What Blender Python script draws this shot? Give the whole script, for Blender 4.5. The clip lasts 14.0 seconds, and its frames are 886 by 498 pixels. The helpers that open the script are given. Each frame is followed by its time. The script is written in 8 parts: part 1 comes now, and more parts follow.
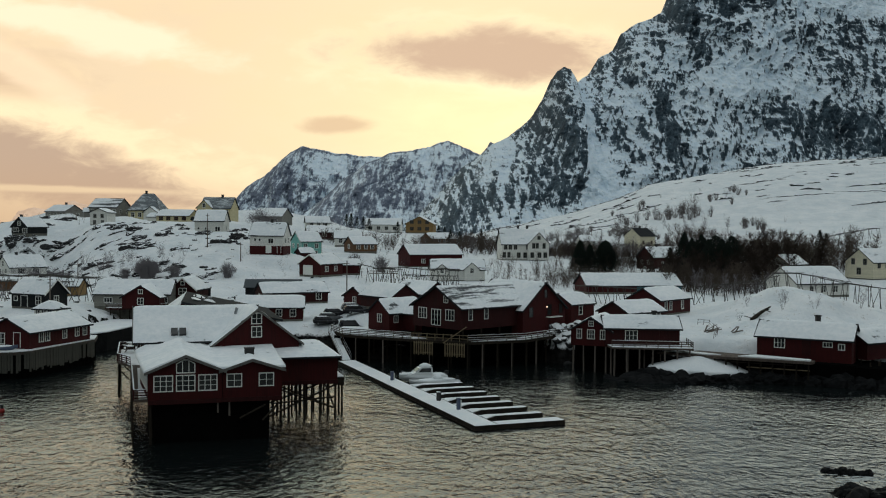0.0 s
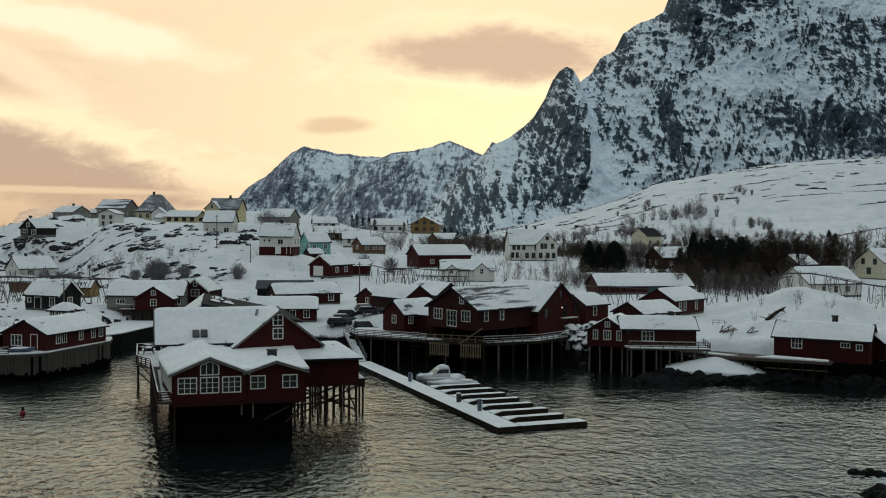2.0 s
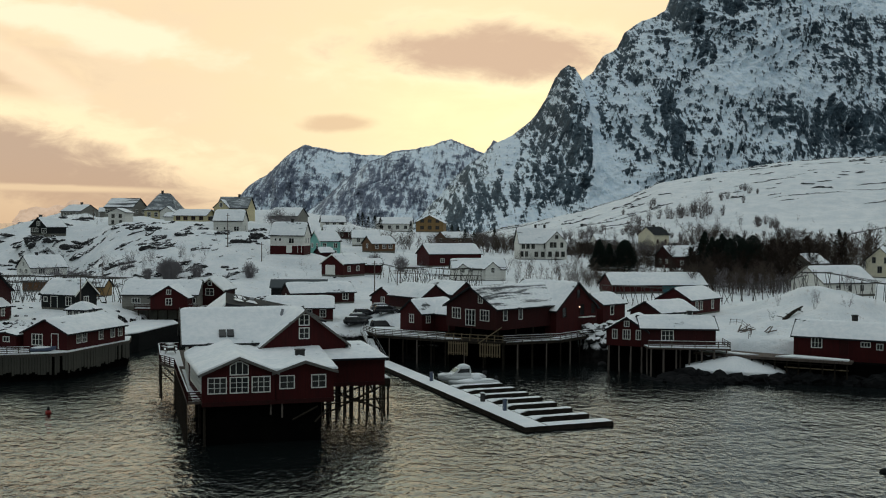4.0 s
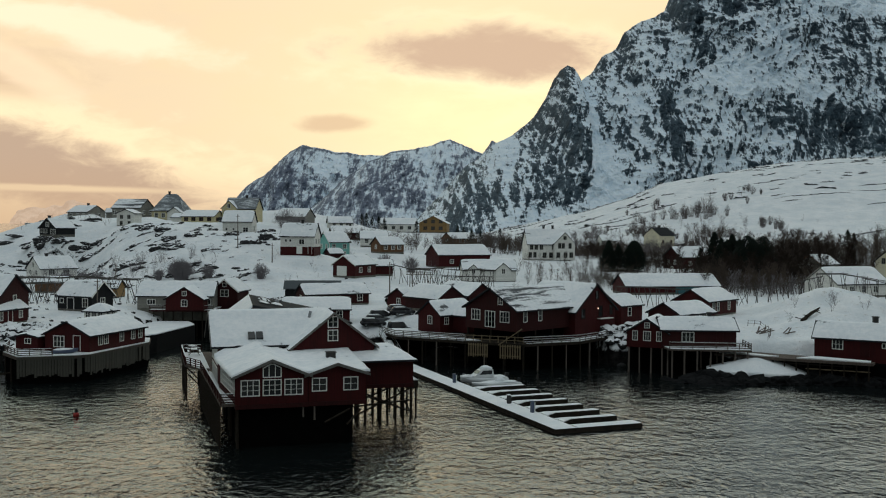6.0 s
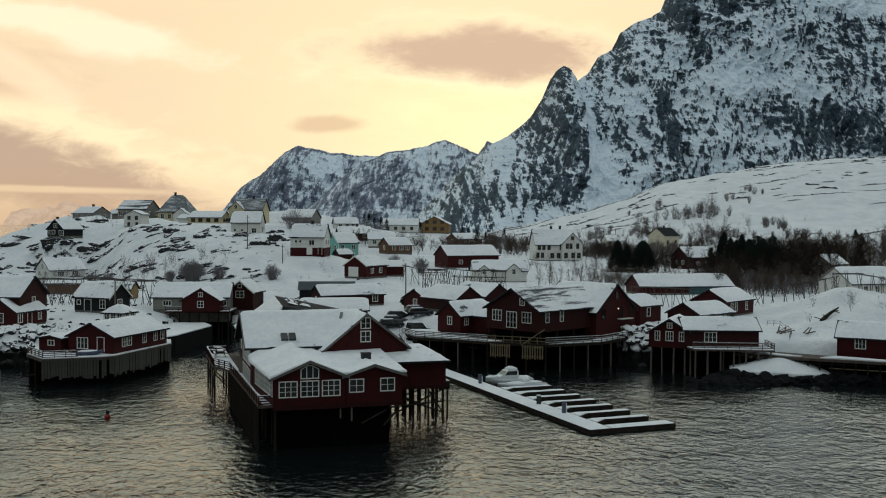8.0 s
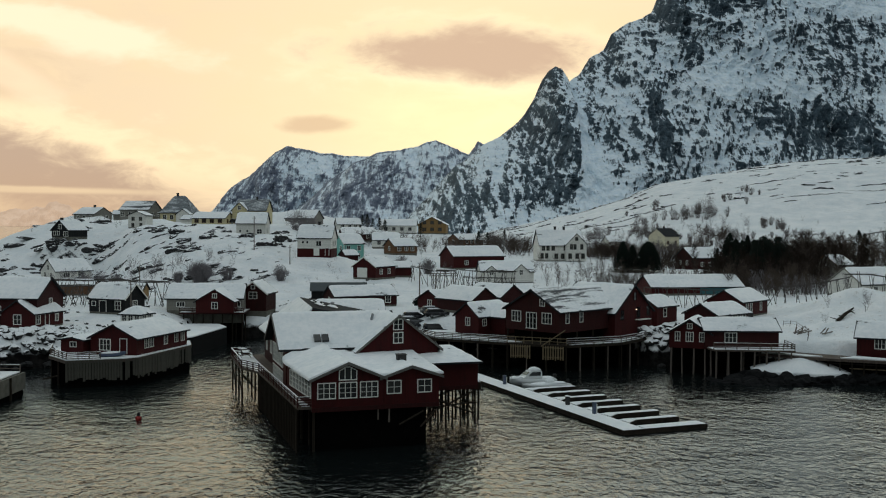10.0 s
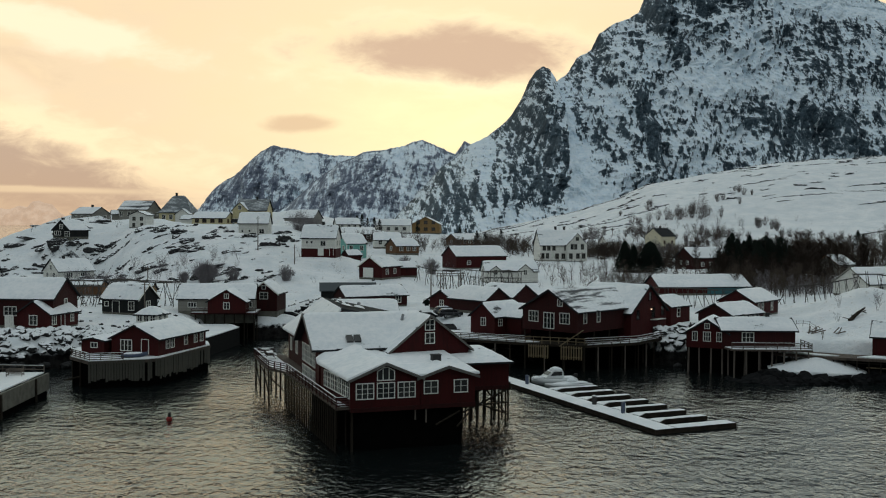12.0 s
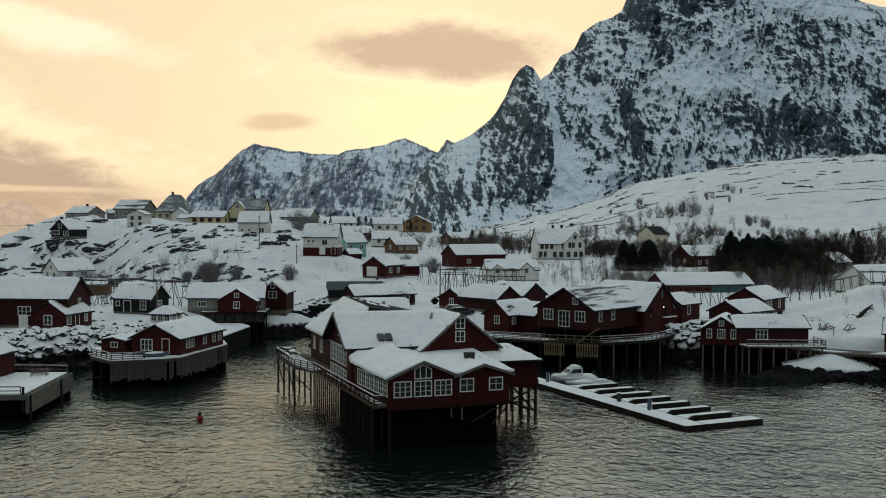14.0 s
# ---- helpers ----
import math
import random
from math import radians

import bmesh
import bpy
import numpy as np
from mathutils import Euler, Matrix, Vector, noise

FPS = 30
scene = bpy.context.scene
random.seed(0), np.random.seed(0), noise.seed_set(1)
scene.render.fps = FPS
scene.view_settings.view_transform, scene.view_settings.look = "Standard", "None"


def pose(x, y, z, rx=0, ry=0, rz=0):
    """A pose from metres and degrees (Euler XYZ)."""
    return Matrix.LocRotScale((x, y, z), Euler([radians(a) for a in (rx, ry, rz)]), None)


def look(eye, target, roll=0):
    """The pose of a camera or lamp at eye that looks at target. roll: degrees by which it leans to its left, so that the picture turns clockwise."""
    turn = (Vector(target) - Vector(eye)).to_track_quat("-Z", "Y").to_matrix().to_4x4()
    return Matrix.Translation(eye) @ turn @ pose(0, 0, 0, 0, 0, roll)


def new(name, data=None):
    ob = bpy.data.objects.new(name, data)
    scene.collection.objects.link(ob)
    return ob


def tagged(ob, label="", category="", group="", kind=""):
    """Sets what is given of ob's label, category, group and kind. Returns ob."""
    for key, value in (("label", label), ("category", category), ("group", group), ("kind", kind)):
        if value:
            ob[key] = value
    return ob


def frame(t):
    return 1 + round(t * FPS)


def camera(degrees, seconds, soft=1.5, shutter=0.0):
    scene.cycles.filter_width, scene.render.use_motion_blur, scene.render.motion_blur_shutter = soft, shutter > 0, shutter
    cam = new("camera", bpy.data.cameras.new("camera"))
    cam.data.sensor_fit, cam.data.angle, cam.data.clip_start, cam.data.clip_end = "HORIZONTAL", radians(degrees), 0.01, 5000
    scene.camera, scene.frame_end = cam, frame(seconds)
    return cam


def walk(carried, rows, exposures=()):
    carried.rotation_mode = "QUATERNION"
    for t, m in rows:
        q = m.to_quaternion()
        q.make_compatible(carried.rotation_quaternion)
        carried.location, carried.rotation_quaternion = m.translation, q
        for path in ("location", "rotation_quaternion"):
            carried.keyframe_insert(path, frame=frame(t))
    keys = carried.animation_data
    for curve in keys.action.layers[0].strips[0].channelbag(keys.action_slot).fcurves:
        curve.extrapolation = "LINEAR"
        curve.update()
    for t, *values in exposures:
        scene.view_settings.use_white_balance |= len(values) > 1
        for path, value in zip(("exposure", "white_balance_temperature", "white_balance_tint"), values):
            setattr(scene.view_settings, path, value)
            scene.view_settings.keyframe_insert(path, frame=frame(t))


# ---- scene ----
cam = camera(46.8, 14.0, 1.1)
PATH = [
    (0, (0.122, 0.093, 21.409), (0.153, 2.093, 21.359), 0.5),
    (0.5, (-0.371, 0.14, 21.415), (-0.34, 2.139, 21.365), 0.5),
    (1, (-0.934, 0.163, 21.45), (-0.904, 2.162, 21.4), 0.5),
    (1.5, (-1.477, 0.185, 21.491), (-1.447, 2.184, 21.441), 0.5),
    (2, (-2.077, 0.214, 21.537), (-2.048, 2.213, 21.487), 0.4),
    (2.5, (-2.706, 0.295, 21.555), (-2.677, 2.294, 21.504), 0.4),
    (3, (-3.411, 0.273, 21.577), (-3.383, 2.272, 21.525), 0.4),
    (5.5, (-7.407, 0.126, 21.858), (-7.374, 2.125, 21.804), 0.4),
    (6, (-8.354, 0.184, 21.88), (-8.319, 2.183, 21.827), 0.4),
    (6.5, (-9.344, 0.2, 21.865), (-9.306, 2.199, 21.813), 0.4),
    (7, (-10.377, 0.235, 21.889), (-10.337, 2.234, 21.837), 0.4),
    (7.5, (-11.436, 0.258, 21.879), (-11.392, 2.256, 21.827), 0.4),
    (8, (-12.55, 0.259, 21.895), (-12.503, 2.257, 21.843), 0.3),
    (10.5, (-18.558, 0.128, 21.997), (-18.482, 2.126, 21.946), 0.3),
    (11, (-19.845, 0.074, 22.018), (-19.762, 2.071, 21.967), 0.3),
    (11.5, (-21.132, 0.013, 22.069), (-21.041, 2.011, 22.017), 0.3),
    (12, (-22.461, -0.11, 22.103), (-22.361, 1.887, 22.051), 0.3),
    (12.5, (-23.767, -0.223, 22.13), (-23.658, 1.773, 22.078), 0.2),
    (13, (-25.163, -0.301, 22.15), (-25.044, 1.695, 22.097), 0.2),
    (13.5, (-26.498, -0.386, 22.181), (-26.37, 1.609, 22.127), 0.2),
    (14, (-27.927, -0.615, 22.172), (-27.789, 1.379, 22.117), 0.2),
]
walk(cam, [(t, look(eye, target, roll)) for t, eye, target, roll in PATH])

# ---------------------------------------------------------------- world and light
SUN_AZ, SUN_EL = radians(3.5), radians(4.0)      # low sun behind the far ridge
world = bpy.data.worlds.new("world")
scene.world = world
world.use_nodes = True


class Nodes:
    """Short-hand for building a node tree."""

    def __init__(self, tree):
        self.tree = tree
        tree.nodes.clear()

    def add(self, kind, inputs=None, **props):
        n = self.tree.nodes.new(kind)
        for k, v in props.items():
            setattr(n, k, v)
        for k, v in (inputs or {}).items():
            self.put(n.inputs[k], v)
        return n

    def put(self, socket, v):
        if isinstance(v, bpy.types.NodeSocket):
            self.tree.links.new(v, socket)
        elif isinstance(v, (tuple, list)) and len(v) == 3 and socket.type == "RGBA":
            socket.default_value = (*v, 1)
        else:
            socket.default_value = v

    def math(self, op, a, b=0.0, c=0.0, clamp=False):
        return self.add("ShaderNodeMath", {0: a, 1: b, 2: c}, operation=op, use_clamp=clamp).outputs[0]

    def ramp(self, v, lo, hi, a=0.0, b=1.0, smooth=True):
        return self.add("ShaderNodeMapRange", {0: v, 1: lo, 2: hi, 3: a, 4: b}, interpolation_type="SMOOTHSTEP" if smooth else "LINEAR").outputs[0]

    def mix(self, f, a, b, blend="MIX"):
        n = self.add("ShaderNodeMix", data_type="RGBA", blend_type=blend)
        self.put(n.inputs[0], f), self.put(n.inputs[6], a), self.put(n.inputs[7], b)
        return n.outputs[2]

    def noise(self, vec, scale, detail=4.0, rough=0.55, dist=0.0):
        return self.add("ShaderNodeTexNoise", {"Vector": vec, "Scale": scale, "Detail": detail, "Roughness": rough, "Distortion": dist}).outputs[0]

    def scaled(self, vec, s, loc=(0, 0, 0), rot=(0, 0, 0)):
        return self.add("ShaderNodeMapping", {"Vector": vec, "Location": loc, "Rotation": rot, "Scale": s}).outputs[0]


def build_sky():
    n = Nodes(world.node_tree)
    d = n.add("ShaderNodeTexCoord").outputs["Generated"]
    sep = n.add("ShaderNodeSeparateXYZ", {0: d})
    x, y, z = sep.outputs
    sky = n.add("ShaderNodeTexSky", sky_type="NISHITA", sun_disc=False, sun_elevation=SUN_EL, sun_rotation=SUN_AZ,
                air_density=1.0, dust_density=1.5, ozone_density=1.2).outputs[0]
    ys = n.math("MAXIMUM", y, 0.05)
    u, v = n.math("DIVIDE", x, ys), n.math("DIVIDE", z, ys)
    uv = n.add("ShaderNodeCombineXYZ", {0: u, 1: v}).outputs[0]
    big = n.noise(n.scaled(uv, (4.0, 11.0, 1)), 1.0, 6, 0.6, 0.3)
    fine = n.noise(n.scaled(uv, (14.0, 34.0, 1), (3.1, 1.7, 0)), 1.0, 6, 0.62, 0.4)
    ahead = n.ramp(y, 0.0, 0.85)
    # thin veil lit by the low sun: yellow about the sun, peach away from it
    du, dv = n.math("SUBTRACT", u, 0.065), n.math("SUBTRACT", v, 0.095)
    dist = n.math("SQRT", n.math("ADD", n.math("MULTIPLY", du, du), n.math("MULTIPLY", n.math("MULTIPLY", dv, dv), 2.2)))
    near = n.ramp(dist, 0.02, 0.40, 1.0, 0.0)
    veil = n.mix(near, SKY_FAR, SKY_NEAR)
    glow = n.ramp(dist, 0.0, 0.17, 1.0, 0.0)
    veil = n.mix(n.math("MULTIPLY", glow, 0.75), veil, SKY_SUN)
    wisps = n.ramp(n.math("ADD", n.math("MULTIPLY", big, 0.55), n.math("MULTIPLY", fine, 0.45)), 0.40, 0.62)
    veil = n.mix(n.math("MULTIPLY", wisps, 0.35), veil, SKY_WISP)

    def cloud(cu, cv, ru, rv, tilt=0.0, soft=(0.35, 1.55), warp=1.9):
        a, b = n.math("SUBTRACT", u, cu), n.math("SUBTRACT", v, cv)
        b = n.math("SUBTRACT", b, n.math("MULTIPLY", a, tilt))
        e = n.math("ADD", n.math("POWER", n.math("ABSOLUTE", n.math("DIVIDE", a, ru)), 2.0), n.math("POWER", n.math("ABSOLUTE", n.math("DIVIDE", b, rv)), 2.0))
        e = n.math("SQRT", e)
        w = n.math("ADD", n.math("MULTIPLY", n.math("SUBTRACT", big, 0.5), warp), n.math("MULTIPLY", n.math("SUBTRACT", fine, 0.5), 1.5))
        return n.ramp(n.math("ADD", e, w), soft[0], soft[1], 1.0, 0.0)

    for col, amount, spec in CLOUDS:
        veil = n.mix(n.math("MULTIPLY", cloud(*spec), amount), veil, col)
    haze = n.ramp(v, -0.01, 0.075, 1.0, 0.0)
    west = n.ramp(u, -0.5, -0.02, 1.0, 0.0)
    veil = n.mix(n.math("MULTIPLY", n.math("MULTIPLY", haze, west), 0.75), veil, SKY_HAZE)
    veil = n.mix(n.ramp(v, 0.20, 0.36, 0.0, 1.0), veil, n.mix(n.ramp(u, 0.0, 0.24), SKY_UPPER, SKY_EAST))
    veil = n.mix(n.ramp(v, 0.36, 0.85), veil, SKY_TOP)
    # overcast part of the dome, away from the sunset
    dome = n.mix(n.ramp(z, 0.05, 0.85), DOME_LOW, DOME_HIGH)
    over = n.noise(n.scaled(d, (2.5, 2.5, 4.0)), 1.0, 4)
    dome = n.mix(n.ramp(over, 0.35, 0.7, 0.0, 0.4), dome, n.mix(1.0, dome, (1.35, 1.3, 1.25), "MULTIPLY"))
    clear = n.mix(0.5, n.mix(1.0, sky, (NISHITA,) * 3, "MULTIPLY"), dome)
    up = n.ramp(z, 0.30, 0.85, 1.0, 0.0)
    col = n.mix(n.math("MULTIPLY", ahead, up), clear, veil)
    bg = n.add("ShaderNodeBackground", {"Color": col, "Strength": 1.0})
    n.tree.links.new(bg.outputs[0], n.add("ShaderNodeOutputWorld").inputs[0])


NISHITA = 0.10
SKY_TOP = (0.42, 0.50, 0.54)
SKY_UPPER, SKY_EAST = (0.96, 1.10, 0.89), (1.22, 1.34, 1.16)
SKY_NEAR, SKY_FAR, SKY_SUN = (1.12, 0.93, 0.56), (0.98, 0.76, 0.50), (1.25, 1.12, 0.62)
SKY_WISP, SKY_HAZE = (1.1, 0.82, 0.48), (0.62, 0.40, 0.24)
DOME_LOW, DOME_HIGH = (0.130, 0.155, 0.180), (0.88, 0.985, 1.005)
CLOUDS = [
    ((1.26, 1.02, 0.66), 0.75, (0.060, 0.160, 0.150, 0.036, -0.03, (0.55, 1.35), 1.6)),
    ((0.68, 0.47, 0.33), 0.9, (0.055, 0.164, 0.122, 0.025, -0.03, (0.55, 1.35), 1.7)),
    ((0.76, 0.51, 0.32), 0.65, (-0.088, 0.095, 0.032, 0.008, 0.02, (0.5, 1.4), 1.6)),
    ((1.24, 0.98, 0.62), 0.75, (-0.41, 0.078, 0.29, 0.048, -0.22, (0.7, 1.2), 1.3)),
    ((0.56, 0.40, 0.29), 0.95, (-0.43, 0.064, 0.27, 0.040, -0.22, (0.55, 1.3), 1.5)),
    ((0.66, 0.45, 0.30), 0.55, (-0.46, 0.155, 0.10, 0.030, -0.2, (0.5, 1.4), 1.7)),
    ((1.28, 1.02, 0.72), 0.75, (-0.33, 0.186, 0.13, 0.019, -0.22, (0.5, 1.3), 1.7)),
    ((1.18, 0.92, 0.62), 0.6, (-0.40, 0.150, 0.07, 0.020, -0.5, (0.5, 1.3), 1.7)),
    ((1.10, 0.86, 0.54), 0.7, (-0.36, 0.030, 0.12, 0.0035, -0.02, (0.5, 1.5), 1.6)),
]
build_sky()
sun = new("sun", bpy.data.lights.new("sun", "SUN"))
sun.data.energy, sun.data.angle, sun.data.color = 2.0, radians(0.6), (1.0, 0.82, 0.6)
sun.matrix_world = look((math.sin(SUN_AZ) * 100, math.cos(SUN_AZ) * 100, math.tan(SUN_EL) * 100), (0, 0, 0))
scene.view_settings.exposure = 0.0


# ---------------------------------------------------------------- materials
def material(name, paint):
    m = bpy.data.materials.new(name)
    m.use_nodes = True
    n = Nodes(m.node_tree)
    bsdf = n.add("ShaderNodeBsdfPrincipled")
    n.tree.links.new(bsdf.outputs[0], n.add("ShaderNodeOutputMaterial").inputs[0])
    n.obj = n.add("ShaderNodeTexCoord").outputs["Object"]
    geo = n.add("ShaderNodeNewGeometry")
    n.pos, n.nor, n.island = geo.outputs["Position"], geo.outputs["True Normal"], geo.outputs["Random Per Island"]
    n.rand = n.add("ShaderNodeObjectInfo").outputs["Random"]
    n.bsdf = bsdf

    def bump(h, strength=0.3, distance=0.05):
        n.tree.links.new(n.add("ShaderNodeBump", {"Height": h, "Strength": strength, "Distance": distance}).outputs[0], bsdf.inputs["Normal"])
    n.bump = bump
    n.set = lambda key, v: n.put(bsdf.inputs[key], v)
    paint(n)
    return m


def boards(name, col, worn, pitch=0.16, rough=0.75, upright=True):
    """Painted cladding boards with faded and stained patches."""
    def paint(n):
        sep = n.add("ShaderNodeSeparateXYZ", {0: n.obj}).outputs
        run = n.math("ADD", sep[0], sep[1]) if upright else sep[2]
        f = n.math("FRACT", n.math("DIVIDE", run, pitch))
        groove = n.ramp(n.math("ABSOLUTE", n.math("SUBTRACT", f, 0.5)), 0.38, 0.48)
        which = n.math("FLOOR", n.math("DIVIDE", run, pitch))
        tone = n.add("ShaderNodeTexWhiteNoise", {"W": which}, noise_dimensions="1D").outputs[0]
        stain = n.noise(n.scaled(n.obj, (1.2, 1.2, 0.35)), 1.0, 5, 0.6)
        grain = n.noise(n.scaled(n.obj, (9, 9, 1.2)), 1.0, 4)
        c = n.mix(n.ramp(stain, 0.45, 0.75, 0.0, 0.55), col, worn)
        c = n.mix(n.ramp(tone, 0, 1, 0.0, 0.35, False), c, n.mix(1.0, c, (0.62, 0.62, 0.62), "MULTIPLY"))
        c = n.mix(n.ramp(grain, 0.4, 0.7, 0.0, 0.25), c, worn)
        n.set("Base Color", n.mix(n.math("MULTIPLY", groove, 0.6), c, n.mix(1.0, c, (0.35, 0.35, 0.35), "MULTIPLY")))
        n.set("Roughness", rough)
        n.set("Specular IOR Level", 0.2)
        n.bump(n.math("SUBTRACT", n.math("MULTIPLY", grain, 0.2), groove), 0.5, 0.02)
    return material(name, paint)


def plain(name, col, second, scale=3.0, rough=0.6, metal=0.0, bump=0.15, mixhi=0.6, spec=0.35):
    def paint(n):
        a, b = n.noise(n.obj, scale, 5, 0.6), n.noise(n.obj, scale * 9, 3)
        n.set("Base Color", n.mix(n.math("MULTIPLY", n.ramp(n.math("ADD", n.math("MULTIPLY", a, 0.7), n.math("MULTIPLY", b, 0.3)), 0.38, 0.66), mixhi), col, second))
        n.set("Roughness", n.ramp(a, 0.3, 0.7, rough * 0.85, min(1.0, rough * 1.15)))
        n.set("Metallic", metal)
        n.set("Specular IOR Level", spec)
        n.bump(b, bump, 0.03)
    return material(name, paint)


def snow_paint(n):
    a, b, c = n.noise(n.pos, 0.35, 5), n.noise(n.pos, 3.0, 5), n.noise(n.pos, 0.05, 3)
    tone = n.math("ADD", n.math("MULTIPLY", a, 0.5), n.math("ADD", n.math("MULTIPLY", b, 0.25), n.math("MULTIPLY", c, 0.25)))
    n.set("Base Color", n.mix(n.ramp(tone, 0.35, 0.65), (0.72, 0.76, 0.78), (0.86, 0.87, 0.87)))
    n.set("Roughness", 0.75)
    d = n.noise(n.pos, 9.0, 4, 0.6)
    n.bump(n.math("ADD", n.math("MULTIPLY", a, 1.5), n.math("ADD", b, n.math("MULTIPLY", d, 0.35))), 0.45, 0.25)


def roof_snow_paint(n):
    """Roof snow with a few wind-bared streaks and a crusted surface."""
    tint = n.add("ShaderNodeObjectInfo").outputs["Random"]
    at = n.add("ShaderNodeVectorMath", {0: n.obj, 1: n.add("ShaderNodeCombineXYZ", {0: n.math("MULTIPLY", tint, 90.0), 1: n.math("MULTIPLY", tint, 47.0)}).outputs[0]}, operation="ADD").outputs[0]
    a, b, d = n.noise(n.scaled(at, (0.16, 0.42, 0.42)), 1.0, 6, 0.6, 0.3), n.noise(at, 1.6, 5), n.noise(at, 9.0, 4)
    lie = n.ramp(n.math("ADD", n.math("MULTIPLY", a, 0.8), n.math("MULTIPLY", b, 0.2)), 0.335, 0.385)
    tone = n.ramp(n.math("ADD", n.math("MULTIPLY", a, 0.5), n.math("MULTIPLY", b, 0.5)), 0.35, 0.65)
    n.set("Base Color", n.mix(lie, (0.07, 0.075, 0.08), n.mix(tone, (0.72, 0.76, 0.78), (0.87, 0.88, 0.88))))
    n.set("Roughness", 0.75)
    n.bump(n.math("ADD", n.math("MULTIPLY", lie, 0.6), n.math("ADD", n.math("MULTIPLY", b, 0.8), n.math("MULTIPLY", d, 0.3))), 0.45, 0.2)


def worn_paint(n):
    """Snow thinned by the wind, with streaks of dark roof showing."""
    a, b = n.noise(n.scaled(n.obj, (0.11, 0.75, 0.75)), 1.0, 5, 0.55, 0.4), n.noise(n.obj, 2.5, 5)
    lie = n.ramp(n.math("ADD", n.math("MULTIPLY", a, 0.85), n.math("MULTIPLY", b, 0.15)), 0.40, 0.52)
    n.set("Base Color", n.mix(lie, (0.05, 0.055, 0.06), n.mix(n.ramp(b, 0.3, 0.7), (0.70, 0.74, 0.76), (0.85, 0.86, 0.86))))
    n.set("Roughness", 0.75)
    n.bump(lie, 0.5, 0.06)


def dusted_paint(n):
    """Slate with a thin dusting of snow."""
    a, b = n.noise(n.scaled(n.obj, (0.3, 0.9, 0.9)), 1.0, 6, 0.62, 0.4), n.noise(n.obj, 2.5, 5)
    lie = n.ramp(n.math("ADD", n.math("MULTIPLY", a, 0.7), n.math("MULTIPLY", b, 0.3)), 0.46, 0.66, 0.0, 0.9)
    n.set("Base Color", n.mix(lie, (0.13, 0.145, 0.155), (0.62, 0.66, 0.68)))
    n.set("Roughness", 0.8)


def ground_paint(n):
    """Snow with wind crust above the tide line; dark wet rock and weed below it; rock showing on steep faces."""
    z = n.add("ShaderNodeSeparateXYZ", {0: n.pos}).outputs[2]
    nz = n.add("ShaderNodeSeparateXYZ", {0: n.nor}).outputs[2]
    a, b, f = n.noise(n.pos, 0.16, 6), n.noise(n.pos, 0.9, 6, 0.6), n.noise(n.pos, 5.0, 4)
    snow = n.mix(n.ramp(n.math("ADD", n.math("MULTIPLY", a, 0.6), n.math("MULTIPLY", b, 0.4)), 0.36, 0.64), (0.70, 0.74, 0.76), (0.86, 0.87, 0.87))
    grit = n.ramp(n.math("ADD", n.math("MULTIPLY", b, 0.6), n.math("MULTIPLY", f, 0.4)), 0.575, 0.63)
    snow = n.mix(n.math("MULTIPLY", grit, 0.55), snow, (0.30, 0.28, 0.24))
    rock = n.mix(n.ramp(b, 0.35, 0.65), (0.003, 0.003, 0.003), (0.018, 0.017, 0.016))
    tide = n.ramp(n.math("ADD", z, n.math("MULTIPLY", n.math("SUBTRACT", b, 0.5), 2.0)), 2.0, 2.6)
    steep = n.ramp(n.math("ADD", nz, n.math("MULTIPLY", n.math("SUBTRACT", b, 0.5), 0.55)), 0.30, 0.44)
    n.set("Base Color", n.mix(n.math("MULTIPLY", tide, steep), rock, snow))
    n.set("Roughness", 0.9)
    n.set("Specular IOR Level", 0.04)
    n.bump(n.math("ADD", n.math("MULTIPLY", a, 2.0), n.math("ADD", b, n.math("MULTIPLY", f, 0.2))), 0.6, 0.5)


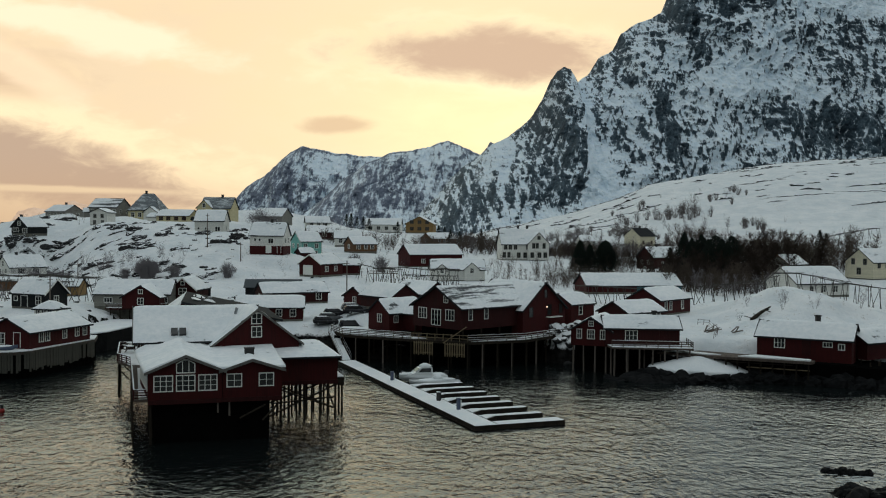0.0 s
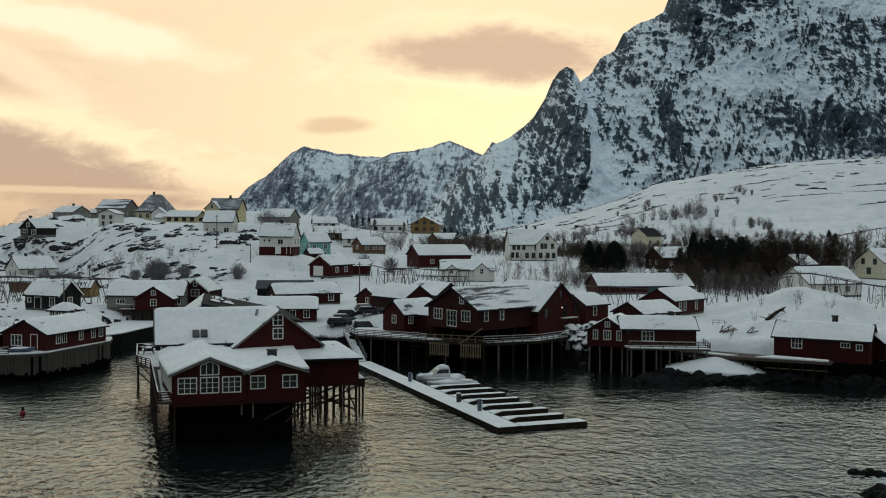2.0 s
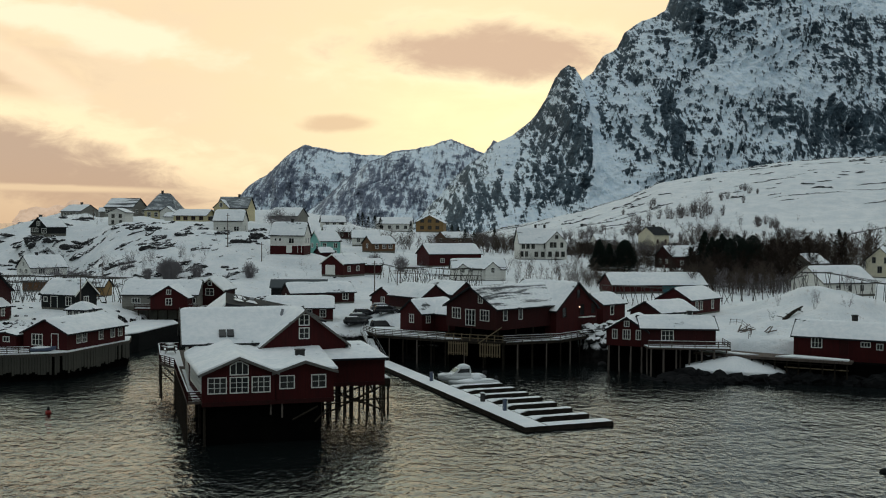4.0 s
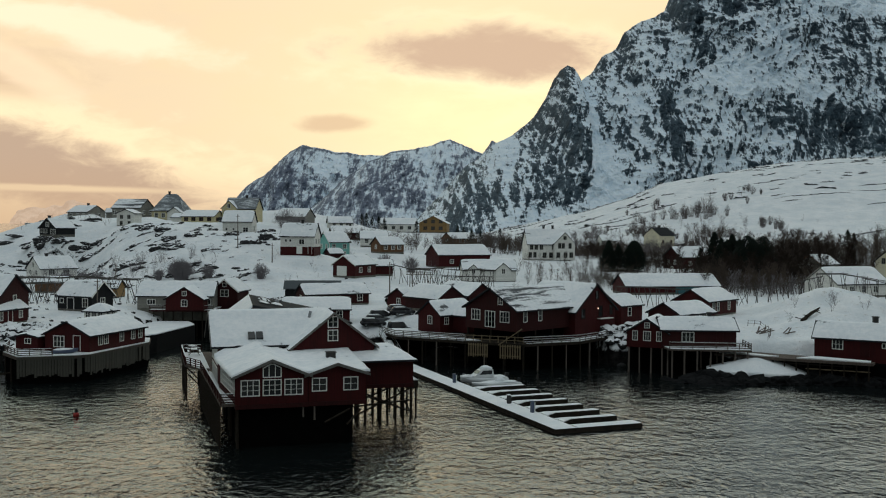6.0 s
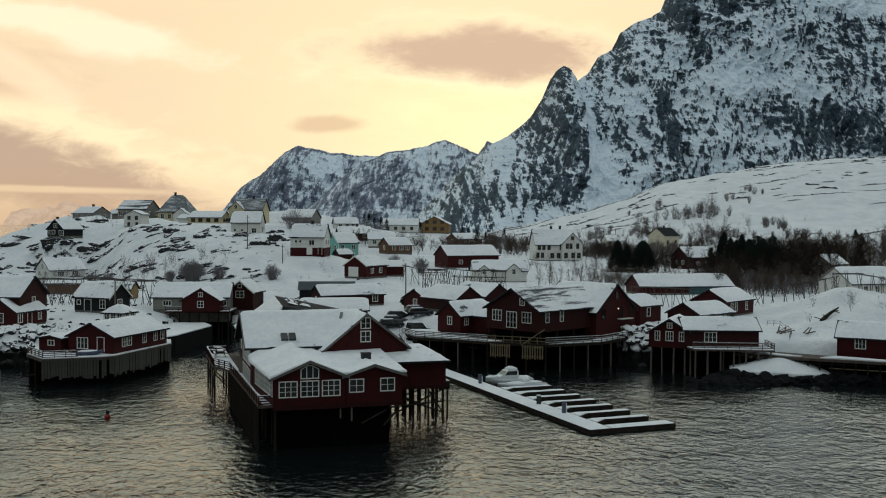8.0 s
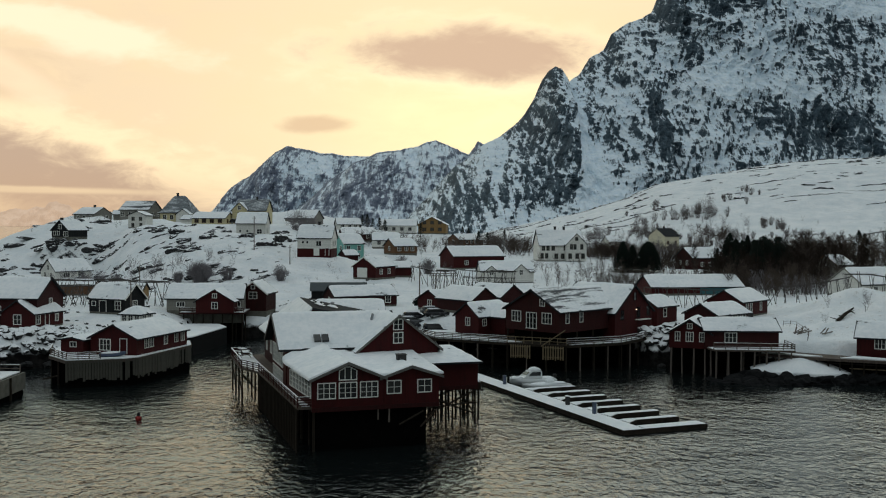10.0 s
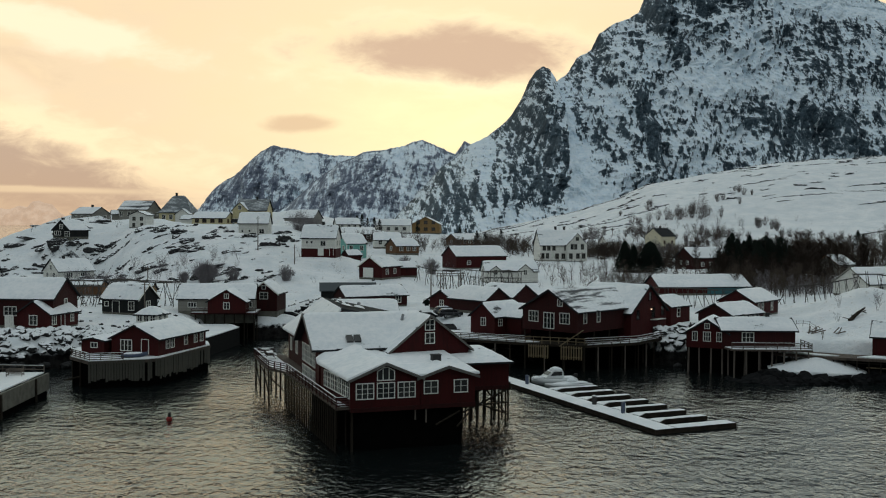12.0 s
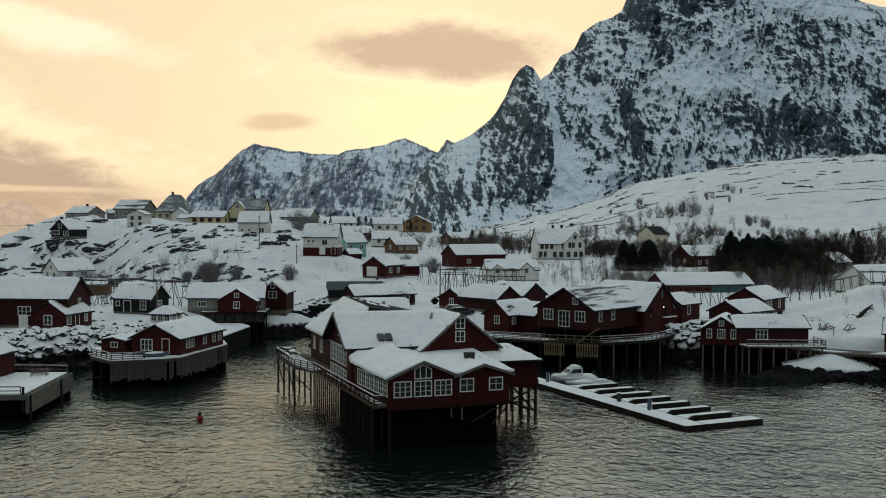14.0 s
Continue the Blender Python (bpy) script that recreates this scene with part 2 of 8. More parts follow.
def mountain_paint(rock_a, rock_b, size, soft):
    """Rock with snow where the face lies back, in its gullies and on its snow fields, and thin runnels on the walls."""
    def paint(n):
        p = n.scaled(n.pos, (1 / size,) * 3)
        sep = n.add("ShaderNodeSeparateXYZ", {0: p}).outputs

        def drawn(tilt, across, along):
            slant = n.math("ADD", sep[0], n.math("MULTIPLY", sep[2], tilt))
            return n.add("ShaderNodeCombineXYZ", {0: n.math("MULTIPLY", slant, across), 1: n.math("MULTIPLY", sep[1], 0.35), 2: n.math("MULTIPLY", sep[2], along)}).outputs[0]
        grain, crumb = n.noise(p, 7.0, 6, 0.66, 0.3), n.noise(p, 22.0, 4, 0.6)
        fall, lean = n.noise(drawn(-0.35, 4.2, 0.6), 1.6, 5, 0.66, 0.12), n.noise(drawn(0.9, 1.2, 4.5), 2.6, 5, 0.6, 0.2)
        streak = n.noise(drawn(0.15, 8.5, 1.0), 1.6, 4, 0.66, 0.1)
        field = n.add("ShaderNodeAttribute", attribute_name="snowfield").outputs["Fac"]
        key = field
        for v, k in ((grain, 1.0), (crumb, 0.9), (fall, 2.6), (lean, 0.9), (streak, 2.0)):
            key = n.math("ADD", key, n.math("MULTIPLY", n.math("SUBTRACT", v, 0.5), k))
        lie = n.ramp(key, -soft, soft)
        rock = n.mix(n.ramp(n.math("ADD", n.math("MULTIPLY", grain, 0.5), n.math("MULTIPLY", fall, 0.5)), 0.36, 0.62), rock_a, rock_b)
        snow = n.mix(n.ramp(n.math("ADD", n.math("MULTIPLY", lean, 0.5), n.math("MULTIPLY", grain, 0.5)), 0.36, 0.66), (0.68, 0.79, 0.88), (0.87, 0.93, 0.97))
        n.set("Base Color", n.mix(lie, rock, snow))
        n.set("Roughness", 0.9)
        n.bump(n.math("ADD", grain, n.math("ADD", n.math("MULTIPLY", crumb, 0.4), n.math("MULTIPLY", fall, 0.6))), 0.6, size * 0.06)
    return paint


def stone_paint(n):
    """Boulders with snow lying on their upper faces."""
    nz = n.add("ShaderNodeSeparateXYZ", {0: n.nor}).outputs[2]
    z = n.add("ShaderNodeSeparateXYZ", {0: n.pos}).outputs[2]
    a, b = n.noise(n.pos, 1.3, 5), n.noise(n.pos, 7.0, 5)
    lie = n.ramp(n.math("ADD", nz, n.math("MULTIPLY", n.math("SUBTRACT", a, 0.5), 0.7)), 0.28, 0.45)
    lie = n.math("MULTIPLY", lie, n.ramp(z, 1.5, 2.1))
    rock = n.mix(n.ramp(b, 0.35, 0.65), (0.010, 0.011, 0.012), (0.050, 0.049, 0.047))
    n.set("Base Color", n.mix(lie, rock, (0.82, 0.84, 0.85)))
    n.set("Specular IOR Level", 0.15)
    n.set("Roughness", 0.7)
    n.bump(b, 0.5, 0.1)


def outcrop_paint(n):
    nz = n.add("ShaderNodeSeparateXYZ", {0: n.nor}).outputs[2]
    a, b = n.noise(n.pos, 0.8, 5, 0.65), n.noise(n.pos, 4.0, 5)
    lie = n.ramp(n.math("ADD", nz, n.math("MULTIPLY", n.math("SUBTRACT", a, 0.5), 1.2)), 0.80, 0.95)
    rock = n.mix(n.ramp(b, 0.35, 0.65), (0.014, 0.015, 0.017), (0.055, 0.055, 0.055))
    n.set("Base Color", n.mix(lie, rock, (0.82, 0.84, 0.85)))
    n.set("Specular IOR Level", 0.15)
    n.set("Roughness", 0.8)
    n.bump(b, 0.6, 0.2)


def water_paint(n):
    """Short wind chop over a slow swell; gusts leave rougher and smoother patches."""
    p = n.pos
    swell = n.noise(n.scaled(p, (0.10, 0.15, 1), rot=(0, 0, 0.5)), 1.0, 2, 0.5, 0.5)
    chop = n.noise(n.scaled(p, (0.80, 0.64, 1), rot=(0, 0, 0.4)), 1.0, 3, 0.55, 0.5)
    cross = n.noise(n.scaled(p, (1.25, 1.0, 1), rot=(0, 0, -0.5)), 1.0, 2, 0.5, 0.4)
    rip = n.noise(n.scaled(p, (2.6, 2.2, 1), rot=(0, 0, -0.2)), 1.0, 2, 0.5, 0.5)
    gust = n.ramp(n.noise(n.scaled(p, (0.018, 0.035, 1)), 1.0, 4), 0.35, 0.68, 0.65, 1.15)
    shelter = n.ramp(n.add("ShaderNodeSeparateXYZ", {0: p}).outputs[1], 112.0, 160.0, 1.0, 0.65)
    gust = n.math("MULTIPLY", gust, shelter)
    h = n.math("ADD", n.math("MULTIPLY", swell, 0.9), n.math("ADD", n.math("MULTIPLY", chop, 1.0), n.math("ADD", n.math("MULTIPLY", cross, 0.5), n.math("MULTIPLY", rip, 0.17))))
    n.set("Base Color", (0.006, 0.009, 0.009))
    n.set("Roughness", 0.10)
    n.set("IOR", 1.8)
    n.bump(n.math("MULTIPLY", h, gust), 1.0, WAVE)


WAVE = 0.28
SNOW = material("snow", snow_paint)
ROOFSNOW = material("roof_snow", roof_snow_paint)
WORN = material("wind_worn_snow", worn_paint)
DUSTED = material("dusted_slate", dusted_paint)
GROUND = material("snowy_ground", ground_paint)
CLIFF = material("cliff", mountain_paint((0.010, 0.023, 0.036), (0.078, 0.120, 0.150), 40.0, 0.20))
# distance haze is mixed into this rock: paler and bluer than the near cliff
HAZED_CLIFF = material("hazed_cliff", mountain_paint((0.095, 0.118, 0.168), (0.20, 0.225, 0.285), 70.0, 0.38))


def faint_paint(n):
    """Mountains far off; the evening haze over them is put in as emission."""
    a = n.noise(n.pos, 0.02, 6, 0.6)
    n.set("Base Color", (0.1, 0.08, 0.07))
    n.set("Roughness", 1.0)
    n.set("Emission Color", n.mix(n.ramp(a, 0.35, 0.65), (0.50, 0.355, 0.245), (0.60, 0.445, 0.32)))
    n.set("Emission Strength", 1.0)


FAINT = material("faint_mountain", faint_paint)
STONE = material("snowy_boulder", stone_paint)
OUTCROP = material("outcrop_rock", outcrop_paint)
WATER = material("sea_water", water_paint)
RED = boards("red_boards", (0.058, 0.0062, 0.0062), (0.024, 0.0052, 0.0050))
DARKRED = boards("dark_red_boards", (0.040, 0.0065, 0.006), (0.016, 0.0055, 0.005))
BLACK = boards("black_boards", (0.010, 0.011, 0.012), (0.020, 0.019, 0.018))
WHITE = boards("white_boards", (0.78, 0.77, 0.72), (0.62, 0.60, 0.54), 0.18, 0.6, False)
PALE = boards("pale_boards", (0.74, 0.68, 0.50), (0.60, 0.55, 0.42), 0.18, 0.6, False)
CREAM = boards("cream_boards", (0.62, 0.54, 0.32), (0.48, 0.42, 0.26), 0.18, 0.6, False)
TEAL = boards("teal_boards", (0.22, 0.52, 0.46), (0.17, 0.40, 0.36), 0.18, 0.6, False)
GREY = boards("grey_boards", (0.26, 0.25, 0.22), (0.18, 0.17, 0.15), 0.18, 0.7, False)
OCHRE = boards("ochre_boards", (0.27, 0.165, 0.065), (0.18, 0.11, 0.045), 0.2, 0.7)
BROWN = boards("brown_boards", (0.16, 0.08, 0.04), (0.09, 0.05, 0.03))
BLUE = boards("blue_green_boards", (0.05, 0.14, 0.16), (0.03, 0.09, 0.10))
PLANK = boards("weathered_planks", (0.11, 0.085, 0.07), (0.05, 0.042, 0.036), 0.22, 0.85)
QUAY = boards("quay_planks", (0.100, 0.095, 0.078), (0.026, 0.025, 0.022), 0.30, 0.9)
PILE = plain("pile_timber", (0.034, 0.027, 0.020), (0.010, 0.009, 0.008), 1.4, 0.9, 0, 0.4, spec=0.08)
# near-black colour standing in for deep shade under floors and decks
UNDER_SHADE = plain("underside_shade", (0.003, 0.003, 0.003), (0.006, 0.0055, 0.005), 1.0, 0.95, 0, 0.3, spec=0.0)
TAN = plain("pale_timber", (0.21, 0.16, 0.095), (0.11, 0.085, 0.05), 1.4, 0.8, 0, 0.3)
SLATE = plain("grey_slate_roof", (0.055, 0.066, 0.072), (0.09, 0.10, 0.105), 1.5, 0.8, spec=0.2)
ROOF = plain("dark_roof", (0.022, 0.024, 0.026), (0.045, 0.046, 0.048), 1.2, 0.95, spec=0.08)
TRIM = plain("white_paint", (0.80, 0.80, 0.75), (0.66, 0.66, 0.60), 2.5, 0.5)
BARGE = plain("grey_bargeboard", (0.16, 0.155, 0.14), (0.09, 0.085, 0.08), 2.0, 0.7)
CONCRETE = plain("concrete", (0.15, 0.145, 0.12), (0.06, 0.058, 0.048), 0.9, 0.9, 0, 0.3)
WETROCK = plain("wet_black_rock", (0.006, 0.0065, 0.007), (0.024, 0.024, 0.024), 1.6, 0.75, 0, 0.6, spec=0.05)
SOOT = plain("chimney_brick", (0.03, 0.03, 0.03), (0.06, 0.055, 0.05), 3, 0.9)
TWIG = plain("bare_twigs", (0.062, 0.047, 0.038), (0.125, 0.098, 0.080), 0.4, 0.95, 0, 0, spec=0.1)
DARKTWIG = plain("dark_brown_twigs", (0.022, 0.016, 0.013), (0.055, 0.042, 0.034), 0.4, 0.95, 0, 0, spec=0.05)
BUSHTWIG = plain("grey_brown_twigs", (0.11, 0.095, 0.092), (0.19, 0.17, 0.165), 0.5, 0.95, 0, 0, spec=0.1)
FROST = plain("frosted_twigs", (0.17, 0.155, 0.16), (0.29, 0.275, 0.29), 0.4, 0.9, 0, 0, spec=0.1)
NEEDLE = plain("spruce_needles", (0.007, 0.012, 0.009), (0.018, 0.025, 0.018), 0.7, 0.95, 0, 0, spec=0.1)
RACKPOLE = plain("dark_grey_pole", (0.05, 0.045, 0.04), (0.11, 0.10, 0.09), 0.8, 0.9, 0, 0.1)
POLE = plain("grey_pole", (0.11, 0.09, 0.075), (0.20, 0.17, 0.145), 0.8, 0.9, 0, 0.1)
GELCOAT = plain("white_gelcoat", (0.70, 0.72, 0.72), (0.60, 0.62, 0.63), 1.5, 0.25, 0, 0.02)
CARDARK = plain("dark_car_paint", (0.02, 0.021, 0.024), (0.035, 0.036, 0.04), 1.5, 0.25, 0.3, 0.02)
CARGREY = plain("grey_car_paint", (0.08, 0.085, 0.09), (0.12, 0.125, 0.13), 1.5, 0.3, 0.4, 0.02)
RUBBER = plain("black_rubber", (0.012, 0.012, 0.012), (0.03, 0.03, 0.03), 4, 0.8)
BUOY = plain("red_buoy_paint", (0.30, 0.02, 0.015), (0.16, 0.02, 0.015), 4, 0.5)
FOAM = plain("sea_foam", (0.45, 0.47, 0.46), (0.25, 0.28, 0.28), 1.0, 0.9)
METAL = plain("galvanised_steel", (0.30, 0.31, 0.32), (0.20, 0.21, 0.22), 4, 0.45, 0.8)
BLUEPOST = plain("blue_grey_plastic", (0.06, 0.08, 0.13), (0.10, 0.12, 0.17), 3, 0.5)


def glass_paint(n):
    n.set("Base Color", n.mix(n.ramp(n.rand, 0, 1, smooth=False), (0.012, 0.014, 0.016), (0.04, 0.04, 0.038)))
    n.set("Roughness", 0.06)
    n.set("IOR", 1.5)


GLASS = material("window_glass", glass_paint)


def lamp_paint(n):
    n.set("Base Color", (1, 0.7, 0.5))
    n.set("Emission Color", (1.0, 0.62, 0.42))
    n.set("Emission Strength", 1.7)


LAMP = material("lit_lamp", lamp_paint)


# ---------------------------------------------------------------- mesh helpers
def box(bm, x0, x1, y0, y1, z0, z1, m=None):
    vs = [bm.verts.new((x, y, z)) for x in (x0, x1) for y in (y0, y1) for z in (z0, z1)]
    for f in ((0, 1, 3, 2), (4, 6, 7, 5), (0, 4, 5, 1), (2, 3, 7, 6), (0, 2, 6, 4), (1, 5, 7, 3)):
        bm.faces.new([vs[i] for i in f])
    if m is not None:
        bmesh.ops.transform(bm, matrix=m, verts=vs)
    return vs


def stick(bm, a, b, r0, r1=None, sides=5):
    """A tapered round bar from a to b."""
    a, b = Vector(a), Vector(b)
    r1 = r0 if r1 is None else r1
    q = (b - a).to_track_quat("Z", "Y")
    lo, hi = [], []
    for i in range(sides):
        c = Vector((math.cos(i * math.tau / sides), math.sin(i * math.tau / sides), 0))
        lo.append(bm.verts.new(a + q @ (c * r0)))
        hi.append(bm.verts.new(b + q @ (c * r1)))
    for i in range(sides):
        j = (i + 1) % sides
        bm.faces.new((lo[i], lo[j], hi[j], hi[i]))
    if sides > 3:
        bm.faces.new(hi), bm.faces.new(lo[::-1])


def prism(bm, outline, y0, y1):
    """A closed outline in x and z, drawn out from y0 to y1."""
    a = [bm.verts.new((x, y0, z)) for x, z in outline]
    b = [bm.verts.new((x, y1, z)) for x, z in outline]
    bm.faces.new(a), bm.faces.new(b[::-1])
    for i in range(len(a)):
        j = (i + 1) % len(a)
        bm.faces.new((a[i], b[i], b[j], a[j]))


def part(name, bm, mat, parent, label="", smooth=False):
    me = bpy.data.meshes.new(name)
    bmesh.ops.recalc_face_normals(bm, faces=bm.faces)
    bm.to_mesh(me)
    bm.free()
    me.materials.append(mat)
    if smooth:
        me.polygons.foreach_set("use_smooth", [True] * len(me.polygons))
    ob = new(name, me)
    if parent is not None:
        ob.parent = parent
    if label:
        tagged(ob, label)
    return ob


def thing(name, x, y, z, turn, label, category, group=""):
    ob = new(name)
    ob.matrix_basis = pose(x, y, z, 0, 0, turn)
    return tagged(ob, label, category, group)


def single(name, bm, mat, label, category, m=None, group="", kind="", smooth=False):
    ob = part(name, bm, mat, None, "", smooth)
    if m is not None:
        ob.matrix_basis = m
    return tagged(ob, label, category, group, kind)


def grid_mesh(name, pts, mat, smooth=True):
    """A sheet from an array of points, rows by columns."""
    r, c = pts.shape[:2]
    i = np.arange(r * c).reshape(r, c)
    quads = np.stack([i[:-1, :-1], i[:-1, 1:], i[1:, 1:], i[1:, :-1]], -1).reshape(-1, 4)
    me = bpy.data.meshes.new(name)
    me.from_pydata(pts.reshape(-1, 3).tolist(), [], quads.tolist())
    me.materials.append(mat)
    if smooth:
        me.polygons.foreach_set("use_smooth", [True] * len(me.polygons))
    return new(name, me)


# value noise on arrays
def _hash(i, j, seed):
    h = np.sin(i * 127.1 + j * 311.7 + seed * 74.7) * 43758.5453
    return h - np.floor(h)


def vnoise(x, y, seed=0):
    i, j = np.floor(x), np.floor(y)
    f, g = x - i, y - j
    f, g = f * f * (3 - 2 * f), g * g * (3 - 2 * g)
    a, b, c, d = _hash(i, j, seed), _hash(i + 1, j, seed), _hash(i, j + 1, seed), _hash(i + 1, j + 1, seed)
    return (a + (b - a) * f) * (1 - g) + (c + (d - c) * f) * g


def fbm(x, y, octaves=5, seed=0, rough=0.5):
    t, amp, tot = 0, 1.0, 0
    for k in range(octaves):
        t = t + amp * (vnoise(x * 2**k, y * 2**k, seed + k) - 0.5)
        tot, amp = tot + amp, amp * rough
    return t / tot * 2


def ridged(x, y, octaves=5, seed=0, rough=0.55):
    t, amp, tot = 0, 1.0, 0
    for k in range(octaves):
        t = t + amp * (1 - np.abs(2 * vnoise(x * 2**k, y * 2**k, seed + k) - 1))
        tot, amp = tot + amp, amp * rough
    return t / tot


def smooth(lo, hi, v):
    s = np.clip((v - lo) / (hi - lo), 0, 1)
    return s * s * (3 - 2 * s)


# ---------------------------------------------------------------- the lie of the land
# house lots: centre, half size, level
LOTS = []


def lot(x, y, r, z):
    LOTS.append((x, y, r, z))


SHORE_X = [-420, -150, -95, -78, -65, -60, -57, -46, -36, -31, -20, 0, 14, 18, 21, 28, 33, 38, 46, 60, 90, 150, 420]
SHORE_Y = [150, 140, 140, 150, 158, 172, 194, 207, 206, 176, 171, 168, 166, 159, 154.5, 153.5, 151, 147, 146, 140, 134, 124, 110]


SLOPE_AT, SLOPE_Z = [0.03, 0.052, 0.134, 0.189, 0.217, 0.272, 0.355, 0.45, 0.7], [12, 15, 27, 38, 46, 53, 61, 65, 66]


def base_height(x, y):
    """Height of the land from the shore line, the western knoll, the valley and the eastern snow slope."""
    sh = np.interp(x, SHORE_X, SHORE_Y) + 2.5 * fbm(x * 0.12, y * 0.12, 3, 5)
    d = y - sh
    h = -2.5 + 6.5 * smooth(-2, 5.5, d) + 2.0 * smooth(6, 40, d)
    h = h + 4.0 * smooth(230, 310, y) + 5.0 * smooth(300, 400, y) * smooth(60, -20, x)
    front = 224 + 50 * smooth(-74, -104, x)
    knoll = smooth(front, np.maximum(300, front + 40), y) * smooth(-190, -118, x) * smooth(-8, -62, x) * (1 - 0.8 * smooth(380, 520, y))
    h = h + 11.0 * knoll
    # open fjord beyond the knoll, to the west
    h = h - 30.0 * smooth(-125, -190, x + 0.18 * (y - 300)) * smooth(240, 330, y)
    # eastern snow slope, its brow seen against the cliffs
    brow = np.interp(x / np.maximum(y, 1.0), SLOPE_AT, SLOPE_Z)
    h = h + (brow - h) * smooth(340, 650, y) * smooth(-0.06, 0.06, x / np.maximum(y, 1.0))
    h = h - 14.0 * smooth(680, 1000, y)
    h = h + 4.0 * np.exp(-((x - 62) / 14) ** 2 - ((y - 176) / 17) ** 2)
    h = h + 9.0 * np.exp(-((x - 165) / 45) ** 2 - ((y - 330) / 50) ** 2)
    return h


def height(x, y):
    x, y = np.asarray(x, float), np.asarray(y, float)
    h = base_height(x, y)
    land = smooth(0.5, 3.0, h)
    h = h + land * (1.1 * fbm(x * 0.045, y * 0.045, 4, 11) + 0.35 * fbm(x * 0.25, y * 0.25, 3, 17))
    bank = np.exp(-((x - 62) / 24) ** 2 - ((y - 172) / 24) ** 2)
    h = h + land * bank * (1.5 * fbm(x * 0.16, y * 0.16, 4, 61) + 0.9 * ridged(x * 0.3 + y * 0.1, y * 0.3, 3, 67) - 0.5)
    far = smooth(240, 520, y)
    h = h + land * far * (1.6 * fbm(x * 0.018 + 0.01 * y, y * 0.03, 4, 23) + 1.6 * ridged(x * 0.012 + y * 0.004, y * 0.05, 4, 29) - 0.8)
    top, bot = h * 1.0, np.ones_like(h)
    for cx, cy, r, z in LOTS:
        w = 12.0 * np.exp(-(((x - cx) ** 2 + (y - cy) ** 2) / (r * r)) ** 1.5)
        top, bot = top + w * z, bot + w
    return top / bot


def ground_z(x, y):
    return float(height(np.array([x]), np.array([y]))[0])


def build_ground():
    rows = np.concatenate([np.linspace(60, 120, 14)[:-1], np.linspace(120, 330, 230)[:-1], np.geomspace(330, 1150, 130)])
    cols = np.linspace(-0.72, 0.72, 330)
    y = np.repeat(rows[:, None], len(cols), 1)
    x = cols[None, :] * (y + 40)
    pts = np.stack([x, y, height(x, y)], -1)
    tagged(grid_mesh("ground", pts, GROUND), "snow-covered rocky ground rising from a dark tidal shore", "ground", "", "structure")


def build_water():
    bm = bmesh.new()
    vs = [bm.verts.new(p) for p in ((-4800, -400, 0), (4800, -400, 0), (4800, 4900, 0), (-4800, 4900, 0))]
    bm.faces.new(vs)
    single("water", bm, WATER, "dark rippled sea water reflecting the yellow evening sky", "water", kind="structure")


def crest(xs, pairs):
    px, pz = zip(*pairs)
    return np.interp(xs, px, pz)


def relief(X, Z, s, seed):
    """Depth of the carving of a rock face: buttresses, gullies and tilted ledges, in units of s metres."""
    wx = X + 0.5 * s * fbm(X / s * 0.45, Z / s * 0.45, 5, seed + 1, 0.6)
    wz = Z + 0.9 * s * fbm(X / s * 0.45 + 7, Z / s * 0.45, 5, seed + 2, 0.6)
    out = -1.0 * s * (ridged((wx + 0.35 * wz) / (3.4 * s), wz / (8 * s), 3, seed + 3) - 0.5)
    out = out - 0.85 * s * (ridged((wx - 0.35 * wz) / (1.3 * s), wz / (6.5 * s), 4, seed + 4, 0.6) - 0.5)
    out = out - 0.34 * s * (ridged((wx + 0.30 * wz) / (0.46 * s), wz / (3.2 * s), 4, seed + 5, 0.6) - 0.5)
    for h, tilt, run, k in ((1.3 * s, 0.85, 0.42, 11), (0.60 * s, -0.95, 0.38, 12), (0.26 * s, 0.5, 0.34, 13)):
        q = (wz + tilt * wx) / h + 1.5 * fbm(wx / (2 * h), wz / (2 * h), 4, seed + k)
        f = q - np.floor(q)
        wide = smooth(0.35, 0.75, vnoise(wx / (1.6 * h), wz / (1.6 * h), seed + k + 5)) * 0.95
        out = out + run * h * wide * (smooth(0.6, 1.0, f) - f)
    return out + 0.55 * s * fbm(X / (0.8 * s), Z / (0.8 * s), 6, seed + 21, 0.6)


def blur(a, k):
    """Mean over a square of 2k + 1 points a side."""
    b = np.pad(a, k, mode="edge")
    c = np.cumsum(np.cumsum(np.pad(b, ((1, 0), (1, 0))), 0), 1)
    w = 2 * k + 1
    return (c[w:, w:] - c[:-w, w:] - c[w:, :-w] + c[:-w, :-w]) / (w * w)


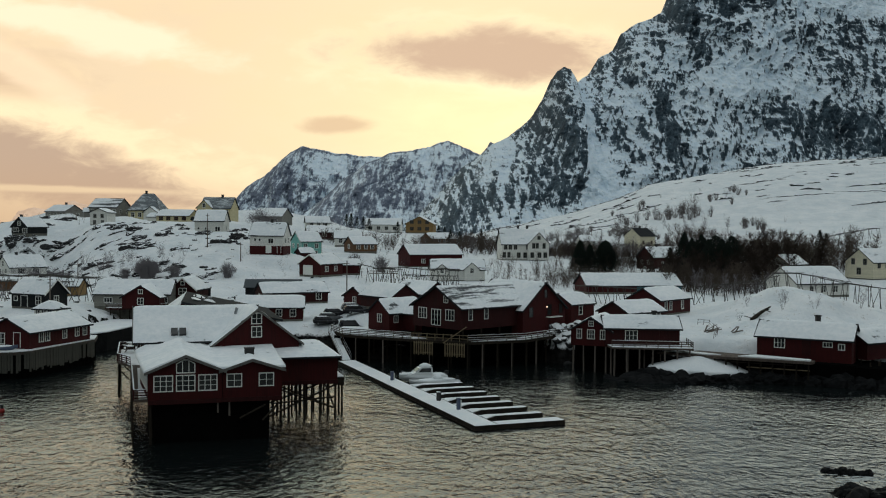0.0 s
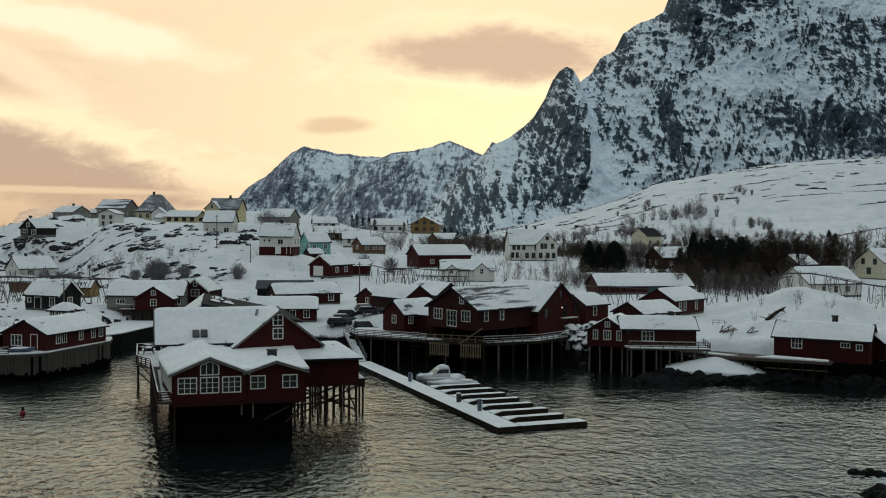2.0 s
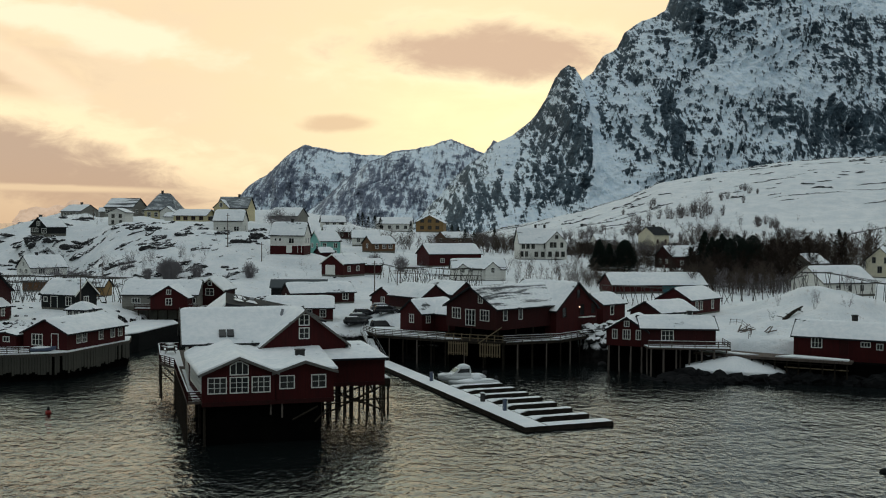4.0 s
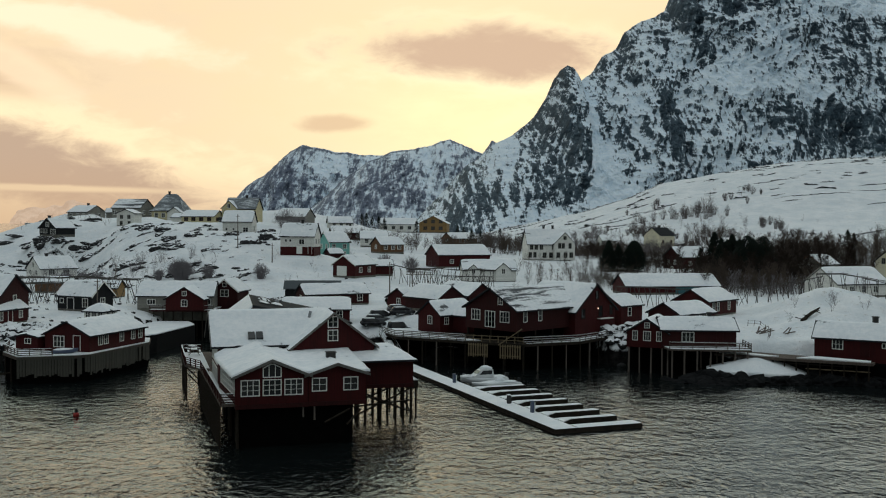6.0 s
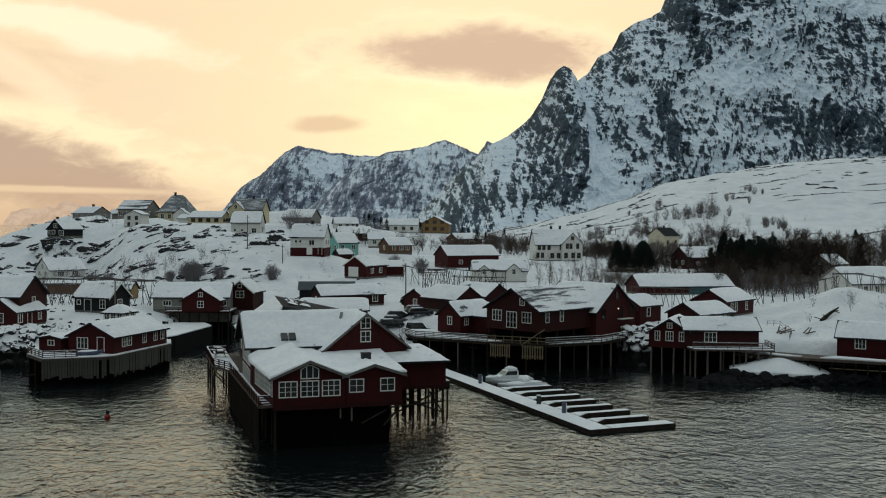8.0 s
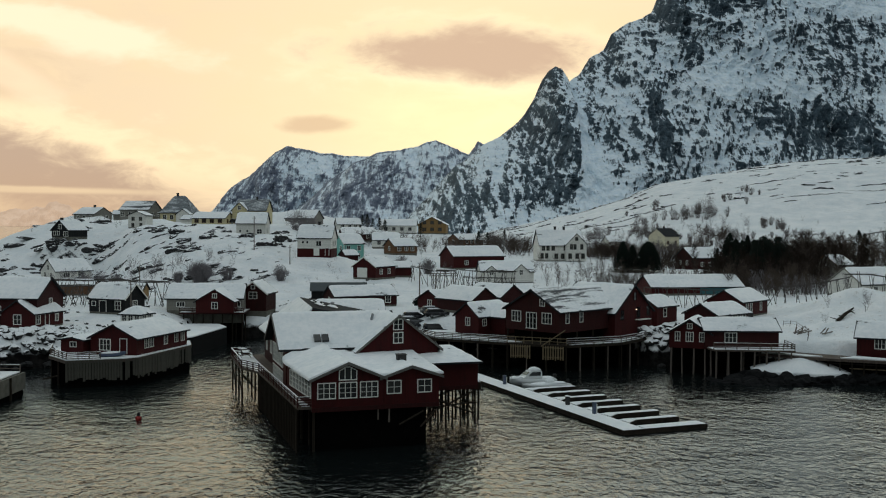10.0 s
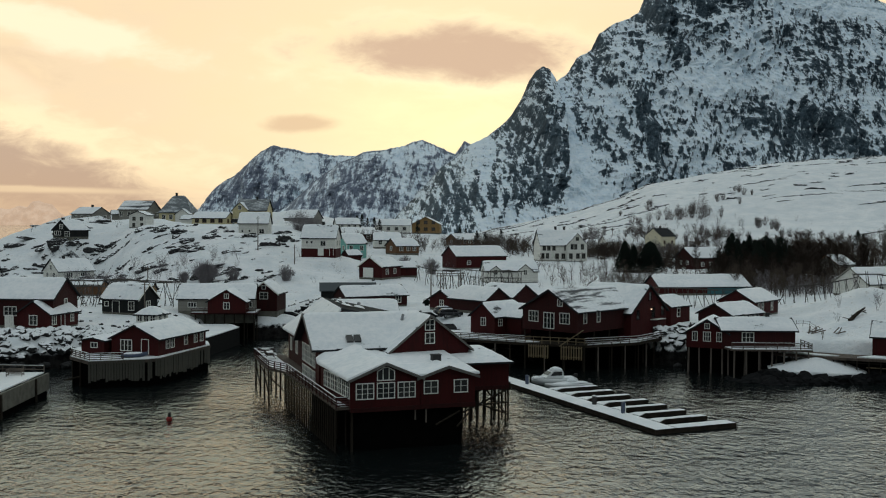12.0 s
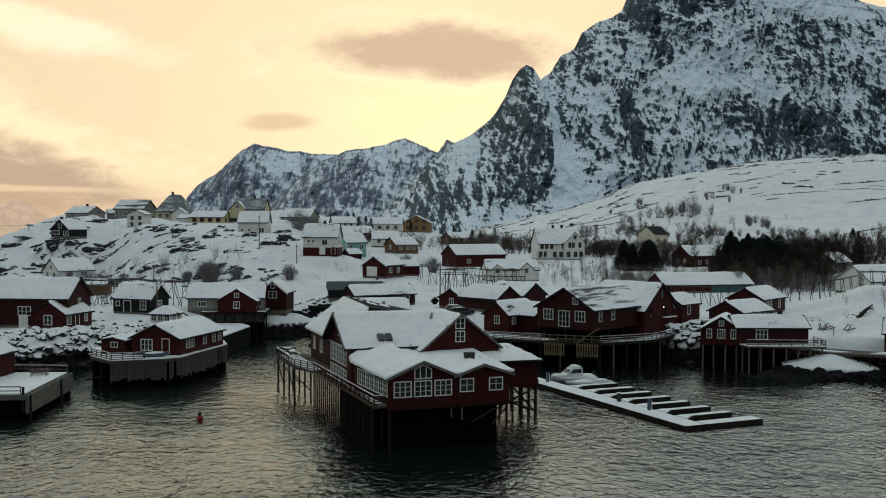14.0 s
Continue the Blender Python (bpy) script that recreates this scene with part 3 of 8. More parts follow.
def build_mountain(name, label, mat, pairs, y_top, foot_y, xs, nv, s, seed, foot_z=8.0, bulge=0.0, back=500.0, chutes=(), darks=(), bare=0.30, contrast=1.35):
    """A rock face: the crest line from pairs of x and height, the face falling to foot_y, and a back slope."""
    nx = len(xs)
    top = crest(xs, pairs)
    top = top + s * 0.10 * fbm(xs / s * 1.6, xs * 0, 5, seed, 0.6)
    v = np.concatenate([np.linspace(0, 1, nv), 1 + np.linspace(0, 1, 10)[1:]])
    X = np.repeat(xs[None], len(v), 0)
    V = np.repeat(v[:, None], nx, 1)
    T = np.repeat(top[None], len(v), 0)
    up = np.clip(V, 0, 1)
    Y = foot_y + (y_top - foot_y) * up
    Z = foot_z + (T - foot_z) * (up + bulge * np.sin(up * math.pi) * 0.25)
    beyond = np.clip(V - 1, 0, 1)
    Y = Y + beyond * back
    Z = Z - beyond * (T - foot_z) * 0.9
    hold = np.sin(np.clip(up * 0.985 + 0.015, 0, 1) * math.pi) ** 0.35 * (1 - beyond)
    Y = Y + hold * relief(X, Z, s, seed)
    # snow lies where the face leans back and in its hollows
    gx = np.stack([np.gradient(X, axis=1), np.gradient(Y, axis=1), np.gradient(Z, axis=1)], -1)
    gv = np.stack([np.gradient(X, axis=0), np.gradient(Y, axis=0), np.gradient(Z, axis=0)], -1)
    nor = np.cross(gx, gv)
    nz = np.abs(nor[..., 2]) / np.maximum(np.linalg.norm(nor, axis=-1), 1e-9)
    nz = 0.3 * nz + 0.7 * blur(nz, 2)
    nz = nz - 0.85 * blur(blur(nz, 40), 40)
    hollow = (Y - blur(Y, 8)) / s
    lie = 0.75 * nz + 2.6 * np.clip(hollow, -0.2, 0.2) + 0.5 * fbm(X / (1.3 * s), Z / (3.2 * s), 5, seed + 30)
    field = contrast * (lie - np.quantile(lie[:nv], bare)) + 0.7 * smooth(0.975, 0.997, up)
    warp = 0.35 * fbm(X / s * 1.4, Z / s * 1.4, 5, seed + 40)
    for xa, za, xb, zb, wa, wb in chutes:
        # snow-filled gully or fan from (xa, za) down to (xb, zb)
        q = np.clip((za - Z) / (za - zb), 0, 1)
        off = np.abs(X - (xa + (xb - xa) * q)) / (wa + (wb - wa) * q)
        inside = smooth(1.25, 0.6, off + warp) * smooth(za + 6, za - 10, Z) * smooth(zb - 25, zb + 5, Z)
        field = field + 2.0 * inside
        Y = Y + 6 * inside
    for xc, zc, rx, rz, k in darks:
        # bare overhanging wall, or a snowier ledge where k is negative
        field = field - 0.34 * k * smooth(1.3, 0.4, np.sqrt(((X - xc) / rx) ** 2 + ((Z - zc) / rz) ** 2) + warp)
    field = np.maximum(field, -0.40)  # even the bare walls hold streaks of snow
    ob = tagged(grid_mesh(name, np.stack([X, Y, Z], -1), mat, False), label, "mountain", "", "structure")
    at = ob.data.attributes.new("snowfield", "FLOAT", "POINT")
    at.data.foreach_set("value", field.ravel().astype(np.float32))


def build_mountains():
    build_mountain("mountain_east", "steep dark rock mountain streaked with snow and ice", CLIFF,
                   [(-45, 5), (-17, 30), (20, 72), (50, 102), (75, 122), (93, 136), (117, 147), (150, 176), (166, 202), (179, 232), (189, 246), (198, 253), (207, 249), (213, 238), (217, 228), (232, 238),
                    (248, 263), (269, 276), (281, 301), (306, 316), (339, 333), (347, 352), (380, 392), (470, 420), (600, 400), (692, 358), (743, 344), (860, 300), (1100, 240)],
                   1500, 1180, np.concatenate([np.linspace(-45, 700, 900)[:-1], np.linspace(700, 1100, 40)]), 440, 40.0, 3, 6.0, 0.35, 500.0,
                   [(214, 228, 210, 112, 3.5, 5), (211, 140, 212, 46, 5, 25), (560, 340, 640, 330, 40, 60)],
                   [(360, 290, 13, 66, 3.0), (470, 320, 70, 30, 0.8), (150, 92, 52, 40, 1), (95, 52, 36, 22, 1), (140, 140, 22, 30, 1), (184, 150, 15, 62, 1), (246, 116, 13, 46, 1), (226, 180, 9, 40, 1), (303, 150, 12, 60, 3.4), (165, 62, 40, 20, 1), (440, 165, 40, 36, 1), (520, 140, 60, 34, 1), (600, 300, 60, 36, 1), (194, 240, 12, 22, 2.0), (430, 330, 40, 26, 1), (400, 200, 95, 22, -1), (470, 186, 60, 16, -0.8), (540, 230, 70, 30, 0.4), (505, 138, 64, 34, 0.8), (620, 322, 70, 24, -1.2), (400, 128, 40, 18, -0.8), (300, 225, 40, 40, -0.6), (40, 50, 80, 55, 0.5), (150, 60, 70, 40, 0.4), (200, 90, 30, 60, 0.8), (560, 335, 110, 34, -1.6), (640, 250, 60, 30, -0.6), (405, 268, 40, 60, 1.2), (280, 120, 30, 60, 0.7), (330, 200, 60, 30, 0.5)])
    build_mountain("mountain_shoulder", "snow-covered mountain shoulder with a rounded summit", HAZED_CLIFF,
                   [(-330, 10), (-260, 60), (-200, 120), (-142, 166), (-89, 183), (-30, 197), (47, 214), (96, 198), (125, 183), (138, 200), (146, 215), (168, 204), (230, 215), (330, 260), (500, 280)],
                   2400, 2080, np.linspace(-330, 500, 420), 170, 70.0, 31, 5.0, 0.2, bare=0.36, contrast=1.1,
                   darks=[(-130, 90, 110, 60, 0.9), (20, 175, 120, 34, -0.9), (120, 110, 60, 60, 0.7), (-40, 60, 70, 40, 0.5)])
    build_mountain("mountain_west", "blue-shadowed snowy mountain ridge over the village", HAZED_CLIFF,
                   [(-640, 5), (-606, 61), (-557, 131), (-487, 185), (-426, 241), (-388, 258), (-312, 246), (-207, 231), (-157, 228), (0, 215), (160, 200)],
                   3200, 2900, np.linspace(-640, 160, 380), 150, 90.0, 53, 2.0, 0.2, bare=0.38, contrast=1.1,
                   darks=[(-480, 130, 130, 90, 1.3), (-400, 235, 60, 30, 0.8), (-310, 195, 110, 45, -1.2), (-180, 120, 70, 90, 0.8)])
    build_mountain("mountain_far", "faint hazy mountains across the fjord", FAINT,
                   [(-1700, 60), (-1640, 72), (-1595, 66), (-1555, 82), (-1520, 78), (-1498, 100), (-1475, 105), (-1450, 93), (-1420, 84), (-1395, 60), (-1360, 36), (-1330, 24), (-1290, 5)],
                   4300, 4200, np.linspace(-1700, -1290, 140), 30, 60.0, 71, 1.0, 0.0, 100.0)


# ---------------------------------------------------------------- building parts
def roof_z(x, y, L, W, eave, rise, hip):
    k = rise / (W / 2)
    drop = abs(y) * k
    if hip:
        drop = max(drop, (abs(x) - (L / 2 - hip)) * rise / hip)
    return eave + rise - drop


def roof_parts(parent, m, L, W, eave, rise, roof_mat=None, over=0.35, side=0.4, hip=0.0, snow="both", depth=0.24, seed=0, barge=None, worn=False):
    """Roof slab and the snow lying on it, ridge along x."""
    nx = max(2, int(L / 0.7)) if hip else 2
    ys = np.linspace(-W / 2 - side, W / 2 + side, 9 if hip else 3)
    xs = np.linspace(-L / 2 - over, L / 2 + over, nx)
    bm = bmesh.new()
    tops = [[bm.verts.new((x, y, roof_z(x, y, L, W, eave, rise, hip) + 0.10)) for x in xs] for y in ys]
    bots = [[bm.verts.new((x, y, roof_z(x, y, L, W, eave, rise, hip) - 0.08)) for x in xs] for y in ys]
    R, C = len(ys), len(xs)
    for i in range(R - 1):
        for j in range(C - 1):
            bm.faces.new((tops[i][j], tops[i][j + 1], tops[i + 1][j + 1], tops[i + 1][j]))
            bm.faces.new((bots[i][j], bots[i + 1][j], bots[i + 1][j + 1], bots[i][j + 1]))
    for i in range(R - 1):
        for j in (0, C - 1):
            bm.faces.new((tops[i][j], tops[i + 1][j], bots[i + 1][j], bots[i][j]))
    for j in range(C - 1):
        for i in (0, R - 1):
            bm.faces.new((tops[i][j], tops[i][j + 1], bots[i][j + 1], bots[i][j]))
    ob = part("roof", bm, roof_mat or ROOF, parent)
    ob.matrix_basis = m
    if snow != "none":
        y0, y1 = (-W / 2 - side + 0.05 if snow in ("both", "front") else 0.0), (W / 2 + side - 0.05 if snow in ("both", "back") else 0.0)
        nx, ny = max(6, int(L / 0.55)), max(8, int((y1 - y0) / 0.5) // 2 * 2)
        xs, ys = np.linspace(-L / 2 - over + 0.05, L / 2 + over - 0.05, nx), np.linspace(y0, y1, ny + 1)
        bm = bmesh.new()
        rows = []
        for i, y in enumerate(ys):
            row = []
            for j, x in enumerate(xs):
                edge = min(i, ny - i, j, nx - 1 - j)
                t = (0.12, 0.14 + depth * 0.5, 0.12 + depth * 0.75)[min(edge, 2)]
                q = noise.noise((x * 0.35 + seed * 7.3, y * 0.35, seed)) * 0.5 + noise.noise((x * 1.3, y * 1.3 + seed, seed * 3.1)) * 0.25
                t += depth * 0.7 * q if edge else 0.03 * q
                jy = 0.10 * noise.noise((x * 0.9, seed * 2.0, i * 1.0)) if i in (0, ny) else 0
                soft = 0.10 * depth / 0.24 if abs(y) < 0.3 else 0
                row.append(bm.verts.new((x, y + jy, roof_z(x, y, L, W, eave, rise, hip) + t - soft)))
            rows.append(row)
        for i in range(ny):
            for j in range(nx - 1):
                bm.faces.new((rows[i][j], rows[i][j + 1], rows[i + 1][j + 1], rows[i + 1][j]))
        ob = part("snow_cover", bm, DUSTED if worn == 2 else WORN if worn else ROOFSNOW, parent, "thin wind-worn snow on the roof" if worn else "soft white snow lying on the roof", True)
        ob.matrix_basis = m
    if barge:
        for sx in (-1, 1):
            for sy in (-1, 1):
                bm = bmesh.new()
                x = sx * (L / 2 + over + 0.02)
                y1, z1 = sy * (W / 2 + side), roof_z(0, W / 2 + side, L, W, eave, rise, 0)
                vs = [bm.verts.new((x + dx, yy, zz)) for dx in (-0.03, 0.03) for yy, zz in ((0, eave + rise + 0.16), (0, eave + rise - 0.14), (y1, z1 - 0.12), (y1, z1 + 0.14))]
                for f in ((0, 1, 2, 3), (4, 7, 6, 5), (0, 3, 7, 4), (1, 5, 6, 2), (0, 4, 5, 1), (3, 2, 6, 7)):
                    bm.faces.new([vs[i] for i in f])
                ob = part("bargeboard", bm, barge, parent)
                ob.matrix_basis = m


def wall_parts(parent, m, L, W, z0, eave, rise, mat, hip=0.0, name="wall"):
    bm = bmesh.new()
    if hip:
        prism(bm, [(-L / 2, z0), (L / 2, z0), (L / 2, eave), (-L / 2, eave)], -W / 2, W / 2)
    else:
        a = [bm.verts.new((-L / 2, y, z)) for y, z in ((-W / 2, z0), (W / 2, z0), (W / 2, eave), (0, eave + rise - 0.05), (-W / 2, eave))]
        b = [bm.verts.new((L / 2, v.co.y, v.co.z)) for v in a]
        bm.faces.new(a), bm.faces.new(b[::-1])
        for i in range(5):
            bm.faces.new((a[i], b[i], b[(i + 1) % 5], a[(i + 1) % 5]))
    ob = part(name, bm, mat, parent)
    ob.matrix_basis = m
    return ob


FRAMES, PANES = {}, {}


def window_mesh(w, h, nx, nz, mat):
    key = (round(w, 2), round(h, 2), nx, nz, mat.name)
    if key not in FRAMES:
        bm = bmesh.new()
        e, d, b, g = 0.10, 0.07, 0.07 if nx > 2 else 0.055, 0.035
        xs, zs = [-w / 2 - e, -w / 2], [-h / 2 - e, -h / 2]
        for i in range(1, nx):
            xs += [-w / 2 + w * i / nx - b / 2, -w / 2 + w * i / nx + b / 2]
        for k in range(1, nz):
            zs += [-h / 2 + h * k / nz - g / 2, -h / 2 + h * k / nz + g / 2]
        xs, zs = xs + [w / 2, w / 2 + e], zs + [h / 2, h / 2 + e]
        fr = [[bm.verts.new((x, -d, z)) for z in zs] for x in xs]
        bk = [[bm.verts.new((x, 0, z)) for z in zs] for x in xs]
        bar = lambda i, k: 0 <= i < len(xs) - 1 and 0 <= k < len(zs) - 1 and (i % 2 == 0 or k % 2 == 0)
        for i in range(len(xs) - 1):
            for k in range(len(zs) - 1):
                if bar(i, k):
                    bm.faces.new((fr[i][k], fr[i + 1][k], fr[i + 1][k + 1], fr[i][k + 1]))
                    for di, dk, p, q in ((-1, 0, (i, k), (i, k + 1)), (1, 0, (i + 1, k), (i + 1, k + 1)), (0, -1, (i, k), (i + 1, k)), (0, 1, (i, k + 1), (i + 1, k + 1))):
                        if not bar(i + di, k + dk):
                            bm.faces.new((fr[p[0]][p[1]], fr[q[0]][q[1]], bk[q[0]][q[1]], bk[p[0]][p[1]]))
        me = bpy.data.meshes.new("window")
        bmesh.ops.recalc_face_normals(bm, faces=bm.faces)
        bm.to_mesh(me)
        bm.free()
        me.materials.append(mat)
        FRAMES[key] = me
        bm = bmesh.new()
        box(bm, -w / 2, w / 2, -0.012, 0.01, -h / 2, h / 2)
        pm = bpy.data.meshes.new("pane")
        bmesh.ops.recalc_face_normals(bm, faces=bm.faces)
        bm.to_mesh(pm)
        bm.free()
        pm.materials.append(GLASS)
        PANES[key] = pm
    return FRAMES[key], PANES[key]


def window(parent, m, w, h, nx, nz, mat=None):
    fr, pa = window_mesh(w, h, nx, nz, mat or TRIM)
    ob = new("window", fr)
    ob.parent = parent
    ob.matrix_basis = m
    p = new("pane", pa)
    p.parent = ob


def peaked_window(parent, m, w, low, high):
    """Three upright lights under a frame that rises to a blunt peak."""
    top = lambda x, inset: low + (high - low) * min(1.0, 1.25 * (1 - abs(x) / (w / 2))) - inset
    bm = bmesh.new()

    def piece(x0, x1, a0, a1, b0, b1, front=-0.07, back=0.0):
        vs = [bm.verts.new(p) for p in ((x0, front, a0), (x1, front, a1), (x1, front, b1), (x0, front, b0), (x0, back, a0), (x1, back, a1), (x1, back, b1), (x0, back, b0))]
        for f in ((0, 1, 2, 3), (7, 6, 5, 4), (0, 4, 5, 1), (1, 5, 6, 2), (2, 6, 7, 3), (3, 7, 4, 0)):
            bm.faces.new([vs[k] for k in f])
    cuts = [-w / 2, -w / 2 + 0.1, -w / 6 - 0.04, -w / 6 + 0.04, -0.1 * w, 0.1 * w, w / 6 - 0.04, w / 6 + 0.04, w / 2 - 0.1, w / 2]
    for i, (x0, x1) in enumerate(zip(cuts, cuts[1:])):
        piece(x0, x1, 0, 0, 0.1, 0.1)
        piece(x0, x1, top(x0, 0.1), top(x1, 0.1), top(x0, 0), top(x1, 0))
        if i in (0, 2, 6, 8):
            piece(x0, x1, 0.1, 0.1, top(x0, 0.1), top(x1, 0.1), -0.066)
    ob = part("window", bm, TRIM, parent)
    ob.matrix_basis = m
    bm = bmesh.new()
    for x0, x1 in zip(cuts[1:], cuts[2:-1]):
        piece(x0, x1, 0.09, 0.09, top(x0, 0.09), top(x1, 0.09), -0.012, 0.01)
    part("pane", bm, GLASS, ob)


def door(parent, m, w, h, mat, frame_mat=None):
    bm = bmesh.new()
    for z0, z1 in ((0.05, h * 0.48), (h * 0.52, h - 0.05)):
        box(bm, -w / 2 + 0.06, w / 2 - 0.06, -0.055, -0.02, z0, z1)
    box(bm, -w / 2, w / 2, -0.035, 0.01, 0, h)
    ob = part("door", bm, mat, parent)
    ob.matrix_basis = m
    bm = bmesh.new()
    box(bm, -w / 2 - 0.1, -w / 2, -0.07, 0, 0, h + 0.1), box(bm, w / 2, w / 2 + 0.1, -0.07, 0, 0, h + 0.1), box(bm, -w / 2, w / 2, -0.07, 0, h, h + 0.1)
    part("door_frame", bm, frame_mat or TRIM, ob)


def face(L, W, side, u, z):
    """The pose on a wall: F and B the long walls, L and R the gables."""
    return {"F": pose(u, -W / 2, z), "B": pose(-u, W / 2, z, 0, 0, 180), "R": pose(L / 2, u, z, 0, 0, 90), "L": pose(-L / 2, -u, z, 0, 0, -90)}[side]


def chimney(parent, x, y, z, h=1.1, w=0.6):
    bm = bmesh.new()
    box(bm, x - w / 2, x + w / 2, y - w / 2, y + w / 2, z - 1.2, z + h)
    box(bm, x - w / 2 - 0.08, x + w / 2 + 0.08, y - w / 2 - 0.08, y + w / 2 + 0.08, z + h - 0.12, z + h + 0.04)
    part("chimney", bm, SOOT, parent)


PLANS = []


def plan(name, label, x, y, z, turn, L, W, eave, rise, mat, wins=(), found=0.5, **more):
    """Notes a gabled house: centre, floor level, turn of its ridge, length, width, wall height to the eaves and rise of the roof."""
    PLANS.append((name, label, x, y, z, turn, L, W, eave, rise, mat, wins, found, more))
    if more.get("lot", True):
        lot(x, y, max(L, W) * 0.62 + 1.0, z - 0.1)


def build_house(k, name, label, x, y, z, turn, L, W, eave, rise, mat, wins, found, more):
    e = thing(name, x, y, z, turn, label, more.get("category", "house"), more.get("group", "village houses"))
    one = Matrix.Identity(4)
    hip = more.get("hip", 0.0)
    if found:
        bm = bmesh.new()
        box(bm, -L / 2 + 0.04, L / 2 - 0.04, -W / 2 + 0.04, W / 2 - 0.04, -2.2, 0.25)
        part("foundation", bm, CONCRETE, e)
    wall_parts(e, one, L, W, 0.2 if found else 0.0, eave, rise, mat, hip)
    if "lower" in more:
        hh, lm = more["lower"]
        bm = bmesh.new()
        box(bm, -L / 2 - 0.03, L / 2 + 0.03, -W / 2 - 0.03, W / 2 + 0.03, -0.3, hh)
        part("lower_wall", bm, lm, e)
    roof_parts(e, one, L, W, eave, rise, more.get("roof"), more.get("over", 0.35), more.get("side", 0.4), hip, more.get("snow", "both"), more.get("depth", 0.24), k * 1.7, more.get("barge"), more.get("worn", False))
    for s, u, zc, w, h, nx, nz in wins:
        window(e, face(L + 0.06 * ("lower" in more), W + 0.06 * ("lower" in more), s, u, zc), w, h, nx, nz, more.get("frame"))
    for s, u, w, h, dm in more.get("doors", ()):
        door(e, face(L + 0.06 * ("lower" in more), W + 0.06 * ("lower" in more), s, u, 0.2), w, h, dm, more.get("frame"))
    for cx, cy, ch in more.get("chimneys", ()):
        chimney(e, cx, cy, roof_z(cx, cy, L, W, eave, rise, hip), ch)
    for bx, by, bt, bl, bw, be, br in more.get("wings", ()):
        mm = pose(bx, by, 0, 0, 0, bt)
        wall_parts(e, mm, bl, bw, 0.1, be, br, more.get("wing_mat", mat))
        roof_parts(e, mm, bl, bw, be, br, more.get("roof"), 0.3, 0.35, 0, "both", 0.22, k * 2.3 + bx)
        for s, u, zc, w, h, nx, nz in more.get("wing_wins", ()):
            window(e, mm @ face(bl, bw, s, u, zc), w, h, nx, nz, more.get("frame"))
    for u0, u1, pm in more.get("panels", ()):
        bm = bmesh.new()
        box(bm, u0, u1, -W / 2 - 0.04, -W / 2 + 0.02, 0.0, eave - 0.02)
        part("front_wall", bm, pm, e, "blue-green boarded half of the front")
    if more.get("boards"):
        for sx in (-1, 1):
            for sy in (-1, 1):
                bm = bmesh.new()
                box(bm, sx * L / 2 - 0.08, sx * L / 2 + 0.08, sy * W / 2 - 0.08, sy * W / 2 + 0.08, 0.2, eave)
                part("corner_board", bm, more["boards"], e)
    return e




def row_of(side, us, z, w, h, nx=2, nz=2):
    return [(side, u, z, w, h, nx, nz) for u in us]


# ---------------------------------------------------------------- the village plan
# western knoll
plan("cottage", "small black timber cottage with white-framed windows on the knoll", -111.8, 290, 17.4, 62, 7, 6.2, 2.2, 2.5, BLACK,
     [("L", 0, 3.0, 1.1, 1.1, 2, 2), ("L", -1.3, 1.2, 2.2, 1.0, 3, 1), ("L", 2.2, 1.0, 1.6, 1.2, 2, 2)], chimneys=[(-2.5, 0.3, 1.0)])
plan("house", "weathered grey house with a snowy gable roof", -126, 358, 21.8, -33, 10.5, 7.5, 2.7, 2.1, GREY, row_of("F", (-3.2, 0, 3.2), 1.5, 1.2, 1.0) + row_of("R", (-1.5, 1.5), 1.5, 1.2, 1.0), chimneys=[(1, 0, 0.9)])
plan("shed", "small dark shed on the skyline of the knoll", -114.5, 352, 22.2, 10, 5, 4, 2.2, 1.2, GREY)
plan("house", "large grey-green two-storey house with a patchy snow roof", -106.2, 345, 19.9, -14, 10.2, 9, 6.0, 2.8, GREY,
     row_of("F", (-4.2, -1.4, 1.4, 4.2), 4.4, 1.1, 1.3) + row_of("F", (-3.6, 0, 3.6), 1.7, 1.2, 1.3) + row_of("R", (-2, 2), 4.4, 1.1, 1.3) + row_of("R", (-2.5, 0, 2.5), 1.6, 1.6, 1.6, 3, 2), depth=0.12, worn=True)
plan("house", "small white cube-like house with four dark windows", -96, 305, 20.0, 84, 6, 5.2, 3.8, 1.1, WHITE, row_of("L", (-1.1, 1.1), 2.7, 0.8, 1.0) + row_of("L", (-1.2, 1.2), 0.9, 0.7, 1.0), depth=0.15, frame=GREY)
plan("house", "tall yellowish house with a steep hipped roof and a brick chimney", -93.0, 344, 21.6, -8, 10.4, 9, 3.6, 5.2, CREAM,
     row_of("F", (-3.6, -1.2, 1.2, 3.6), 1.8, 1.1, 1.4), hip=3.2, chimneys=[(-0.8, 0, 1.0)], wings=[(3.4, -5.2, -90, 3.5, 4.5, 2.8, 1.6)], wing_mat=WHITE, depth=0.1, worn=2)
plan("shed", "low white outhouse beside the hipped house", -86.5, 331, 20.8, -8, 5.5, 4.0, 2.0, 1.1, WHITE)
plan("house", "long low yellow house with a snow-covered roof", -78, 322, 20.8, -12, 10.8, 7.5, 2.3, 1.8, CREAM, row_of("F", (-3.8, -1.4, 1.2, 3.8), 1.4, 1.2, 1.0) + row_of("R", (-1.6, 1.6), 1.4, 1.0, 1.0), frame=BROWN)
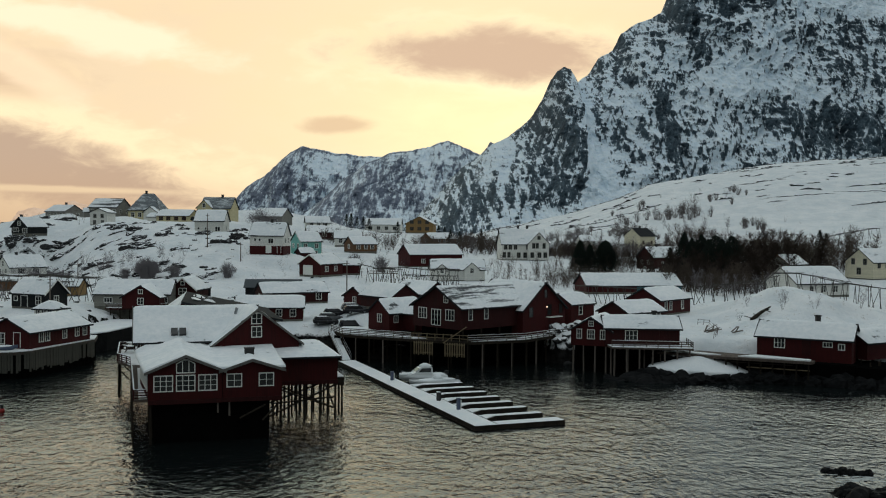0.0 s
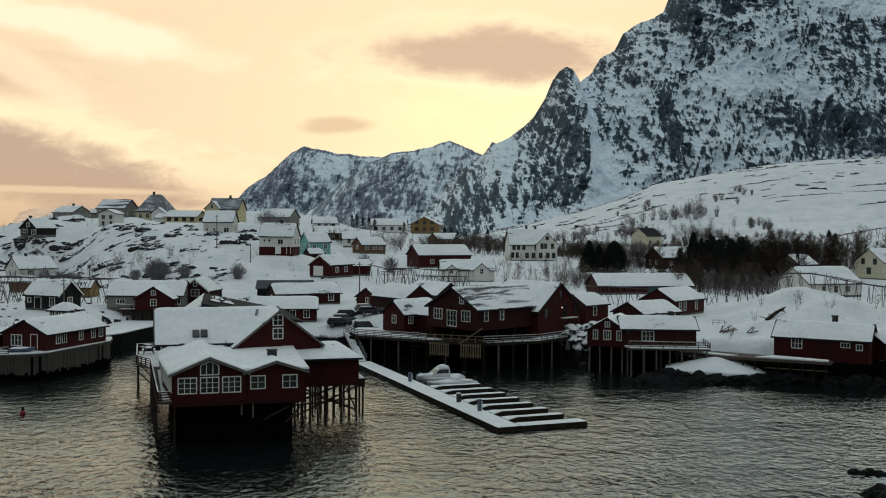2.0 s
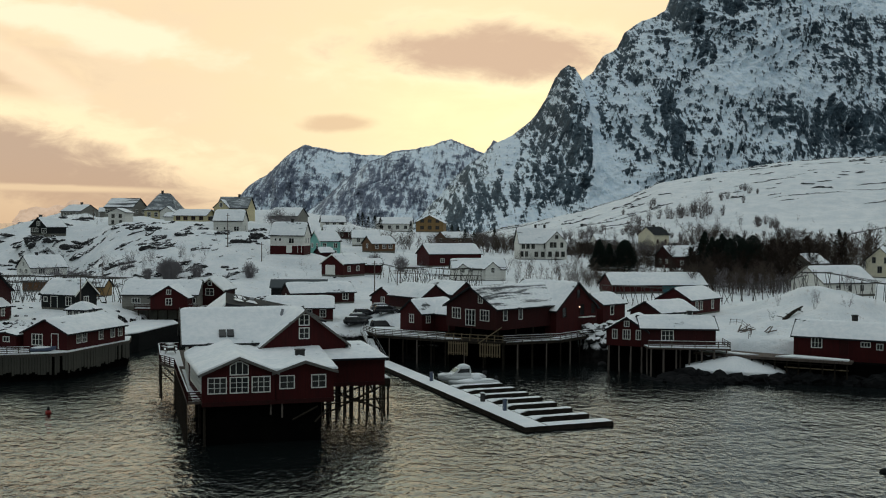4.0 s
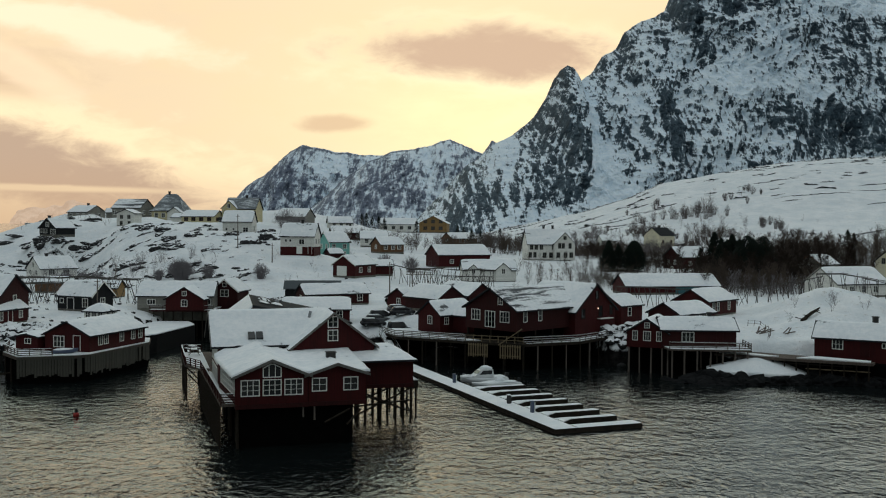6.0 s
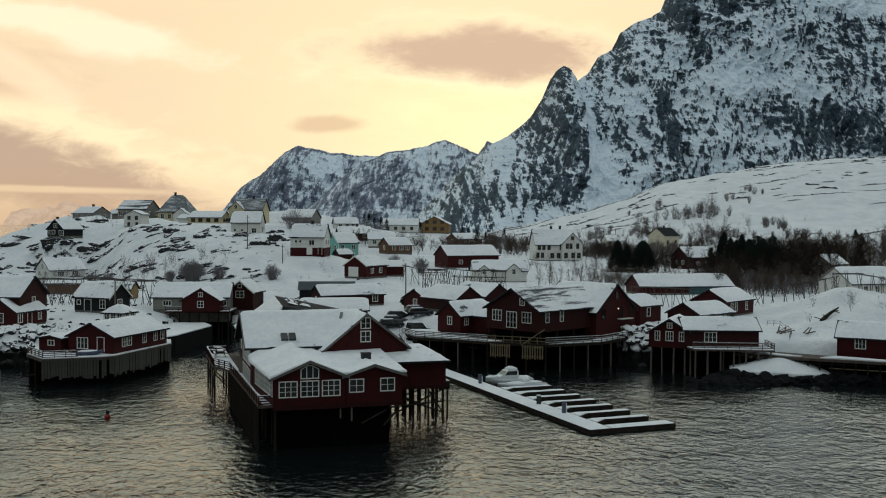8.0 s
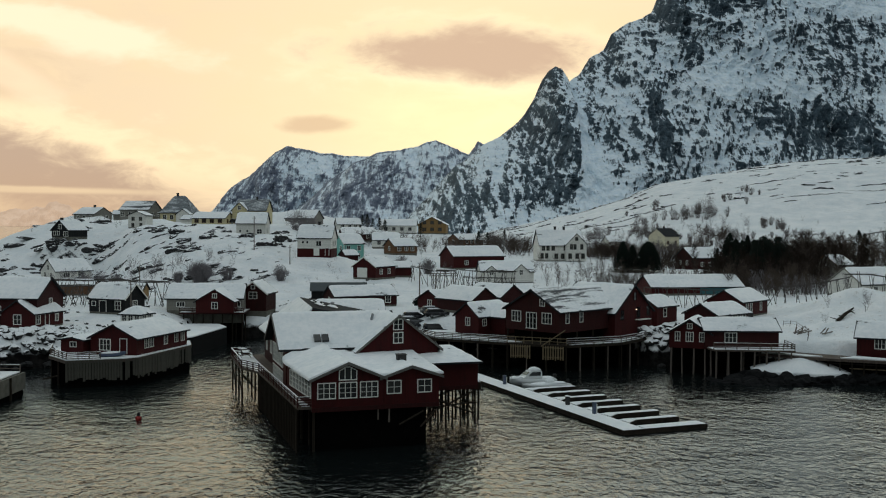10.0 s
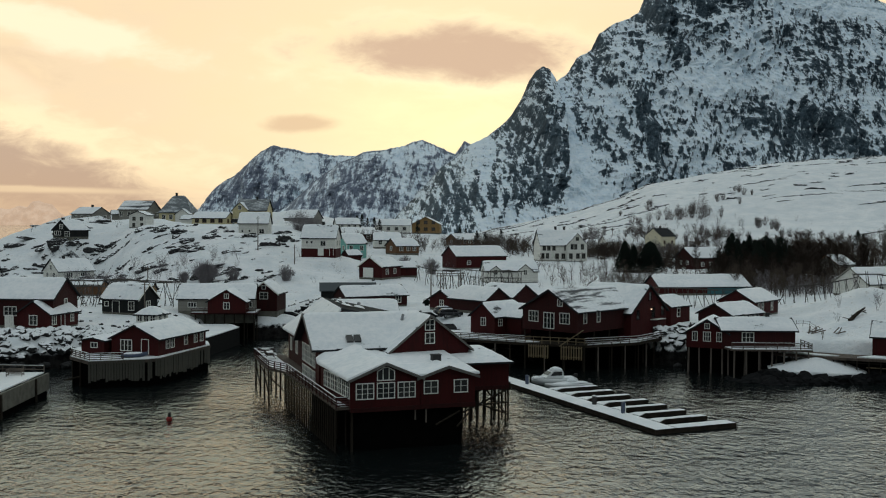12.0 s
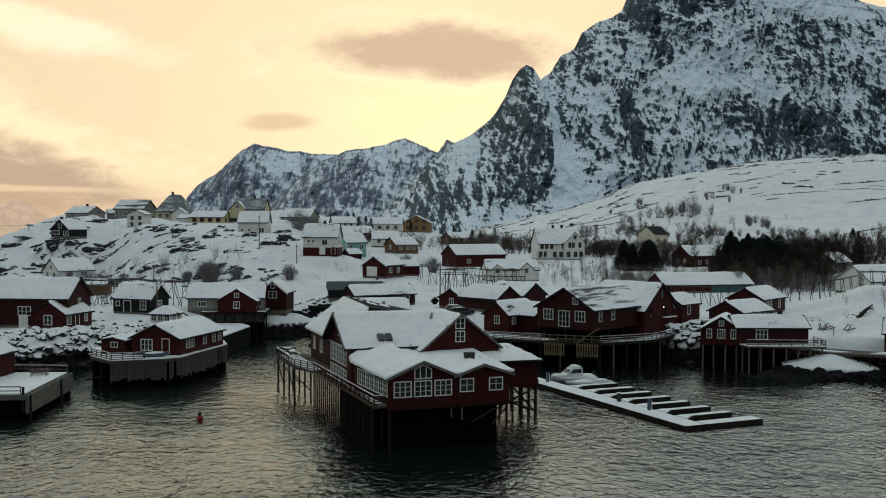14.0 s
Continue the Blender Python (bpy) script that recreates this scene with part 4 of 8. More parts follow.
plan("house", "tall cream house with a slate roof and gable dormer", -66.0, 327, 20.2, -6, 9.6, 9, 5.4, 3.4, CREAM, row_of("F", (-3.6, 0, 3.6), 4.0, 1.1, 1.3) + row_of("L", (-1.2, 1.2), 6.0, 0.9, 1.2),
     chimneys=[(1.0, 0, 0.9)], wings=[(-3.2, -3.2, -90, 5, 4.6, 5.6, 2.2)], wing_wins=[("R", 0, 6.2, 0.9, 1.2, 2, 2)], depth=0.08, worn=2)
plan("house", "white two-storey house with small windows on the slope", -61.2, 293, 17.4, -2, 8.2, 7, 4.3, 2.9, WHITE, row_of("F", (-3.0, -1.0), 2.0, 0.5, 0.6, 1, 1) + row_of("F", (2.4,), 1.9, 1.3, 1.2) + row_of("R", (0,), 2.2, 1.1, 1.2), lower=(0.8, GREY))
plan("house", "pale grey house on the slope behind bare trees", -52.5, 350, 20.0, -18, 10.5, 8, 3.4, 2.6, GREY, row_of("F", (-3, 0, 3), 1.8, 1.1, 1.2))
plan("house", "white house with a red-painted ground floor", -40.8, 267.6, 13.2, -9, 8.9, 6.4, 4.9, 3.1, WHITE,
     [("F", -3.0, 3.6, 0.5, 0.6, 1, 1), ("F", -1.8, 3.6, 0.5, 0.6, 1, 1), ("F", 1.2, 3.3, 1.3, 1.2, 2, 1)] + row_of("R", (-1.2, 1.4), 3.4, 1.0, 1.3), lower=(2.0, RED), doors=[("F", 0.6, 1.3, 1.9, TRIM), ("F", 3.4, 0.9, 1.9, RED)], chimneys=[(0.6, 0, 0.9)])
plan("house", "teal-green wooden house with white trim", -34.0, 289.5, 11.8, 33, 6.4, 6.4, 4.4, 2.6, TEAL, row_of("L", (-1.5, 1.5), 3.0, 1.0, 1.2) + row_of("F", (-1.8, 1.6), 3.0, 1.0, 1.2) + row_of("F", (-1.6, 1.4), 1.0, 1.0, 1.1), barge=TRIM, boards=TRIM)
plan("shed", "small red shed below the teal house", -33.4, 281.5, 11.2, 33, 4, 3.4, 2.0, 1.2, DARKRED)
plan("house", "red house with white bargeboards in the village", -33.6, 332, 16.0, 14, 10.5, 6.5, 2.3, 2.0, DARKRED, row_of("F", (-3, 0, 3), 1.4, 1.1, 1.1), barge=TRIM, chimneys=[(1, 0, 0.8)])
plan("house", "red house with a white garage door in its gable", -25.2, 245.5, 8.8, 58, 8.6, 6.4, 2.9, 2.1, RED, row_of("F", (-2, 1.5), 1.6, 1.0, 1.1), doors=[("L", -0.6, 2.6, 2.2, TRIM)], barge=TRIM)
plan("shed", "low red annex with a snowy roof", -19.6, 253, 8.8, 10, 6, 4.6, 2.3, 1.3, RED)
plan("barn", "long red barn with a snow-covered roof", 1.0, 290, 9.3, 24, 16, 8.6, 3.5, 2.6, RED, row_of("F", (-4, 2), 1.6, 1.0, 1.0), category="barn")
plan("house", "low white house with a central dormer", 7.8, 263, 6.9, 4, 13.5, 8, 2.9, 2.4, WHITE, row_of("F", (-4.2, 3.8), 1.4, 1.0, 1.2), wings=[(3.4, -2.8, -90, 3.6, 3.8, 3.0, 1.6), (-4.2, -2.8, -90, 3.4, 3.4, 2.8, 1.4)], wing_wins=[("R", 0, 2.6, 0.8, 1.2, 2, 2)])
plan("villa", "large white villa with two chimneys and many windows", 29.0, 314, 10.5, 6, 13.5, 8.5, 5.0, 4.4, WHITE,
     row_of("F", (-5.6, -4.2, -2.6, 1.2), 4.0, 0.9, 1.5) + row_of("F", (-6.0, -4.6), 1.6, 0.8, 1.5) + row_of("F", (-1.6, 0.4), 1.5, 1.0, 1.5),
     chimneys=[(-1.0, 0.2, 1.3), (1.8, 0.2, 1.3)], wings=[(4.2, -2.4, -90, 7.5, 6.2, 5.2, 3.2)], wing_wins=row_of("R", (-1.6, -0.5, 1.6), 4.4, 0.8, 1.5) + row_of("R", (-2.0, 0.2, 2.0), 1.6, 1.0, 1.5) + [("R", 0, 6.8, 0.8, 1.0, 2, 2)], frame=GREY, depth=0.15)
plan("house", "pale yellow house with a bare dark roof", 82.5, 396, 11.2, 38, 8.8, 7.8, 6.2, 2.8, PALE, row_of("F", (-2.4, 2.4), 3.6, 0.9, 1.2) + row_of("F", (-2.4, 2.4), 1.4, 0.9, 1.2) + row_of("R", (-1.5, 1.5), 3.6, 0.9, 1.2), chimneys=[(0, 0, 0.9)], snow="none", frame=BROWN)
plan("house", "dark red house among bare trees", 69.8, 301, 7.6, 24, 13, 8.2, 4.6, 2.8, DARKRED, row_of("L", (-1.5, 1.5), 3.0, 0.9, 1.1) + row_of("L", (0,), 1.2, 1.2, 0.9) + row_of("F", (-3, 0, 3), 2.6, 1.0, 1.1), chimneys=[(-2.6, 0, 0.9)])
for vx, vy, vz, vt, vl, vm, vlab in ((-24.0, 312, 14.4, 5, 8, WHITE, "white house with snow on its roof"), (-19.4, 300, 12.9, 30, 7.5, BROWN, "brown timber house with a snowy roof"),
                                                                        (4.5, 385, 13.4, 38, 12, BROWN, "low brown timber house with a white roof"),
                                    (-38.0, 355, 19.0, 12, 8, WHITE, "small white house at the foot of the mountain"), (58.5, 378, 13.0, 12, 5, WHITE, "small white outbuilding with snow on its roof")):
    plan("house", vlab, vx, vy, vz, vt, vl, 6.4, 2.4, 2.0, vm, row_of("F", (-2.2, 0.2, 2.2), 1.5, 1.0, 1.1) + row_of("L", (0,), 1.6, 1.0, 1.1), frame=TRIM)
plan("house", "ochre timber lodge with a broad gable facing the harbour", -3.3, 560, 16.2, 82, 12.0, 15.0, 5.0, 3.8, OCHRE, row_of("L", (-4.2, 0, 4.2), 5.8, 1.9, 1.7) + row_of("L", (-4.2, 0, 4.2), 2.2, 2.0, 1.8), over=1.2, side=1.0, frame=BROWN)
plan("house", "long white house beyond the village green", -21.8, 515, 16.6, -5, 18, 9, 4.0, 3.0, WHITE, row_of("F", (-6, -2, 2, 6), 2.2, 1.5, 1.5), frame=GREY)
# western waterfront
plan("house", "white house with grey roof edge below the knoll", -106.5, 271, 6.6, 47, 10, 7.6, 2.6, 2.9, WHITE, row_of("L", (-1.6, 1.6), 1.5, 1.0, 1.1) + row_of("L", (0,), 3.4, 0.9, 1.2) + row_of("F", (-2, 2), 1.5, 1.6, 1.2, 3, 1), chimneys=[(-1.5, 0, 0.8)])
plan("house", "white house at the edge of the western bay", -126, 262, 6.2, 10, 9, 7, 2.6, 2.6, WHITE, row_of("F", (-2, 2), 1.5, 1.2, 1.2))
plan("barn", "big dark red waterfront barn with a steep snow roof", -82.3, 168.0, 5.4, -8, 15.2, 8.6, 4.5, 2.9, DARKRED, [("F", 0.6, 2.4, 1.9, 1.3, 3, 2), ("R", 0, 3.0, 0.9, 2.2, 2, 3)], category="barn", doors=[("R", -2.0, 1.6, 2.2, DARKRED)], barge=ROOF)
plan("cabin", "small red cabin with white-framed windows beside the barn", -77.0, 165.2, 5.2, 72, 7.2, 6.0, 2.4, 1.9, RED, [("L", 0, 1.35, 1.3, 1.4, 2, 2), ("F", -2.6, 1.35, 0.9, 1.3, 2, 2), ("F", 2.0, 1.35, 0.7, 1.0, 2, 2)], doors=[("F", -0.4, 0.9, 1.9, RED)], category="cabin")
plan("cabin", "red cabin with a snowy roof at the water's edge", -92.0, 160.5, 5.0, 70, 8, 6.5, 2.3, 2.0, DARKRED, [("L", 0, 1.3, 1.2, 1.2, 2, 2)], category="cabin")
plan("cabin", "black cabin with white trim and a snow-covered roof", -68.4, 182.1, 6.0, -25, 7.8, 5.2, 2.7, 2.3, BLACK, [("F", -2.9, 1.6, 0.7, 0.7, 1, 1), ("F", 2.4, 1.4, 1.1, 1.4, 2, 2), ("R", 0, 1.5, 1.0, 1.2, 2, 2)], doors=[("F", -0.9, 1.4, 1.9, BLACK)], barge=TRIM, category="cabin")
plan("boathouse", "long pale grey boathouse with a snow-covered roof", -55.4, 197.0, 5.2, 2, 14, 8, 2.5, 2.4, GREY, row_of("F", (-4.4, 5.9), 1.3, 1.4, 0.8, 3, 1), category="boathouse", lot=False)
plan("boathouse", "red gabled boathouse with white windows", -52.6, 194.2, 5.2, 86, 8, 7.0, 2.1, 2.1, RED, [("L", 0, 1.3, 1.0, 1.1, 2, 2), ("L", 0, 3.1, 0.7, 0.7, 2, 1)], category="boathouse", lot=False, found=0)
plan("hut", "narrow red hut with a steep gable", -46.6, 202, 4.6, 82, 7, 5.2, 3.7, 2.1, DARKRED, [("L", 0, 3.2, 1.5, 1.2, 2, 2), ("L", 0, 4.8, 0.6, 0.6, 1, 1)], category="hut", barge=TRIM)
plan("cabin", "small glazed pavilion with a pyramid snow roof", -61.4, 168.5, 5.3, -20, 3.8, 3.4, 1.8, 1.1, WHITE, row_of("F", (-1.2, 0, 1.2), 1.1, 0.8, 1.0) + row_of("R", (-0.7, 0.7), 1.1, 0.8, 1.0), hip=1.7, category="cabin")
plan("shed", "ochre shed among the drying racks", -76.0, 216, 5.6, -5, 8, 4.4, 2.2, 1.4, OCHRE, doors=[("F", 0, 2.0, 2.0, BROWN)])
plan("shed", "brown open shed with a flat snow roof", -89.0, 226, 6.0, -3, 8, 4.6, 2.2, 1.0, BROWN)
# behind the restaurant
plan("boathouse", "red boathouse with a white-framed window", -26.6, 202.5, 5.6, 25, 13, 6.2, 2.2, 1.7, DARKRED, [("L", 0, 1.3, 0.8, 0.9, 2, 2), ("F", 4.6, 1.3, 1.0, 1.2, 2, 2)], category="boathouse")
plan("cabin", "red cabin with white windows near the parked cars", -27.5, 181.5, 4.3, 6, 11.5, 7, 2.3, 1.7, RED, row_of("F", (-3.6, -1.0, 1.6, 4.0), 1.3, 0.9, 1.2) + row_of("R", (-1.4, 1.2), 1.3, 0.9, 1.2), category="cabin")
plan("shed", "dark shed with a bare black roof behind the boathouse", -31.5, 212, 6.2, 4, 11, 6, 2.0, 1.3, BLACK, snow="none", roof=SLATE, category="shed")
plan("cabin", "red cabin with a tidy snow roof by the car park", -8.6, 193.0, 6.0, 41, 12.5, 6.2, 1.9, 1.6, RED, [("L", 0.2, 1.1, 0.9, 1.2, 2, 2), ("F", -3.4, 1.1, 0.8, 1.0, 2, 2)], category="cabin")
plan("cabin", "dark red cabin with a deep snow roof", -6.6, 183.8, 6.2, -52, 9.5, 6.0, 2.3, 2.0, DARKRED, [("R", 0, 1.6, 0.7, 0.8, 2, 2)], category="cabin")
plan("cabin", "red cabin tucked behind the long quay house", -1.0, 189.5, 6.2, -52, 9.5, 6.0, 2.5, 2.0, DARKRED, category="cabin")
plan("cabin", "red quay cabin with two gables and small white windows", -4.7, 168.7, 4.0, 43, 8.0, 5.2, 3.0, 2.0, RED, [("L", 0.2, 2.0, 0.9, 1.2, 2, 2), ("F", -2.6, 1.9, 0.8, 1.0, 2, 2)], category="cabin", found=0,
     wings=[(1.4, -1.8, -90, 8.0, 5.2, 2.9, 1.9)], wing_wins=[("R", 0.6, 1.9, 0.8, 0.9, 2, 2)])
# eastern side
plan("cabin", "red cabin with a snow roof below the storehouse", 40.6, 177.6, 6.2, 47, 10.4, 6.4, 2.6, 1.8, RED, row_of("F", (-3.2, -1.6, 2.4), 1.5, 0.7, 1.4, 1, 2), category="cabin", found=0.5)
plan("cabin", "low dark red boathouse under deep snow", 33.6, 166.4, 6.0, 38, 9.0, 6.4, 1.5, 1.6, DARKRED, row_of("F", (0, 1.4, 2.8), 0.8, 0.8, 0.8, 1, 1), category="cabin")
plan("storehouse", "long red and blue-green storehouse with an even snow roof", 42.3, 214.5, 7.4, 10, 20.5, 8.0, 1.6, 2.2, RED, (), category="storehouse", depth=0.3, panels=[(0.5, 10.3, BLUE)])
plan("house", "white house with a broad gable behind the drying racks", 77.5, 207, 7.6, 20, 13, 9.5, 2.6, 3.0, WHITE, row_of("F", (-3, 0, 3), 1.4, 1.0, 1.2), barge=GREY)
plan("house", "white cottage with a dark rake among trees", 91.2, 257.5, 9.6, 38, 8, 6.4, 2.4, 2.2, GREY, row_of("L", (0,), 1.5, 1.0, 1.2), barge=BROWN)
plan("house", "cream two-storey house with dark windows", 115.0, 262, 8.2, 28, 10.5, 8.5, 4.4, 3.2, PALE, row_of("L", (-1.8, 1.8), 4.4, 1.0, 1.4) + row_of("L", (0,), 2.0, 1.2, 1.6) + row_of("F", (-3, 0, 3), 3.6, 1.0, 1.4), frame=GREY)


# ---------------------------------------------------------------- quays, piles, rails
def pile_mesh(mat):
    bm = bmesh.new()
    stick(bm, (0, 0, 0), (0, 0, 1), 1.0, 0.92, 7)
    me = bpy.data.meshes.new("stilt")
    bm.to_mesh(me)
    bm.free()
    me.materials.append(mat)
    return me


PILE_MESH, PALE_PILE_MESH = pile_mesh(PILE), pile_mesh(POLE)


def pile(parent, x, y, z0, z1, r=0.13, lean=(0, 0), mesh=None):
    ob = new("stilt", mesh or PILE_MESH)
    ob.parent = parent
    d = Vector((lean[0], lean[1], z1 - z0))
    ob.matrix_basis = Matrix.LocRotScale((x, y, z0), d.to_track_quat("Z", "Y"), (r, r, d.length))


def beam(name, bm_or_none, parent, a, b, r, mat):
    bm = bmesh.new()
    stick(bm, a, b, r, r, 6)
    return part(name, bm, mat, parent)


def rail_run(parent, pts, h=1.0, rails=3, step=1.9, mat=None, snow=True, every=False):
    """Posts and level boards along a line of points; the boards carry a strip of snow."""
    mat = mat or PLANK
    for a, b in zip(pts[:-1], pts[1:]):
        a, b = Vector(a), Vector(b)
        n = max(1, round((b - a).length / step))
        along = (b - a).normalized()
        turn = math.degrees(math.atan2(along.y, along.x))
        for i in range(n + 1):
            p = a + (b - a) * i / n
            bm = bmesh.new()
            box(bm, -0.05, 0.05, -0.05, 0.05, 0, h + 0.04)
            part("post", bm, mat, parent).matrix_basis = pose(p.x, p.y, p.z, 0, 0, turn)
        ln = (b - a).length
        for k in range(rails):
            z = h * (k + 1) / rails
            bm = bmesh.new()
            box(bm, 0, ln, -0.075, -0.05, -0.11, 0)
            q = (b - a).to_track_quat("X", "Z")
            part("rail", bm, mat, parent).matrix_basis = Matrix.LocRotScale(a + Vector((0, 0, z)), q, None)
            if every and k < rails - 1:
                bm = bmesh.new()
                box(bm, 0, ln, -0.10, -0.03, 0.004, 0.04)
                part("snow_strip", bm, SNOW, parent).matrix_basis = Matrix.LocRotScale(a + Vector((0, 0, z)), q, None)
        if snow:
            bm = bmesh.new()
            box(bm, 0, ln, -0.09, 0.04, 0.005, 0.045)
            part("snow_strip", bm, SNOW, parent, "thin line of snow on the top rail").matrix_basis = Matrix.LocRotScale(a + Vector((0, 0, h)), (b - a).to_track_quat("X", "Z"), None)


def deck_slab(parent, pts, z, thick=0.28, mat=None, snow=0.10):
    """A flat deck over an outline, with a cover of snow."""
    def slab(z0, z1, shrink):
        c = sum((Vector((*p, 0)) for p in pts), Vector()) / len(pts)
        bm = bmesh.new()
        lo = [bm.verts.new((c.x + (x - c.x) * shrink, c.y + (y - c.y) * shrink, z0)) for x, y in pts]
        hi = [bm.verts.new((v.co.x, v.co.y, z1)) for v in lo]
        bm.faces.new(lo[::-1]), bm.faces.new(hi)
        for i in range(len(pts)):
            j = (i + 1) % len(pts)
            bm.faces.new((lo[i], lo[j], hi[j], hi[i]))
        return bm
    part("deck", slab(z - thick, z, 1.0), mat or PLANK, parent)
    if snow:
        part("snow_cover", slab(z + 0.004, z + snow, 0.99), SNOW, parent, "trodden snow on the deck")


# ---------------------------------------------------------------- restaurant on piles
def build_restaurant():
    e = thing("restaurant", -30.8, 106.7, 0, 15.5, "dark red timber restaurant with snowy roofs on piles over water", "building")
    FLOOR = 4.25

    def block(u, v, turn, L, W, z0, eave, rise, k, mat=RED, **kw):
        m = pose(u, v, 0, 0, 0, turn)
        wall_parts(e, m, L, W, z0, eave, rise, mat, kw.get("hip", 0))
        roof_parts(e, m, L, W, eave, rise, kw.get("roof"), kw.get("over", 0.35), kw.get("side", 0.4), kw.get("hip", 0), kw.get("snow", "both"), kw.get("depth", 0.15), k, kw.get("barge"))
        return m
    a = block(7.2, 6.9, 0, 12.0, 10.2, FLOOR, 8.7, 3.15, 1.3, over=0.85, side=0.5, barge=BARGE)
    b = block(13.0, 3.95, -84, 6.2, 9.2, FLOOR, 8.35, 3.55, 2.9, over=0.3, side=0.5, barge=BARGE)
    c = block(16.2, 3.8, 0, 11.2, 9.4, FLOOR, 7.0, 1.05, 4.1, hip=1.7, side=0.85, over=0.3, depth=0.12)
    d = block(5.35, -4.55, -90, 10.9, 6.9, FLOOR, 7.0, 1.45, 5.7, snow="none", barge=BARGE)
    w = block(11.7, -4.35, -90, 11.1, 5.7, FLOOR, 6.95, 0.95, 7.9, snow="none", barge=BARGE)

    # one sheet of snow over both wings, rising to the main block and flaring out at the western corner
    def wing_snow(u, v):
        k = (v + 10.3) / 10.9
        left = 1.5 - 0.9 * k
        lean = 7.12 + 0.035 * (v + 10.3)
        west = lean + (8.66 - 7.12) * max(0.0, min(1.0, (u - left) / (5.4 - left))) ** 0.92 if u < 5.4 else 8.66 - 0.42 * (u - 5.4)
        east = 8.10 - 0.335 * abs(u - 11.7)
        fill = 7.36 + 0.075 * max(0.0, v + 9.0) if u > 5.4 else 0.0
        join = 8.72 + 0.62 * (v - 1.9) if v > 0.4 and u < 7.6 else 0.0
        z = max(west, east, min(fill, 8.2), min(join, 8.55))
        return z + 0.05 * noise.noise((u * 0.5, v * 0.5, 3.0)) + 0.025 * noise.noise((u * 1.7, v * 1.7, 8.0))
    bm = bmesh.new()
    rows = []
    for v in np.linspace(-10.28, 2.1, 40):
        left = 1.5 - 0.9 * (v + 10.3) / 10.9 if v < 0.6 else 0.6 + (v - 0.6) * 1.6
        us = np.linspace(left, 14.9, 52)
        rows.append([bm.verts.new((u, v, wing_snow(u, v))) for u in us])
    for r0, r1 in zip(rows[:-1], rows[1:]):
        for k in range(len(r0) - 1):
            bm.faces.new((r0[k], r0[k + 1], r1[k + 1], r1[k]))
    rim = [r[0] for r in rows[::-1]] + rows[0][1:] + [r[-1] for r in rows[1:]]
    low = [bm.verts.new((q.co.x, q.co.y, q.co.z - 0.22)) for q in rim]
    for k in range(len(rim) - 1):
        bm.faces.new((rim[k], low[k], low[k + 1], rim[k + 1]))
    part("snow_cover", bm, ROOFSNOW, e, "soft white snow lying over the joined wing roofs", True)
    bm = bmesh.new()
    foot = [bm.verts.new((u, v, 4.25)) for u, v in ((1.86, -9.98), (3.2, -9.98), (3.2, 0.6), (1.14, 0.6))]
    head = [bm.verts.new((q.co.x, q.co.y, 6.98)) for q in foot]
    bm.faces.new(foot[::-1]), bm.faces.new(head)
    for k in range(4):
        bm.faces.new((foot[k], foot[(k + 1) % 4], head[(k + 1) % 4], head[k]))
    part("corner_wall", bm, RED, e)
    # windows
    for u in (-2.08, 0.0, 2.08):
        window(e, d @ face(10.9, 6.9, "R", u, 5.85), 1.62, 1.4, 3, 3)
    peaked_window(e, d @ face(10.9, 6.9, "R", 0.0, 6.80), 1.8, 0.95, 1.34)
    for u in (-1.75, 1.35):
        window(e, w @ face(11.1, 5.7, "R", u, 5.95), 1.3, 1.15, 2, 2)
    for z in (9.5, 10.95):
        window(e, b @ face(6.2, 9.2, "R", -0.1, z), 0.98, 1.05, 2, 2)
    for i in range(7):
        window(e, pose(1.83 - 0.0681 * (0.75 + i * 1.28), -9.2 + i * 1.28, 5.98, 0, 0, -86.1), 1.05, 1.5, 2, 3)
    for i in range(5):
        window(e, a @ face(12.0, 10.2, "L", -3.6 + i * 1.5, 7.3), 1.25, 1.9, 2, 3)
        window(e, a @ face(12.0, 10.2, "L", -3.6 + i * 1.5, 5.0), 1.25, 1.6, 2, 3)
    window(e, a @ face(12.0, 10.2, "L", 0.0, 10.0), 1.2, 1.2, 2, 2)
    # roof lights and ventilation box
    for u in (4.66, 5.52):
        bm = bmesh.new()
        box(bm, -0.36, 0.36, -0.5, 0.5, 0.02, 0.42)
        part("roof_light", bm, GLASS, e, "dark tilted roof light").matrix_basis = pose(u, 2.62, 9.28, 36.0, 0, 0)
    bm = bmesh.new()
    box(bm, -0.45, 0.45, -0.4, 0.4, -0.4, 0.32), box(bm, -0.52, 0.52, -0.46, 0.46, 0.32, 0.4)
    part("vent_box", bm, SOOT, e).matrix_basis = pose(11.8, -5.7, 8.2)
    bm = bmesh.new()
    stick(bm, (0, 0, 0), (0, 0, 0.9), 0.16, 0.16, 8)
    part("stove_pipe", bm, METAL, e).matrix_basis = pose(11.3, 5.4, 10.9, 0, 14, 0)
    # base beams and piles
    for u, v, L, W in ((8.3, 6.9, 14.4, 10.4), (18.2, 3.8, 7.3, 9.5), (5.35, -4.55, 7.0, 11.1), (11.7, -4.35, 5.8, 11.2)):
        bm = bmesh.new()
        box(bm, u - L / 2, u + L / 2, v - W / 2, v + W / 2, FLOOR - 0.4, FLOOR + 0.02)
        part("floor_frame", bm, DARKRED, e)
    # solid black block added as the shade under the floor
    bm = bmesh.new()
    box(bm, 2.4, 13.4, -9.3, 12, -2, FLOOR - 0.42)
    part("crib", bm, UNDER_SHADE, e, "black block painting in the shade under the floor")
    rnd = random.Random(3)
